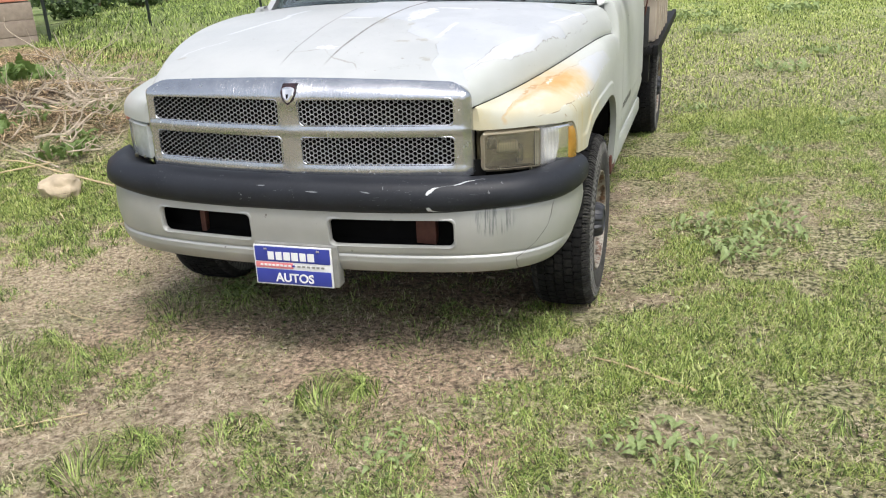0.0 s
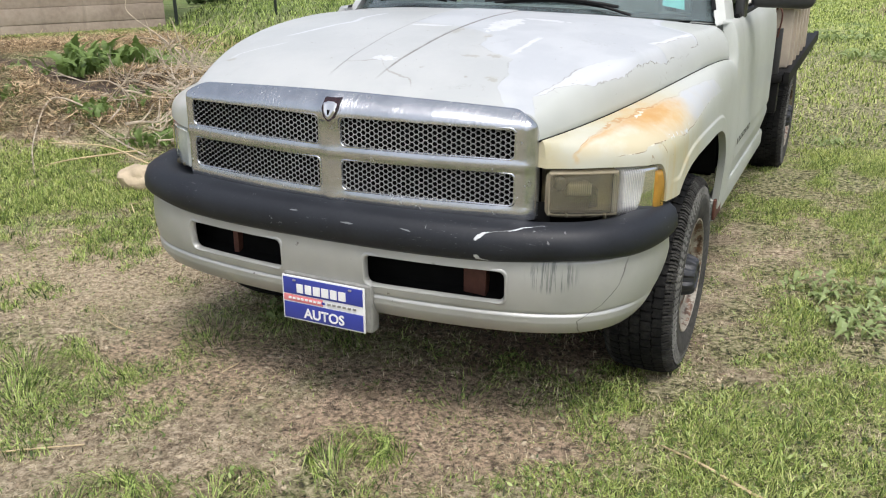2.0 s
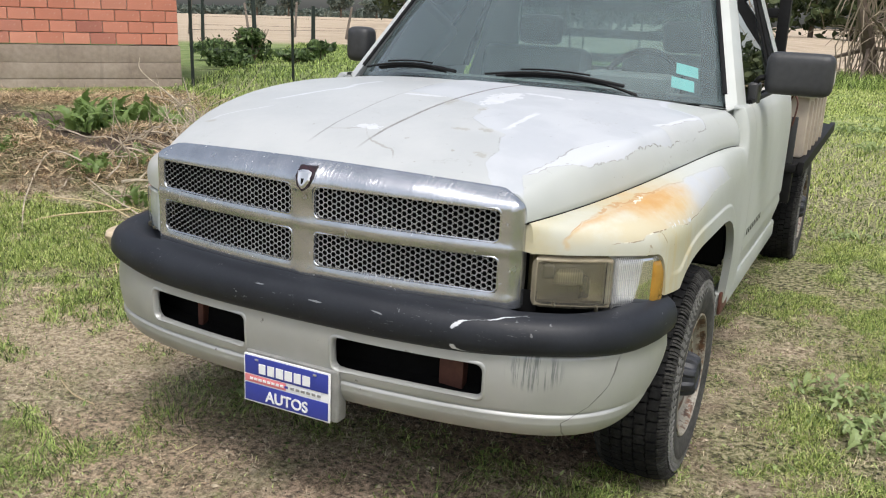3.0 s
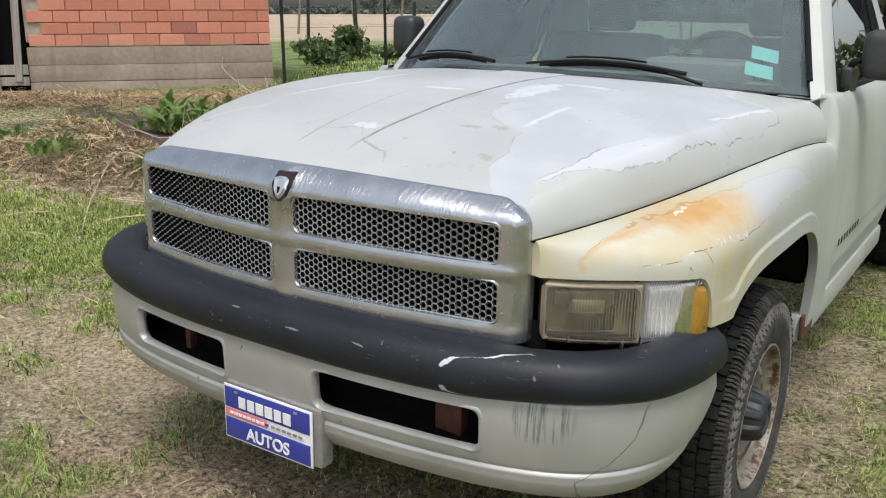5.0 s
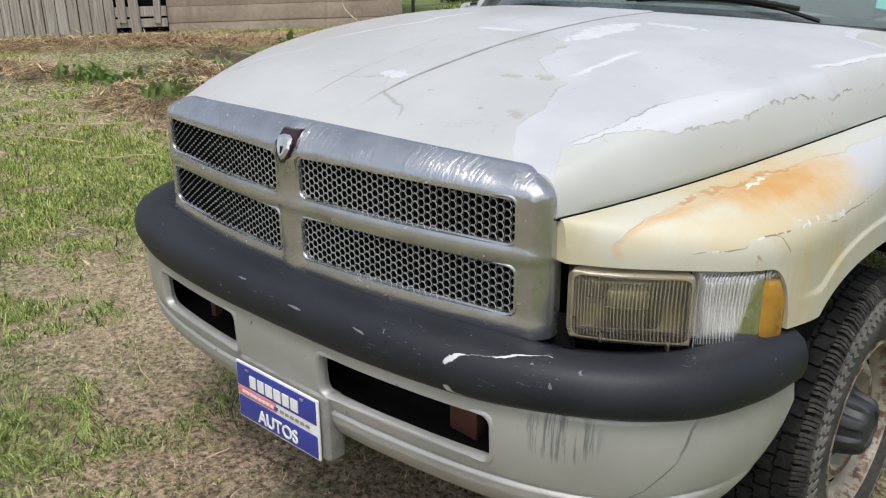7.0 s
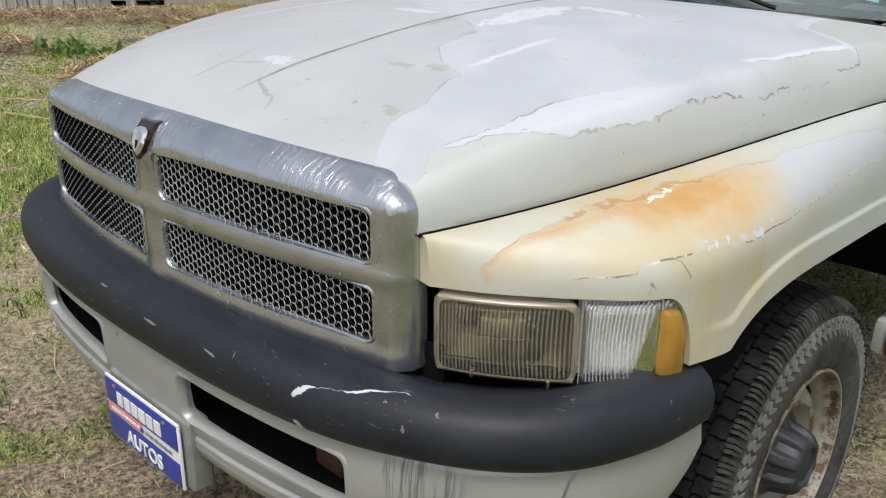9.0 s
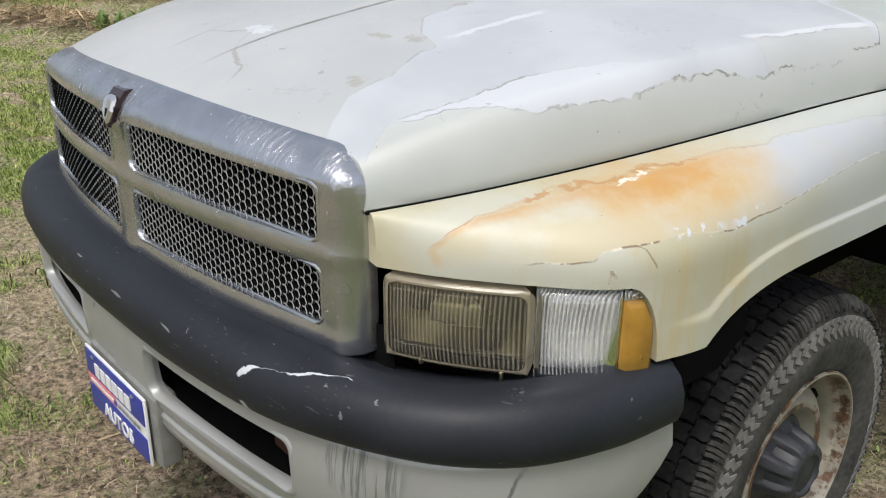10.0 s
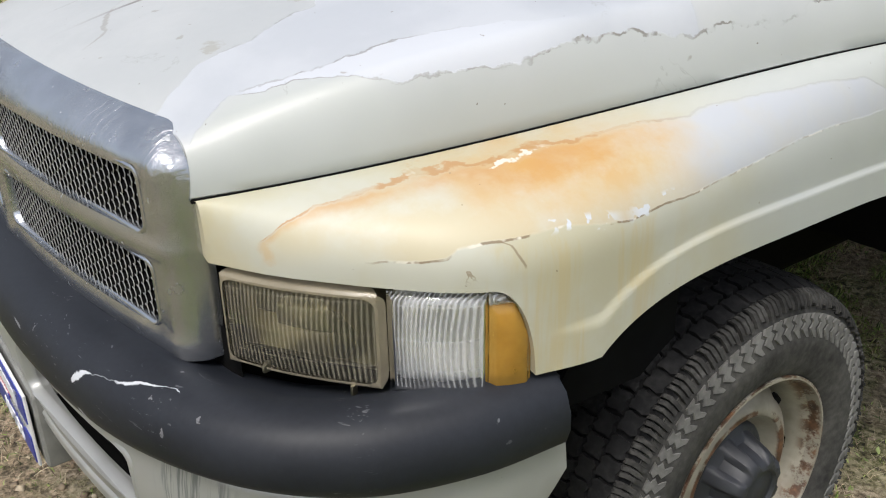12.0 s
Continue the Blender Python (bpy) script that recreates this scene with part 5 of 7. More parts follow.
WHEEL_Y, WHEEL_X, WHEEL_Z, BASE = 4.008, 0.868, 0.324, 3.45
fr = wheel(pose(WHEEL_X, WHEEL_Y, WHEEL_Z, 20, 0, 0), "rusty cream steel wheel with a worn all-terrain tyre")
for x, y, turn in ((-WHEEL_X, WHEEL_Y, 180), (WHEEL_X + 0.03, WHEEL_Y + BASE, 0), (-WHEEL_X - 0.03, WHEEL_Y + BASE, 180)):
    c = copy_thing(fr, pose(x, y, WHEEL_Z, 75 if turn else 40, 0, turn))

# cab
def shoulder(z):
    """How far the body side falls in above its widest line."""
    if z <= 0.92:
        return 0.0
    k = math.acos(min(1.0, ((z - 0.92) / 0.285) ** (1 / 0.85)))
    return 0.058 * (1 - math.sin(k) ** 0.9)


BASE_Y = lambda x: 4.40 + 0.42 * (x / 0.93) ** 2
TOPW, TOPZ, TOPY = 0.66, 1.82, 5.22


def shield(a, b):
    """Windshield surface: a across (-1 to 1), b up."""
    x0 = 0.86 * a
    x1 = TOPW * a
    y0, y1 = BASE_Y(x0), TOPY + 0.10 * a * a
    z0, z1 = 1.235 - 0.045 * a * a, TOPZ - 0.03 * a * a
    bow = 0.03 * math.sin(math.pi * b)
    return x0 + (x1 - x0) * b, y0 + (y1 - y0) * b - bow, z0 + (z1 - z0) * b


A_LINE = [-1 + k / 15 for k in range(31)]
ws = part("windshield", sheet(shield, A_LINE, [k / 14 for k in range(15)]), GLASS, truck, "reflecting windshield glass")
ws.visible_shadow = False


def frit(a0, a1, b0, b1):
    return sheet(lambda a, b: tuple(Vector(shield(a, b)) + Vector((0, 0.004, -0.002))), [a0 + (a1 - a0) * k / 12 for k in range(13)], [b0 + (b1 - b0) * k / 10 for k in range(11)])


part("glass_border", frit(0.905, 1.0, 0, 1), BLACK, ws)
part("glass_border", frit(-1.0, -0.905, 0, 1), BLACK, ws)
part("glass_border", frit(-1.0, 1.0, 0, 0.035), BLACK, ws)
for k, (b, lean) in enumerate(((0.235, 0.0), (0.145, 0.018))):
    part("sticker", sheet(lambda a, q: tuple(Vector(shield(0.797 + lean * -1 + 0.098 * a, b - 0.055 + 0.07 * q - 0.02 * a)) + Vector((0, 0.006, -0.004))), [0, 0.25, 0.5, 0.75, 1], [0, 0.5, 1]), TEAL, ws, "teal paper sticker")

for side in (1, -1):
    line = [Vector((side * (0.912 - 0.217 * t), 4.785 + 0.53 * t, 1.19 + 0.61 * t)) for t in (-0.1, 0.2, 0.4, 0.6, 0.8, 1.0)]
    bm = bmesh.new()
    rows = []
    for p in line:
        rows.append([bm.verts.new(p + Vector(o)) for o in ((side * -0.045, -0.05, 0.015), (side * 0.0, -0.035, 0.01), (side * 0.022, 0.01, 0), (side * 0.02, 0.07, 0), (side * -0.03, 0.07, 0))])
    for r0, r1 in zip(rows, rows[1:]):
        for i in range(5):
            bm.faces.new((r0[i - 1], r0[i], r1[i], r1[i - 1]))
    bmesh.ops.recalc_face_normals(bm, faces=bm.faces[:])
    part("windshield_pillar", bm, PAINT, truck)
    part("pillar_seal", tube([p + Vector((side * -0.045, -0.045, 0.018)) for p in [line[0].lerp(line[1], 0.5)] + line[1:]], 0.009, 6), BLACK, truck)

    def corner(a, b):
        x = 0.937 - 0.16 * a
        y0, y1 = 4.352 + 0.34 * (x / 0.93) ** 2, BASE_Y(x) + 0.02
        return side * x, y0 + (y1 - y0) * b, 1.238 - 0.056 * min(1.0, x / 0.87) ** 2.4 + 0.018 * ease((x - 0.87) / 0.06) - 0.006 * (1 - b)
    bm = sheet(corner, [k / 8 for k in range(9)], [k / 6 for k in range(7)])
    bmesh.ops.solidify(bm, geom=bm.faces[:], thickness=0.006)
    part("cowl_corner", bm, PAINT, truck)
    bm = sheet(lambda y, z: (side * (0.986 - 0.035 * ease((0.62 - z) / 0.2) - shoulder(z)), y, z), [4.80, 4.83, 4.86, 4.90], [0.44 + 0.76 * k / 30 for k in range(31)])
    part("door_jamb", bm, PAINT, truck)

# roof, back wall, cowl
bm = sheet(lambda a, b: (0.70 * a * (1 - 0.03 * b), 5.24 + 0.94 * b, 1.835 + 0.03 * math.sin(math.pi * b) - 0.05 * abs(a) ** 6), [-1 + k / 10 for k in range(21)], [k / 8 for k in range(9)])
part("roof", bm, PAINT, truck)
BACK = cutout([(-0.94, 0.55), (0.94, 0.55), (0.93, 1.15), (0.70, 1.82), (-0.70, 1.82), (-0.93, 1.15)], [rounded(-0.62, 0.62, 1.24, 1.68, 0.06)], [], [], lambda x, z: (x, 6.17, z), back=Vector((0, -0.04, 0)))
part("cab_back_panel", BACK, PAINT, truck, smooth=False)
rear = part("rear_window", box((1.26, 0.006, 0.46), (0, 6.165, 1.46)), GLASS, truck)
rear.visible_shadow = False
bm = sheet(lambda x, k: (x, 4.34 + 0.42 * (x / 0.93) ** 2 + 0.10 * k, 1.236 - 0.05 * (x / 0.9) ** 2 - 0.004 - 0.03 * k), [-0.88 + 0.044 * k for k in range(41)], [0, 0.5, 1])
part("cowl_panel", bm, TRIM, truck, "black plastic cowl under the windshield")

# doors
for side in (1, -1):
    def skin(y, k):
        z = 0.44 + 0.76 * k
        x = 0.992 - 0.035 * ease((0.62 - z) / 0.2) - shoulder(z) - 0.008 * math.exp(-((z - 0.62) / 0.012) ** 2)
        x -= 0.005 * (1 - ease((y - 4.8615) / 0.012))
        return side * x, y, z
    ys = [4.8615, 4.868, 4.875, 4.883] + [4.893 + 1.257 * k / 30 for k in range(31)]
    bm = sheet(skin, ys, [k / 30 for k in range(31)])
    if side < 0:
        bmesh.ops.reverse_faces(bm, faces=bm.faces[:])
    door = part("door", bm, FENDER if side > 0 else PAINT, truck, "faded white cab door")
    bm = tube([(side * 0.90, 4.93, 1.20), (side * 0.70, 5.34, 1.80), (side * 0.69, 6.02, 1.81), (side * 0.90, 6.02, 1.20)], 0.02, 6)
    part("window_frame", bm, BLACK, door)
    g = bmesh.new()
    g.faces.new([g.verts.new(p) for p in ((side * 0.90, 4.93, 1.20), (side * 0.705, 5.34, 1.79), (side * 0.695, 6.02, 1.80), (side * 0.90, 6.02, 1.20))])
    w = part("side_window", g, GLASS, door)
    w.visible_shadow = False
    bm = bmesh.new()
    g2 = [bm.verts.new(p) for p in ((side * 0.94, 6.02, 1.20), (side * 0.70, 6.02, 1.82), (side * 0.70, 6.17, 1.82), (side * 0.94, 6.17, 1.20))]
    bm.faces.new(g2)
    part("cab_corner_post", bm, PAINT, truck)
    part("door_handle", box((0.02, 0.10, 0.05), (side * 0.972, 5.98, 1.04), 0.008), BLACK, door, "black door handle")
    part("window_channel", tube([(side * 0.935, 4.9, 1.205), (side * 0.935, 6.1, 1.205)], 0.012, 6), BLACK, door)
    for k in range(8):
        part("badge_bar", box((0.004, 0.035, 0.03), (side * 0.990, 4.93 + 0.055 * k, 0.655), 0.001), BLACK, door)
    for k in range(3):
        part("mirror_bolt_hole", box((0.004, 0.010, 0.008), (side * 0.982, 5.06 + 0.06 * k, 1.075 + 0.005 * k), 0.001), BLACK, door)
    # rocker and lower fender tail
    part("rocker_panel", box((0.05, 1.65, 0.10), (side * 0.95, 5.38, 0.42), 0.02), PAINT, truck)
    if side > 0:
        part("rocker_rust", box((0.012, 0.16, 0.09), (0.972, 4.62, 0.43), 0.004), RUSTY, truck, "rusted rocker end behind the wheel")
    # mirror
    mx, my, mz = side * 1.10, 5.03, 1.325
    wide = 0.265 if side > 0 else 0.13
    mx = side * (0.97 + wide / 2)
    mir = part("side_mirror", box((wide, 0.12, 0.175), (mx, my, mz), 0.045, 4), TRIM, truck, "big black towing mirror")
    part("mirror_glass", box((wide - 0.045, 0.004, 0.14), (mx, my + 0.061, mz), 0.002), BRIGHT, mir)
    part("mirror_arm", tube(smooth_line([(side * 1.0, my, mz - 0.02), (side * 0.945, my - 0.02, mz - 0.03), (side * 0.925, my, mz - 0.10), (side * 0.925, my + 0.02, mz - 0.13)], 5), 0.012, 8), BLACK, mir)
    part("mirror_foot", box((0.045, 0.12, 0.11), (side * 0.93, my + 0.01, mz - 0.10), 0.018, 3), TRIM, mir)


# wipers on the cowl
def wiper(name_x, tip_x, y0):
    pts = []
    for k in range(9):
        t = k / 8
        x = name_x + (tip_x - name_x) * t
        pts.append((x, BASE_Y(x) - 0.055 + 0.05 * math.sin(math.pi * t) * 0.6, 1.247 - 0.045 * (x / 0.9) ** 2 + 0.028 + 0.02 * math.sin(math.pi * t)))
    w = part("wiper", tube(pts, [0.0075 - 0.003 * k / 8 for k in range(9)], 6), BLACK, truck, "black windshield wiper")
    lo = [(p[0], p[1] + 0.03, p[2] - 0.012) for p in pts[1:8]]
    part("wiper_blade", tube(lo, 0.005, 5, flat=2.0), BLACK, w)
    part("wiper_bridge", tube([(p[0], p[1] + 0.016, p[2] + 0.012) for p in pts[2:7]], 0.004, 5), BLACK, w)
    part("wiper_yoke", tube([(p[0], p[1] + 0.022, p[2] + 0.002) for p in pts[1:8:2]], 0.003, 5), BLACK, w)
    return w


wiper(0.52, -0.02, 0)
wiper(-0.16, -0.74, 0)
part("washer_hose", tube(smooth_line([(0.0, 4.41, 1.268), (0.2, 4.46, 1.283), (0.42, 4.50, 1.262), (0.56, 4.53, 1.225)], 5), 0.006, 5), BLACK, truck)

# inside the cab
bm = sheet(lambda a, b: (0.82 * a, 4.72 + 0.30 * a * a - 0.16 + 0.45 * b, 1.19 - 0.05 * abs(a) ** 3 + 0.045 * math.sin(math.pi * min(1, b * 1.1)) - 0.06 * ease((b - 0.8) / 0.2)), [-1 + k / 12 for k in range(25)], [k / 10 for k in range(11)])
dash = part("dashboard", bm, DASH, truck, "grey dashboard")
part("instrument_hood", box((0.38, 0.2, 0.09), (0.42, 4.90, 1.245), 0.035, 3), DASH, dash)
bm = bmesh.new()
circ = [(0.42 + 0.19 * math.cos(2 * math.pi * k / 32), 5.14 + 0.06 * math.sin(2 * math.pi * k / 32), 1.20 + 0.175 * math.sin(2 * math.pi * k / 32)) for k in range(33)]
wheel_ring = part("steering_wheel", tube(circ, 0.015, 8), BLACK, truck, "black steering wheel")
part("steering_hub", box((0.30, 0.03, 0.07), (0.42, 5.14, 1.19), 0.012), BLACK, wheel_ring)
part("cab_floor", box((1.84, 1.5, 0.04), (0, 5.45, 0.56)), DARK, truck)
part("firewall", box((1.8, 0.03, 0.62), (0, 4.85, 0.87)), DARK, truck)
seat = part("bench_seat", box((1.5, 0.55, 0.2), (0, 5.62, 0.86), 0.06, 3), SEAT, truck, "grey cloth bench seat")
for x in (-0.42, 0.42):
    part("seat_back", box((0.64, 0.18, 0.56), (x, 5.92, 1.06), 0.07, 3, None, Matrix.Rotation(radians(-12), 4, "X")), SEAT, seat)
    part("headrest", box((0.25, 0.11, 0.17), (x, 6.0, 1.43), 0.05, 3), SEAT, seat)
part("rear_view_mirror", box((0.25, 0.03, 0.07), (0.0, 5.10, 1.66), 0.014, 2), BLACK, truck, "black rear-view mirror")

# flatbed with a pipe headache rack
bed = part("flatbed", box((2.08, 2.5, 0.05), (0, 7.55, 0.745), 0.01), BLACK, truck, "black steel flatbed")
for side in (1, -1):
    part("bed_rail", box((0.035, 2.5, 0.07), (side * 1.06, 7.55, 0.75), 0.006), BLACK, bed)
    part("rack_post", box((0.06, 0.06, 1.0), (side * 0.86, 6.34, 1.45), 0.006), BLACK, bed)
for z in (1.28, 1.42, 1.58, 1.72):
    part("rack_bar", box((1.72, 0.05, 0.05), (0, 6.34, z), 0.006), BLACK, bed)
part("bed_upright", box((0.035, 0.03, 0.26), (0.995, 6.32, 0.90), 0.006), TRIM, bed, "dark upright at the bed front")
part("air_hose", tube(smooth_line([(0.985, 6.30, 0.98), (1.0, 6.28, 1.10), (0.975, 6.30, 1.15), (0.95, 6.32, 1.10)], 6), 0.005, 6), RUSTY, bed, "dull red hose")
part("bed_bracket", box((0.06, 0.08, 0.24), (0.99, 6.36, 0.66), 0.01), BLACK, bed)

# tool box riding on the bed
tool = thing("tool_chest", "sun-bleached tan plastic tool chest with a pale lid on the flatbed", "tool box", truck.matrix_basis @ pose(0.86, 7.15, 0.772))
bm = bmesh.new()
box((0.36, 1.19, 0.36), (0, 0, 0.18), 0.02, 2, bm)
part("chest_body", bm, BOXTAN, tool)
for k in range(5):
    part("chest_rib", box((0.03, 0.05, 0.32), (0.182, -0.5 + 0.25 * k, 0.17), 0.006), BOXTAN, tool)
part("chest_lid", box((0.45, 1.29, 0.12), (0, 0, 0.41), 0.03, 3), BOXLID, tool, "off-white lid")

# ---- the ground ----
def rise(x, y):
    """The yard lifts gently towards the barn."""
    return 0.38 * ease((-x - 3.2) / 6.3)


def lie(x, y):
    return rise(x, y) + 0.022 * noise.noise((x * 0.9, y * 0.9, 1.3)) + 0.012 * noise.noise((x * 3.1, y * 3.1, 4.0)) + mound(x, y) - 0.062 * math.exp(-((x + 0.6) / 0.6) ** 2) * ease((y - 3.4) / 0.4) * (1 - ease((y - 8.5) / 2))


HAY = [(-6.45, 5.85, 0.70, 0.48, 0.36), (-5.75, 5.6, 0.40, 0.34, 0.24), (-5.3, 6.5, 0.7, 0.5, 0.14), (-9.9, 7.1, 3.6, 0.8, 0.10), (-6.5, 7.6, 0.9, 0.6, 0.16), (-8.6, 5.3, 1.2, 0.6, 0.12)]
SOIL = (-7.9, 6.75, 1.5, 0.7)


def mound(x, y):
    h = 0.0
    for cx, cy, rx, ry, a in HAY:
        u, v = (x - cx) * 0.77 + (y - cy) * 0.64, -(x - cx) * 0.64 + (y - cy) * 0.77
        d = (u / rx) ** 2 + (v / ry) ** 2
        if d < 4:
            h += a * math.exp(-d * 1.3) * (1 + 0.5 * noise.noise((x * 2.2, y * 2.2, 0)))
    u, v = (x - SOIL[0]) * 0.77 + (y - SOIL[1]) * 0.64, -(x - SOIL[0]) * 0.64 + (y - SOIL[1]) * 0.77
    d = (u / SOIL[2]) ** 2 + (v / SOIL[3]) ** 2
    return h - 0.09 * math.exp(-d)


def ground_material():
    m = Mat("patchy_yard_ground", 0.95)
    fine, mid, big = m.noise(42, 9, 0.78), m.noise(3.2, 6, 0.62), m.noise(0.55, 4)
    # the ramps' dark stops put the shade between strands into the colour
    soil = m.ramp(fine, (0.38, (0.09, 0.065, 0.04)), (0.47, (0.38, 0.29, 0.19)), (0.57, (0.76, 0.64, 0.47)))
    soil = m.mix(m.op("MULTIPLY", m.step(m.noise(4.3, 6, 0.7), 0.46, 0.57), 0.78), soil, m.ramp(fine, (0.36, (0.10, 0.072, 0.045)), (0.6, (0.44, 0.34, 0.23))))
    green = m.ramp(m.noise(40, 6, 0.7), (0.40, (0.028, 0.03, 0.012)), (0.49, (0.24, 0.235, 0.10)), (0.60, (0.60, 0.54, 0.34)))
    x, y = m.axis(0), m.axis(1)
    lush = m.op("ADD", m.op("MULTIPLY", m.step(x, -1.0, 1.2), 0.16), m.op("MULTIPLY", m.step(y, 4.5, 9.0), 0.16))
    f = m.op("ADD", m.op("ADD", m.op("MULTIPLY", mid, 0.6), m.op("MULTIPLY", big, 0.4)), lush)
    col = m.mix(m.step(f, 0.44, 0.58), soil, green)
    # four brown patches; the last, under the truck's front, is much darker
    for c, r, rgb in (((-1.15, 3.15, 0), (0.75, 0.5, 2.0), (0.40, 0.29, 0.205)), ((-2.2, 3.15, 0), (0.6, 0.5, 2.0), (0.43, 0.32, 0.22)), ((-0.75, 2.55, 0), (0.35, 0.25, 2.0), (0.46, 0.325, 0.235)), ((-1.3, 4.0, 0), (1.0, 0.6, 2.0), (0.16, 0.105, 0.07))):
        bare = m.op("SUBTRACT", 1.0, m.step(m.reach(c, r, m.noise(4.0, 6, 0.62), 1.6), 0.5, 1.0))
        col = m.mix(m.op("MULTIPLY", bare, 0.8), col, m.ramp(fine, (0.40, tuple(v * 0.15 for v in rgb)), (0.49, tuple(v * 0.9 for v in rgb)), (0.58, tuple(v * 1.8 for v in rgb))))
    for c, r in (((-2.95, 3.95, 0), (0.40, 0.30, 2.0)), ((-2.12, 2.36, 0), (0.35, 0.25, 2.0)), ((-0.15, 2.75, 0), (0.30, 0.2, 2.0)), ((0.35, 5.2, 0), (0.5, 0.3, 2.0))):
        bare = m.op("SUBTRACT", 1.0, m.step(m.reach(c, r, m.noise(5.0, 6, 0.62), 1.6), 0.5, 1.0))
        col = m.mix(m.op("MULTIPLY", bare, 0.75), col, m.ramp(fine, (0.36, (0.10, 0.07, 0.045)), (0.47, (0.40, 0.31, 0.20)), (0.60, (0.74, 0.62, 0.45))))
    pale = m.reach((-3.35, 3.65, 0.0), (0.80, 0.60, 2.0), m.noise(3.0, 5), 1.2)
    col = m.mix(m.op("MULTIPLY", m.op("SUBTRACT", 1.0, m.step(pale, 0.5, 1.1)), 0.8), col, m.ramp(fine, (0.38, (0.16, 0.115, 0.07)), (0.48, (0.48, 0.375, 0.245)), (0.58, (0.78, 0.65, 0.46))))
    matted = m.ramp(m.noise(1, 6, 0.75, m.stretch(26, 40, 40), 1.2), (0.34, (0.10, 0.062, 0.034)), (0.5, (0.40, 0.28, 0.155)), (0.64, (0.74, 0.57, 0.36)))
    off_wall = m.op("SUBTRACT", m.op("MULTIPLY", m.op("ADD", x, 11.9), 0.754), m.op("MULTIPLY", m.op("SUBTRACT", y, 8.83), 0.657))
    fray = m.op("ADD", off_wall, m.op("MULTIPLY", m.op("SUBTRACT", m.noise(1.6, 6, 0.6), 0.5), 1.6))
    near_barn = m.op("MULTIPLY", m.op("SUBTRACT", 1.0, m.step(fray, 2.7, 3.2)), m.op("MULTIPLY", m.step(fray, 0.9, 1.4), m.op("SUBTRACT", 1.0, m.step(y, 10.5, 11.2))))
    col = m.mix(near_barn, col, matted)
    dirt = m.reach((SOIL[0] + 0.6, SOIL[1] + 0.3, 0.1), (1.8, 1.0, 2.0), m.noise(2.2, 5), 1.2)
    col = m.mix(m.op("SUBTRACT", 1.0, m.step(dirt, 0.7, 1.1)), col, m.ramp(fine, (0.36, (0.035, 0.024, 0.018)), (0.64, (0.17, 0.125, 0.09))))
    far = m.reach((0, 0, 0), (1, 1, 1), m.noise(0.05, 3), 10.0)
    tan = m.ramp(m.noise(0.3, 6, 0.7), (0.3, (0.36, 0.28, 0.19)), (0.7, (0.52, 0.42, 0.31)))
    wide = m.ramp(m.noise(1.3, 8, 0.75), (0.36, (0.12, 0.17, 0.045)), (0.48, (0.26, 0.33, 0.10)), (0.58, (0.38, 0.40, 0.18)), (0.68, (0.48, 0.42, 0.27)))
    wide = m.mix(m.step(x, -6.0, -3.0), m.mix(0.5, wide, (0.10, 0.15, 0.04)), wide)
    col = m.mix(m.step(far, 11, 18), col, wide)
    col = m.mix(m.step(far, 33, 38), col, tan)
    m.base(col)
    m.bump(m.op("ADD", m.op("ADD", m.op("MULTIPLY", fine, 0.6), m.op("MULTIPLY", m.noise(14, 6, 0.7), 0.7)), mid), 1.0, 0.045)
    return m.m


def spread(c, lim, n, near):
    """Coordinates that are dense round c and reach out to lim on both sides."""
    k = math.asinh(lim / near)
    return [c + near * math.sinh(k * (2 * i / n - 1)) for i in range(n + 1)]


gx, gy = spread(-3.0, 1500, 190, 2.6), spread(5.0, 1500, 190, 2.6)
bm = sheet(lambda x, y: (x, y, lie(x, y) if abs(x) < 60 and abs(y) < 60 else rise(x, y)), gx, gy)
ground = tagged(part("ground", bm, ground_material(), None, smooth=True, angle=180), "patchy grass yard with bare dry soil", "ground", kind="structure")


# ---- plants and litter on the ground ----
def leaf_material(name, a, b, c, rough=0.6, thin=0.3):
    """Leaves that differ one by one, a little light coming through them."""
    m = Mat(name, rough)
    col = m.ramp(m.island(), (0.1, a), (0.5, b), (0.9, c))
    col = m.mix(m.op("MULTIPLY", m.noise(30, 3), 0.3), col, tuple(k * 0.6 for k in b))
    m.base(col)
    through_leaf = m.node("ShaderNodeBsdfTranslucent")
    m.put(through_leaf.inputs[0], col)
    mix = m.node("ShaderNodeMixShader")
    mix.inputs[0].default_value = thin
    m.put(mix.inputs[1], m.b.outputs[0])
    m.put(mix.inputs[2], through_leaf.outputs[0])
    m.put(m.t.nodes["Material Output"].inputs[0], mix.outputs[0])
    return m.m


# very dark low ends stand in for shaded gaps among blades and straw
GRASS = leaf_material("green_grass", (0.012, 0.022, 0.004), (0.23, 0.34, 0.066), (0.66, 0.77, 0.27))
STRAW = leaf_material("dry_straw", (0.06, 0.043, 0.026), (0.51, 0.405, 0.255), (0.94, 0.83, 0.59), 0.75, 0.2)
WEED = leaf_material("pale_green_weed", (0.13, 0.19, 0.06), (0.40, 0.49, 0.20), (0.70, 0.75, 0.42), 0.5)
RANK = leaf_material("rank_dark_weed_leaves", (0.06, 0.10, 0.022), (0.24, 0.35, 0.10), (0.52, 0.60, 0.27), 0.5)
HAYSTRAW = leaf_material("old_orange_hay", (0.05, 0.032, 0.018), (0.36, 0.25, 0.135), (0.84, 0.66, 0.42), 0.8, 0.1)
LITTER = leaf_material("mixed_leaf_litter", (0.022, 0.016, 0.01), (0.27, 0.205, 0.13), (0.66, 0.56, 0.40), 0.8, 0.1)
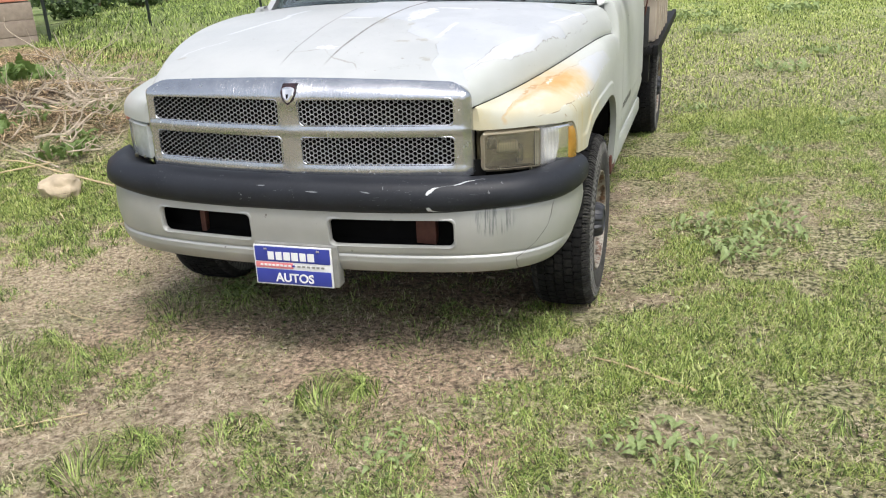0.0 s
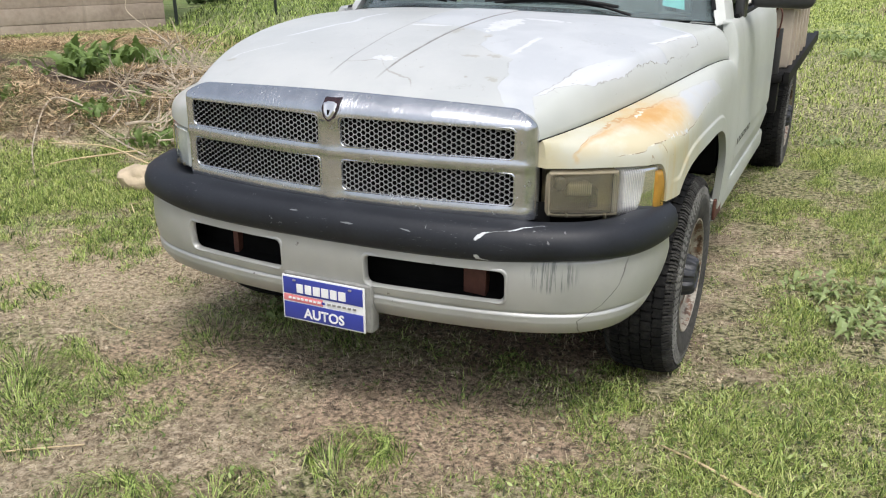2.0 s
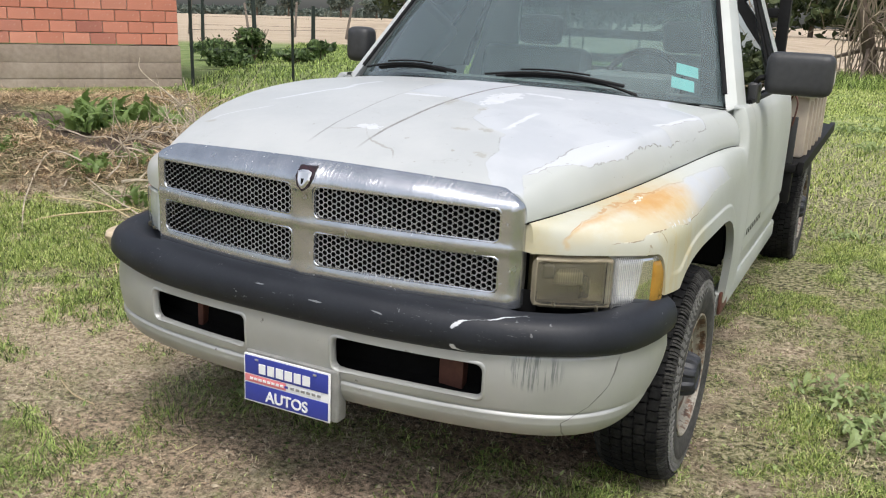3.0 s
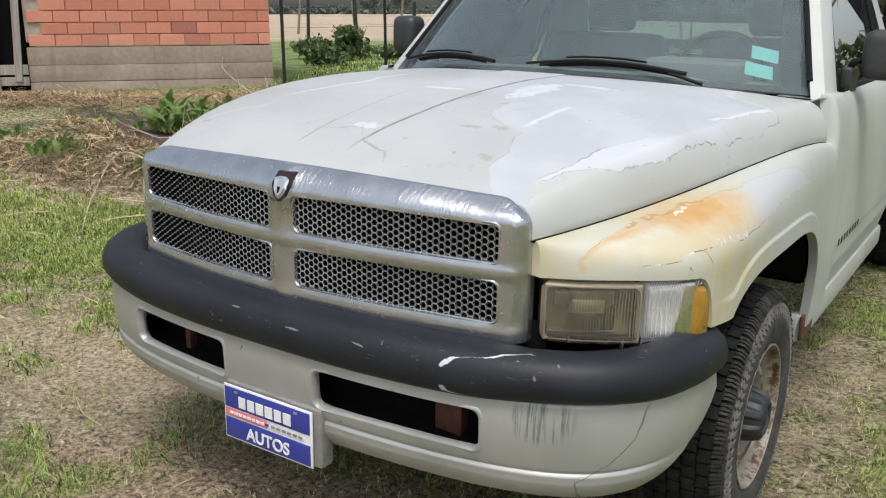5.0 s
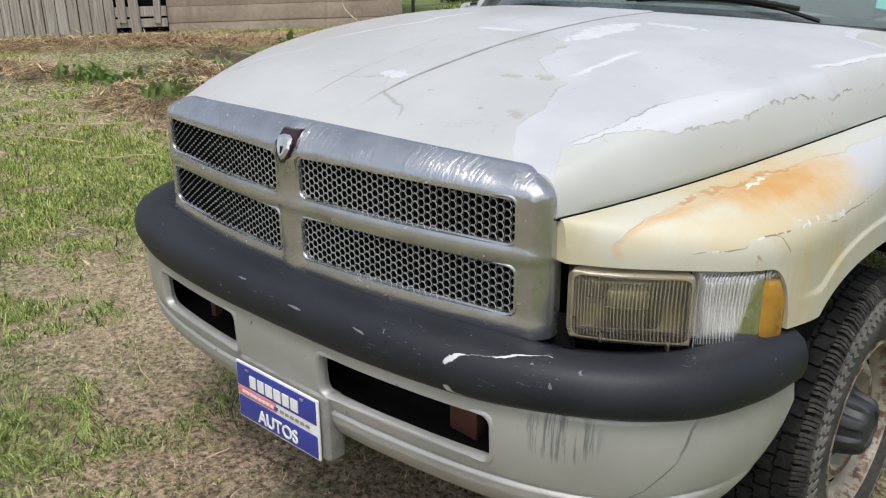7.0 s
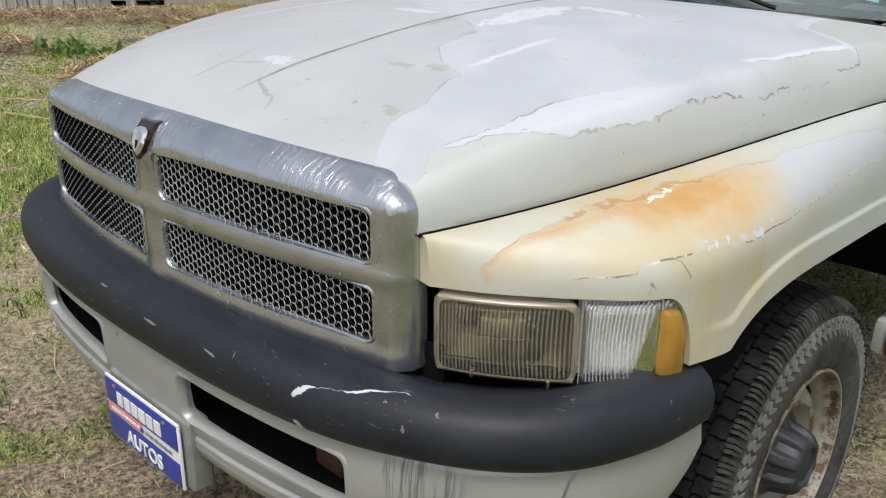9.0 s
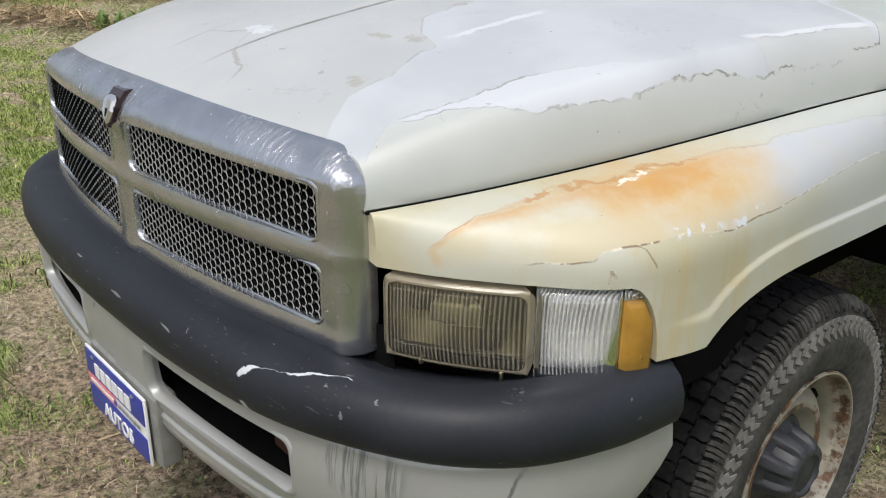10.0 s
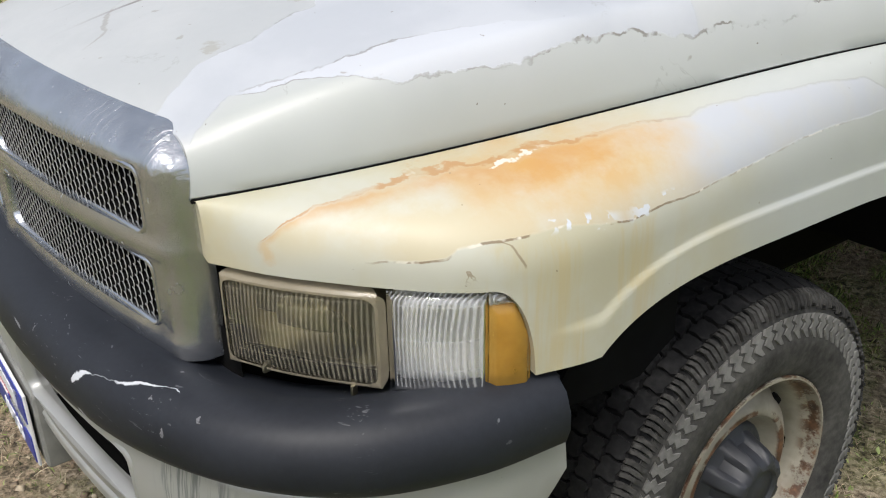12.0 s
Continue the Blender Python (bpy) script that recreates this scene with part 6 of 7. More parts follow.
# brighter copy of the green grass, with sunlight put into its colour
LAWN = leaf_material("sunlit_yellow_green_grass", (0.07, 0.11, 0.02), (0.46, 0.56, 0.14), (0.88, 0.90, 0.42), 0.6, 0.45)
CLOVER = leaf_material("small_green_leaves", (0.035, 0.06, 0.014), (0.23, 0.33, 0.085), (0.54, 0.63, 0.26), 0.5)
WOODS = leaf_material("far_woodland_leaves", (0.03, 0.045, 0.018), (0.06, 0.085, 0.03), (0.10, 0.125, 0.05), 0.7)


class Chart:
    """A function of the plan, sampled once on a grid and read between its nodes."""

    def __init__(self, fn, x0, x1, y0, y1, step):
        self.x0, self.y0, self.step = x0, y0, step
        xs, ys = np.arange(x0, x1 + step, step), np.arange(y0, y1 + step, step)
        self.v = np.array([[fn(x, y) for y in ys] for x in xs])

    def __call__(self, x, y):
        u, w = (x - self.x0) / self.step, (y - self.y0) / self.step
        i, j = np.clip(u.astype(int), 0, self.v.shape[0] - 2), np.clip(w.astype(int), 0, self.v.shape[1] - 2)
        u, w = np.clip(u - i, 0, 1), np.clip(w - j, 0, 1)
        v = self.v
        return (v[i, j] * (1 - u) + v[i + 1, j] * u) * (1 - w) + (v[i, j + 1] * (1 - u) + v[i + 1, j + 1] * u) * w


def lushness(x, y):
    """How green the yard is at a place, 0 to 1."""
    f = 0.5 + 0.75 * noise.noise((x * 1.1, y * 1.1, 7.0)) + 0.8 * noise.noise((x * 3.7, y * 3.7, 2.0)) + 0.75 * noise.noise((x * 8.5, y * 8.5, 5.0)) + 0.5 * noise.noise((x * 17, y * 17, 3.0))
    f += 0.10 * ease((x + 1.0) / 2.2) + 0.2 * ease((y - 4.5) / 4)
    for cx, cy, r, k in ((-3.3, 3.65, 0.55, 0.45), (-2.95, 3.95, 0.35, 0.35), (-2.15, 3.1, 0.5, 0.3), (-1.15, 3.1, 0.5, 0.3), (-0.7, 2.55, 0.3, 0.3), (-2.1, 2.36, 0.3, 0.5), (-0.1, 2.7, 0.3, 0.4), (-1.3, 4.2, 0.8, 0.5), (0.35, 5.2, 0.5, 0.3),
                         (-1.6, 3.62, 0.35, -0.45), (-0.95, 3.55, 0.3, -0.4), (-0.4, 3.35, 0.35, -0.35), (-2.45, 2.8, 0.3, -0.4), (-0.85, 2.75, 0.25, -0.35), (0.1, 3.5, 0.5, -0.3)):
        f -= k * math.exp(-((x - cx) ** 2 + (y - cy) ** 2) / (r * r))
    d = ((x - SOIL[0]) / 2.0) ** 2 + ((y - SOIL[1]) / 1.2) ** 2
    f -= 0.9 * math.exp(-d)
    f += 0.45 * math.exp(-(((x + 4.7) / 1.3) ** 2 + ((y - 4.5) / 0.8) ** 2)) + 0.5 * math.exp(-(((x + 7.5) / 1.1) ** 2 + ((y - 5.6) / 0.6) ** 2)) + 0.3 * math.exp(-(((x + 3.4) / 0.5) ** 2 + ((y - 2.9) / 0.5) ** 2))
    for cx, cy, rx, ry, a in HAY:
        f -= 0.6 * math.exp(-(((x - cx) / rx) ** 2 + ((y - cy) / ry) ** 2))
    return f


NEAR = [Chart(f, -14.0, 3.0, 1.0, 12.0, 0.05) for f in (lie, lushness, mound)]
WIDE = [Chart(f, -27.0, 15.0, 1.0, 32.0, 0.3) for f in (lie, lushness, mound)]


def sow(n, x0, x1, y0, y1, seed, share):
    """Places strewn over a rectangle; share(x, y, lush, heap) is the part that is kept."""
    q = np.random.default_rng(seed)
    x, y = q.uniform(x0, x1, n), q.uniform(y0, y1, n)
    near = (x > -14) & (x < 3) & (y < 12)
    z, lush, heap = (np.where(near, a(x, y), b(x, y)) for a, b in zip(NEAR, WIDE))
    ok = q.random(n) < share(x, y, lush, heap)
    return np.stack([x, y, z - 0.004], 1)[ok]


def growth(p, lo=0.45, hi=1.25):
    """Blades stand taller where the yard is greener, so that the turf lies in tussocks."""
    l = NEAR[1](p[:, 0], p[:, 1])
    return lo + (hi - lo) * np.clip((l - 0.25) / 0.8, 0, 1)


g = np.random.default_rng(5)
p = sow(330000, -5.2, 1.6, 1.6, 7.5, 1, lambda x, y, l, m: np.clip((l - 0.34) * 2.3, 0.14, 1))
blades("lawn_grass", p, g.uniform(0.018, 0.058, len(p)) * growth(p), g.uniform(0.0022, 0.0046, len(p)), 1.5, GRASS, "short trampled green grass in patches", "grass", 11)
p = sow(150000, -0.9, 1.8, 1.6, 8.0, 41, lambda x, y, l, m: np.clip((l - 0.2) * 1.5, 0.03, 1) * np.clip((x + 0.9) / 0.5, 0, 1))
blades("bright_lawn", p, g.uniform(0.02, 0.055, len(p)) * growth(p), g.uniform(0.0024, 0.0048, len(p)), 1.4, LAWN, "bright short grass beside the truck", "grass", 42)
p = sow(190000, -5.0, 1.6, 1.6, 6.8, 2, lambda x, y, l, m: (0.95 - 0.45 * np.clip(l, 0, 1)) * np.clip((l + 0.05) * 2.2, 0.12, 1))
blades("dry_grass", p, g.uniform(0.014, 0.045, len(p)), g.uniform(0.0014, 0.0030, len(p)), 1.8, STRAW, "dry straw-coloured grass lying on bare soil", "grass", 12)
p = sow(170000, -3.4, 7.5, 7.5, 27, 3, lambda x, y, l, m: (x < 0.2 * y + 2.6) * (x > 0.8 - 0.155 * y) * np.clip(l * 1.3 - 0.25, 0.08, 1))
blades("lawn_beyond", p, g.uniform(0.02, 0.07, len(p)), 0.004 + 0.0009 * p[:, 1] * g.uniform(0.6, 1.2, len(p)), 0.9, LAWN, "green weedy grass beside the truck", "grass", 13)
p = sow(100000, -26, -5, 9.5, 30, 6, lambda x, y, l, m: (((x + 11.9) * 0.754 - (y - 8.83) * 0.657 < 0.1) | ((x + 11.9) * 0.657 + (y - 8.83) * 0.754 > 3.4)) * (x > -9.8 - 0.6 * (y - 11.4)) * np.clip(l + 0.1, 0.2, 1))
blades("field_grass", p, g.uniform(0.05, 0.13, len(p)), g.uniform(0.008, 0.02, len(p)), 1.0, GRASS, "taller green grass behind the barn", "grass", 14)


def scraps(name, pos, size, material, label, category, seed, lift=0.02, tilt=0.9, slim=(0.25, 0.6)):
    """Small separate leaves lying about at all angles close to the ground."""
    g = np.random.default_rng(seed)
    n = len(pos)
    a = g.uniform(0, 2 * np.pi, n)
    u = np.stack([np.cos(a), np.sin(a), g.normal(0, tilt * 0.5, n)], 1)
    v = np.stack([-np.sin(a), np.cos(a), g.normal(0, tilt * 0.5, n)], 1)
    s = size * g.uniform(0.5, 1.4, n)[:, None]
    w = s * g.uniform(*slim, n)[:, None]
    c = pos + np.stack([0 * a, 0 * a, g.uniform(0.004, lift, n)], 1)
    verts = np.stack([c - u * s, c + v * w, c + u * s, c - v * w], 1).reshape(-1, 3)
    k = (np.arange(n) * 4)[:, None]
    return soup(name, verts, np.concatenate([k + [0, 1, 2], k + [0, 2, 3]], 1).reshape(-1, 3), material, label, category)


p = sow(80000, -5.5, 2.4, 1.3, 9.0, 31, lambda x, y, l, m: np.clip((l - 0.25) * 1.8, 0.06, 1))
scraps("ground_leaves", p, 0.009, CLOVER, "small broad green leaves among the grass", "ground plants", 32, 0.035)
p = sow(100000, -5.0, 1.6, 1.6, 6.8, 33, lambda x, y, l, m: (0.9 - 0.4 * l) * np.clip((l + 0.1) * 2.2, 0.2, 1))
scraps("leaf_litter", p, 0.0062, LITTER, "dry leaf scraps and bits of straw on soil", "litter", 34, 0.010, 0.5, (0.12, 0.45))
p = sow(70000, -5.0, 1.6, 1.6, 6.8, 35, lambda x, y, l, m: (0.9 - 0.35 * np.clip(l, 0, 1)) * np.clip((l + 0.1) * 2.2, 0.25, 1))
scraps("straw_strands", p, 0.022, STRAW, "bleached straw strands strewn over the yard", "straw", 36, 0.020, 0.4, (0.025, 0.05))


def clods(name, pos, size, material, label, category, seed):
    """Crumbs of dry earth: squashed, uneven eight-faced lumps half sunk in the ground."""
    g = np.random.default_rng(seed)
    n = len(pos)
    base = np.array([(1, 0, 0), (0, 1, 0), (-1, 0, 0), (0, -1, 0), (0, 0, 0.8), (0, 0, -0.6)], float)
    a = g.uniform(0, 6.283, n)
    c, sn = np.cos(a), np.sin(a)
    v = base[None] * g.uniform(0.6, 1.4, (n, 6, 1)) * (size * g.uniform(0.35, 1.0, n) ** 2)[:, None, None] * np.array([1.2, 0.9, 0.7])
    v = np.stack([v[..., 0] * c[:, None] - v[..., 1] * sn[:, None], v[..., 0] * sn[:, None] + v[..., 1] * c[:, None], v[..., 2]], -1) + pos[:, None, :]
    t = np.array([(0, 1, 4), (1, 2, 4), (2, 3, 4), (3, 0, 4), (1, 0, 5), (2, 1, 5), (3, 2, 5), (0, 3, 5)])
    return soup(name, v.reshape(-1, 3), ((np.arange(n) * 6)[:, None, None] + t).reshape(-1, 3), material, label, category)


CLOD = leaf_material("dry_earth_crumbs", (0.22, 0.165, 0.11), (0.36, 0.285, 0.20), (0.55, 0.46, 0.33), 0.95, 0.0)
p = sow(40000, -5.0, 1.6, 1.6, 6.5, 37, lambda x, y, l, m: np.clip(0.35 - l * 0.9, 0.02, 0.35))
clods("earth_crumbs", p + np.array([0, 0, 0.004]), 0.015, CLOD, "pale crumbs of dry earth on bare patches", "soil", 38)

# tall tufts, hay, weeds and sticks
def tuft(x, y, n, h, r, seed, label="tuft of bright green grass on dry soil"):
    g = np.random.default_rng(seed)
    a, d = g.uniform(0, 6.283, n), r * np.sqrt(g.uniform(0, 1, n))
    pos = np.stack([x + d * np.cos(a), y + d * np.sin(a), [lie(x + p * math.cos(q), y + p * math.sin(q)) - 0.004 for p, q in zip(d, a)]], 1)
    ob = blades("grass_tuft", pos, g.uniform(0.4, 0.95, n) * h, g.uniform(0.002, 0.0042, n), 1.15, GRASS, label, "grass tuft", seed)
    tagged(ob, group="grass tufts")


for k, (x, y, n, h, r) in enumerate(((-1.27, 2.80, 420, 0.13, 0.16), (-1.81, 2.24, 420, 0.13, 0.20), (-2.55, 2.80, 620, 0.11, 0.26), (-2.75, 2.95, 300, 0.11, 0.18), (-0.95, 2.55, 420, 0.07, 0.22),
                                     (-0.55, 2.45, 350, 0.07, 0.18), (-1.5, 2.5, 260, 0.07, 0.14), (0.05, 2.55, 320, 0.08, 0.18), (0.3, 2.9, 350, 0.08, 0.2), (-2.2, 3.5, 500, 0.08, 0.3),
                                     (-0.2, 3.6, 450, 0.07, 0.28), (-3.2, 4.9, 500, 0.12, 0.35), (-4.0, 4.2, 500, 0.1, 0.4), (-1.0, 3.4, 450, 0.06, 0.35))):
    tuft(x, y, n, h, r, 40 + k)

def off_barn(x, y):
    """Distance out from the barn wall, and along it."""
    return (x + 11.9) * 0.754 - (y - 8.83) * 0.657, (x + 11.9) * 0.657 + (y - 8.83) * 0.754


def strewn(x, y):
    """How thickly old hay lies: a mat along the barn, thin over the dug soil."""
    v, u = off_barn(x, y)
    return np.clip((v - 0.95) * 2.5, 0, 1) * np.clip((3.0 - v + 0.35 * np.sin(2.1 * u) + 0.2 * np.sin(5.3 * u + 1)) * 2.5, 0, 1) * np.clip((3.6 - u) * 2, 0, 1)


p = sow(230000, -14, -3.4, 3.5, 10.5, 21, lambda x, y, l, m: np.clip(0.8 * strewn(x, y) + np.clip((m - 0.03) / 0.06, 0, 1), 0.012, 1))
scraps("hay_litter", p, 0.07, HAYSTRAW, "loose heaps of old tan hay", "hay", 22, 0.08, 0.6, (0.03, 0.06))
p = sow(200000, -13, -3.2, 3.0, 11.5, 23, lambda x, y, l, m: (m < 0.05) * (1 - 0.9 * strewn(x, y)) * ((off_barn(x, y)[0] > 0.25) | (off_barn(x, y)[1] > 3.3)) * np.clip((l - 0.3) * 2.2, 0.03, 1))
blades("side_grass", p, g.uniform(0.025, 0.07, len(p)), g.uniform(0.004, 0.008, len(p)), 1.1, GRASS, "green grass beside the hay", "grass", 24)


p = sow(190000, -10.5, -3.3, 3.0, 7.2, 25, lambda x, y, l, m: (m < 0.05) * (1 - 0.9 * strewn(x, y)) * np.clip((l - 0.12) * 1.9, 0.03, 1) * np.clip((-x - 3.3) / 0.8, 0, 1))
blades("side_lawn", p, g.uniform(0.02, 0.065, len(p)) * growth(p), g.uniform(0.0035, 0.007, len(p)), 1.2, LAWN, "bright tufted grass in front of the hay", "grass", 26)


def leaf_mesh(length, width, lobes, droop, material):
    """A long jagged leaf, bent along its rib."""
    bm = bmesh.new()
    n = lobes * 2
    rows = []
    for i in range(n + 1):
        t = i / n
        w = width * math.sin(math.pi * (0.08 + 0.92 * t) ** 0.8) * (1.0 if i % 2 else 0.55) + 0.002
        z = droop * (0.9 * math.sin(2.2 * t) - 0.75 * t * t)
        rows.append([bm.verts.new((length * t - 0.15 * w, -w, z + 0.25 * w)), bm.verts.new((length * t, 0, z)), bm.verts.new((length * t - 0.15 * w, w, z + 0.25 * w))])
    for r0, r1 in zip(rows, rows[1:]):
        for k in (0, 1):
            bm.faces.new((r0[k], r0[k + 1], r1[k + 1], r1[k]))
    me = bpy.data.meshes.new("leaf")
    bm.to_mesh(me)
    bm.free()
    me.materials.append(material)
    return me


LEAVES = [[leaf_mesh(0.20, 0.036, 5, 0.10, m), leaf_mesh(0.15, 0.042, 4, 0.06, m), leaf_mesh(0.25, 0.042, 6, 0.14, m)] for m in (WEED, RANK)]


def weed(x, y, n, size, seed):
    """A rosette of jagged leaves, low and pale in the open yard, tall and dark by the brush."""
    g = random.Random(seed)
    rank = x < -4.5
    label = "tall dark green jagged-leaved weed" if rank else "pale green jagged-leaved weed rosette"
    w = thing("weed", label, "weed", pose(x, y, lie(x, y), 0, 0, g.uniform(0, 360)), "weeds")
    for k in range(int(n * 3.4)):
        ob = new("leaf", LEAVES[rank][k % 3])
        ob.parent = w
        s = (0.48 if rank else 0.36) * size * g.uniform(0.6, 1.25)
        ob.matrix_basis = pose(g.uniform(-0.08, 0.08) * size * 2, g.uniform(-0.08, 0.08) * size * 2, 0.015 * size, g.uniform(-30, 30), g.uniform(-75, -5) if rank else g.uniform(-24, 6), k * 137.5 + g.uniform(-20, 20)) @ Matrix.Diagonal((s, s, s, 1))
    return w


for k, (x, y, n, s) in enumerate(((0.10, 4.50, 20, 0.95), (0.28, 4.82, 18, 1.0), (-0.05, 4.90, 16, 0.9), (0.32, 5.2, 12, 0.8), (-0.22, 2.72, 13, 0.75), (-0.05, 2.68, 9, 0.6), (-1.0, 2.5, 9, 0.6), (-2.15, 3.75, 14, 0.8),
                                  (-1.95, 3.95, 12, 0.7), (-2.8, 4.3, 12, 0.7), (0.59, 10.1, 14, 1.6), (1.08, 16.1, 16, 2.4), (-0.4, 15.4, 14, 2.0), (0.0, 13.3, 14, 2.0), (1.08, 11.1, 12, 1.5), (0.9, 7.4, 10, 0.9),
                                  (-0.2, 8.2, 10, 0.9), (0.35, 6.6, 9, 0.8), (1.6, 8.8, 10, 1.2), (-7.25, 7.75, 34, 2.8), (-7.0, 7.85, 26, 2.4), (-7.4, 7.65, 22, 2.2), (-6.2, 5.55, 18, 1.3), (-5.6, 5.9, 20, 1.3), (-4.9, 5.9, 18, 1.2), (-7.5, 5.9, 22, 1.6), (-7.1, 6.05, 20, 1.5), (-8.0, 5.7, 18, 1.5), (-6.7, 6.1, 18, 1.4), (-5.6, 6.35, 8, 1.2), (-5.25, 6.75, 8, 1.2), (-4.95, 6.2, 7, 1.0), (-5.9, 7.0, 8, 1.3))):
    weed(x, y, n, s, 60 + k)


def stalk(name, pts, r0, r1, material, label, category):
    line = smooth_line(pts, 6)
    n = len(line)
    return tagged(part(name, tube(line, [r0 + (r1 - r0) * i / (n - 1) for i in range(n)], 6), material), label, category)


def low(x, y, up=0.012):
    return (x, y, lie(x, y) + up)


DRYSTICK = plain("dry_yellow_stalk", (0.52, 0.41, 0.24), 0.7, 0, 0, 0.25, 40)
stalk("dry_stalk", [low(-0.43, 3.25), low(-0.30, 3.18, 0.02), low(-0.16, 3.10), low(-0.05, 3.03)], 0.003, 0.008, DRYSTICK, "dry yellow plant stalk lying on the grass", "stalk")
stalk("dry_stalk", [low(-5.35, 5.3, 0.05), low(-4.9, 5.4, 0.10), low(-4.4, 5.25, 0.10), low(-3.9, 5.15, 0.05)], 0.005, 0.008, DRYSTICK, "pale dry stalk lying by the hay", "stalk")
stalk("dry_stalk", [low(-5.0, 4.75), low(-5.05, 5.1, 0.03), low(-4.7, 5.5, 0.08)], 0.004, 0.007, DRYSTICK, "pale dry stalk lying by the hay", "stalk")
stalk("twig", [low(-2.03, 3.10), low(-2.0, 3.16, 0.03)], 0.003, 0.002, DRYSTICK, "short dry twig on bare soil", "twig")
stalk("twig", [low(-2.9, 3.35), low(-2.75, 3.28, 0.01), low(-2.6, 3.25)], 0.002, 0.003, DRYSTICK, "short dry twig on bare soil", "twig")
stalk("dry_stalk", [low(-2.45, 2.25), low(-2.3, 2.38, 0.01), low(-2.1, 2.5)], 0.004, 0.0025, DRYSTICK, "dry stalk lying on bare soil", "stalk")
bend = random.Random(12)
for x, y, l in ((-6.5, 4.78, 0.9), (-6.45, 5.25, 0.8), (-6.9, 5.15, 0.7), (-6.2, 4.55, 0.5), (-5.5, 4.7, 0.45)):
    a = bend.uniform(0.6, 1.0)
    pts = [low(x + l * t * math.cos(a) + bend.uniform(-0.06, 0.06), y + l * t * math.sin(a) + bend.uniform(-0.06, 0.06), 0.055) for t in (-0.5, -0.2, 0.15, 0.5)]
    stalk("dry_stalk", pts, 0.003, 0.0045, DRYSTICK, "bent dry stalk lying across the grass", "stalk")

# bleached brush pile
TWIGS = plain("bleached_brush_wood", (0.50, 0.42, 0.32), 0.8, 0, 0, 0.5, 30, 0.2)


def brush(x, y, n, reach_, seed, label):
    g = random.Random(seed)
    t = thing("brush_pile", label, "brush pile", pose(x, y, lie(x, y)))
    for k in range(n):
        a = g.uniform(0, 6.283)
        l = reach_ * g.uniform(0.4, 1.0)
        b = Vector((g.uniform(-0.5, 0.5), g.uniform(-0.5, 0.5), g.uniform(0.0, 0.18)))
        d = Vector((math.cos(a), math.sin(a), g.uniform(0.05, 0.75))).normalized()
        pts = [b + d * l * s + Vector((g.uniform(-0.05, 0.05), g.uniform(-0.05, 0.05), g.uniform(-0.04, 0.04) - 0.1 * s * s)) for s in (0, 0.25, 0.5, 0.75, 1)]
        r = g.uniform(0.004, 0.013)
        bm = tube(smooth_line(pts, 3), [r * (1 - 0.7 * i / 12) for i in range(13)], 5)
        for j in range(3):
            q = pts[1 + j] + Vector((0, 0, 0))
            e = (d + Vector((g.uniform(-0.8, 0.8), g.uniform(-0.8, 0.8), g.uniform(-0.2, 0.6)))).normalized()
            tube([q, q + e * l * 0.2, q + e * l * 0.36 + Vector((0, 0, 0.03))], [r * 0.55, r * 0.4, r * 0.2], 4, bm)
        part("branch", bm, TWIGS, t)
    return t


brush(-5.5, 6.6, 24, 0.75, 5, "heap of bleached dry branches beside the hay")
brush(-4.95, 6.05, 18, 0.55, 6, "low heap of dry twigs and stems")
brush(-6.75, 8.5, 15, 0.9, 7, "bleached branches standing out of a brush heap")
brush(-5.75, 7.4, 15, 0.8, 8, "tangle of pale twigs behind the truck's nose")
stalk("bare_branch", [low(-6.9, 8.6, 0.1), low(-7.1, 8.5, 0.3), low(-7.4, 8.35, 0.55), low(-7.42, 8.35, 0.7)], 0.012, 0.003, TWIGS, "bleached forked branch standing out of the brush", "branch")
stalk("bare_branch", [low(-6.85, 8.55, 0.1), low(-6.9, 8.5, 0.4), low(-6.95, 8.5, 0.55)], 0.010, 0.003, TWIGS, "bleached forked branch standing out of the brush", "branch")
stalk("bare_branch", [low(-4.95, 4.8, 0.02), low(-5.45, 5.25, 0.05), low(-5.65, 5.65, 0.06), low(-5.5, 5.9, 0.08)], 0.004, 0.008, TWIGS, "pale crooked stick on the grass", "branch")
stalk("bare_branch", [low(-5.35, 5.7, 0.08), low(-5.0, 5.6, 0.09), low(-4.62, 5.5, 0.05)], 0.004, 0.007, TWIGS, "pale straight stick on the grass", "branch")
# pale rock
bm = bmesh.new()
bmesh.ops.create_icosphere(bm, subdivisions=4, radius=1)
for v in bm.verts:
    n = noise.noise(v.co * 1.6) * 0.3 + noise.noise(v.co * 5) * 0.07
    v.co = Vector((v.co.x * 0.19, v.co.y * 0.14, v.co.z * 0.13)) * 0.75 * (1 + n)
ROCK = plain("pale_tan_limestone", (0.50, 0.41, 0.29), 0.9, 0, 0, 0.3, 14, 0.4)
tagged(part("rock", bm, ROCK, None, at=pose(-4.2, 5.0, lie(-4.2, 5.0) + 0.07, 0, 0, 20)), "pale tan limestone rock in the grass", "rock")


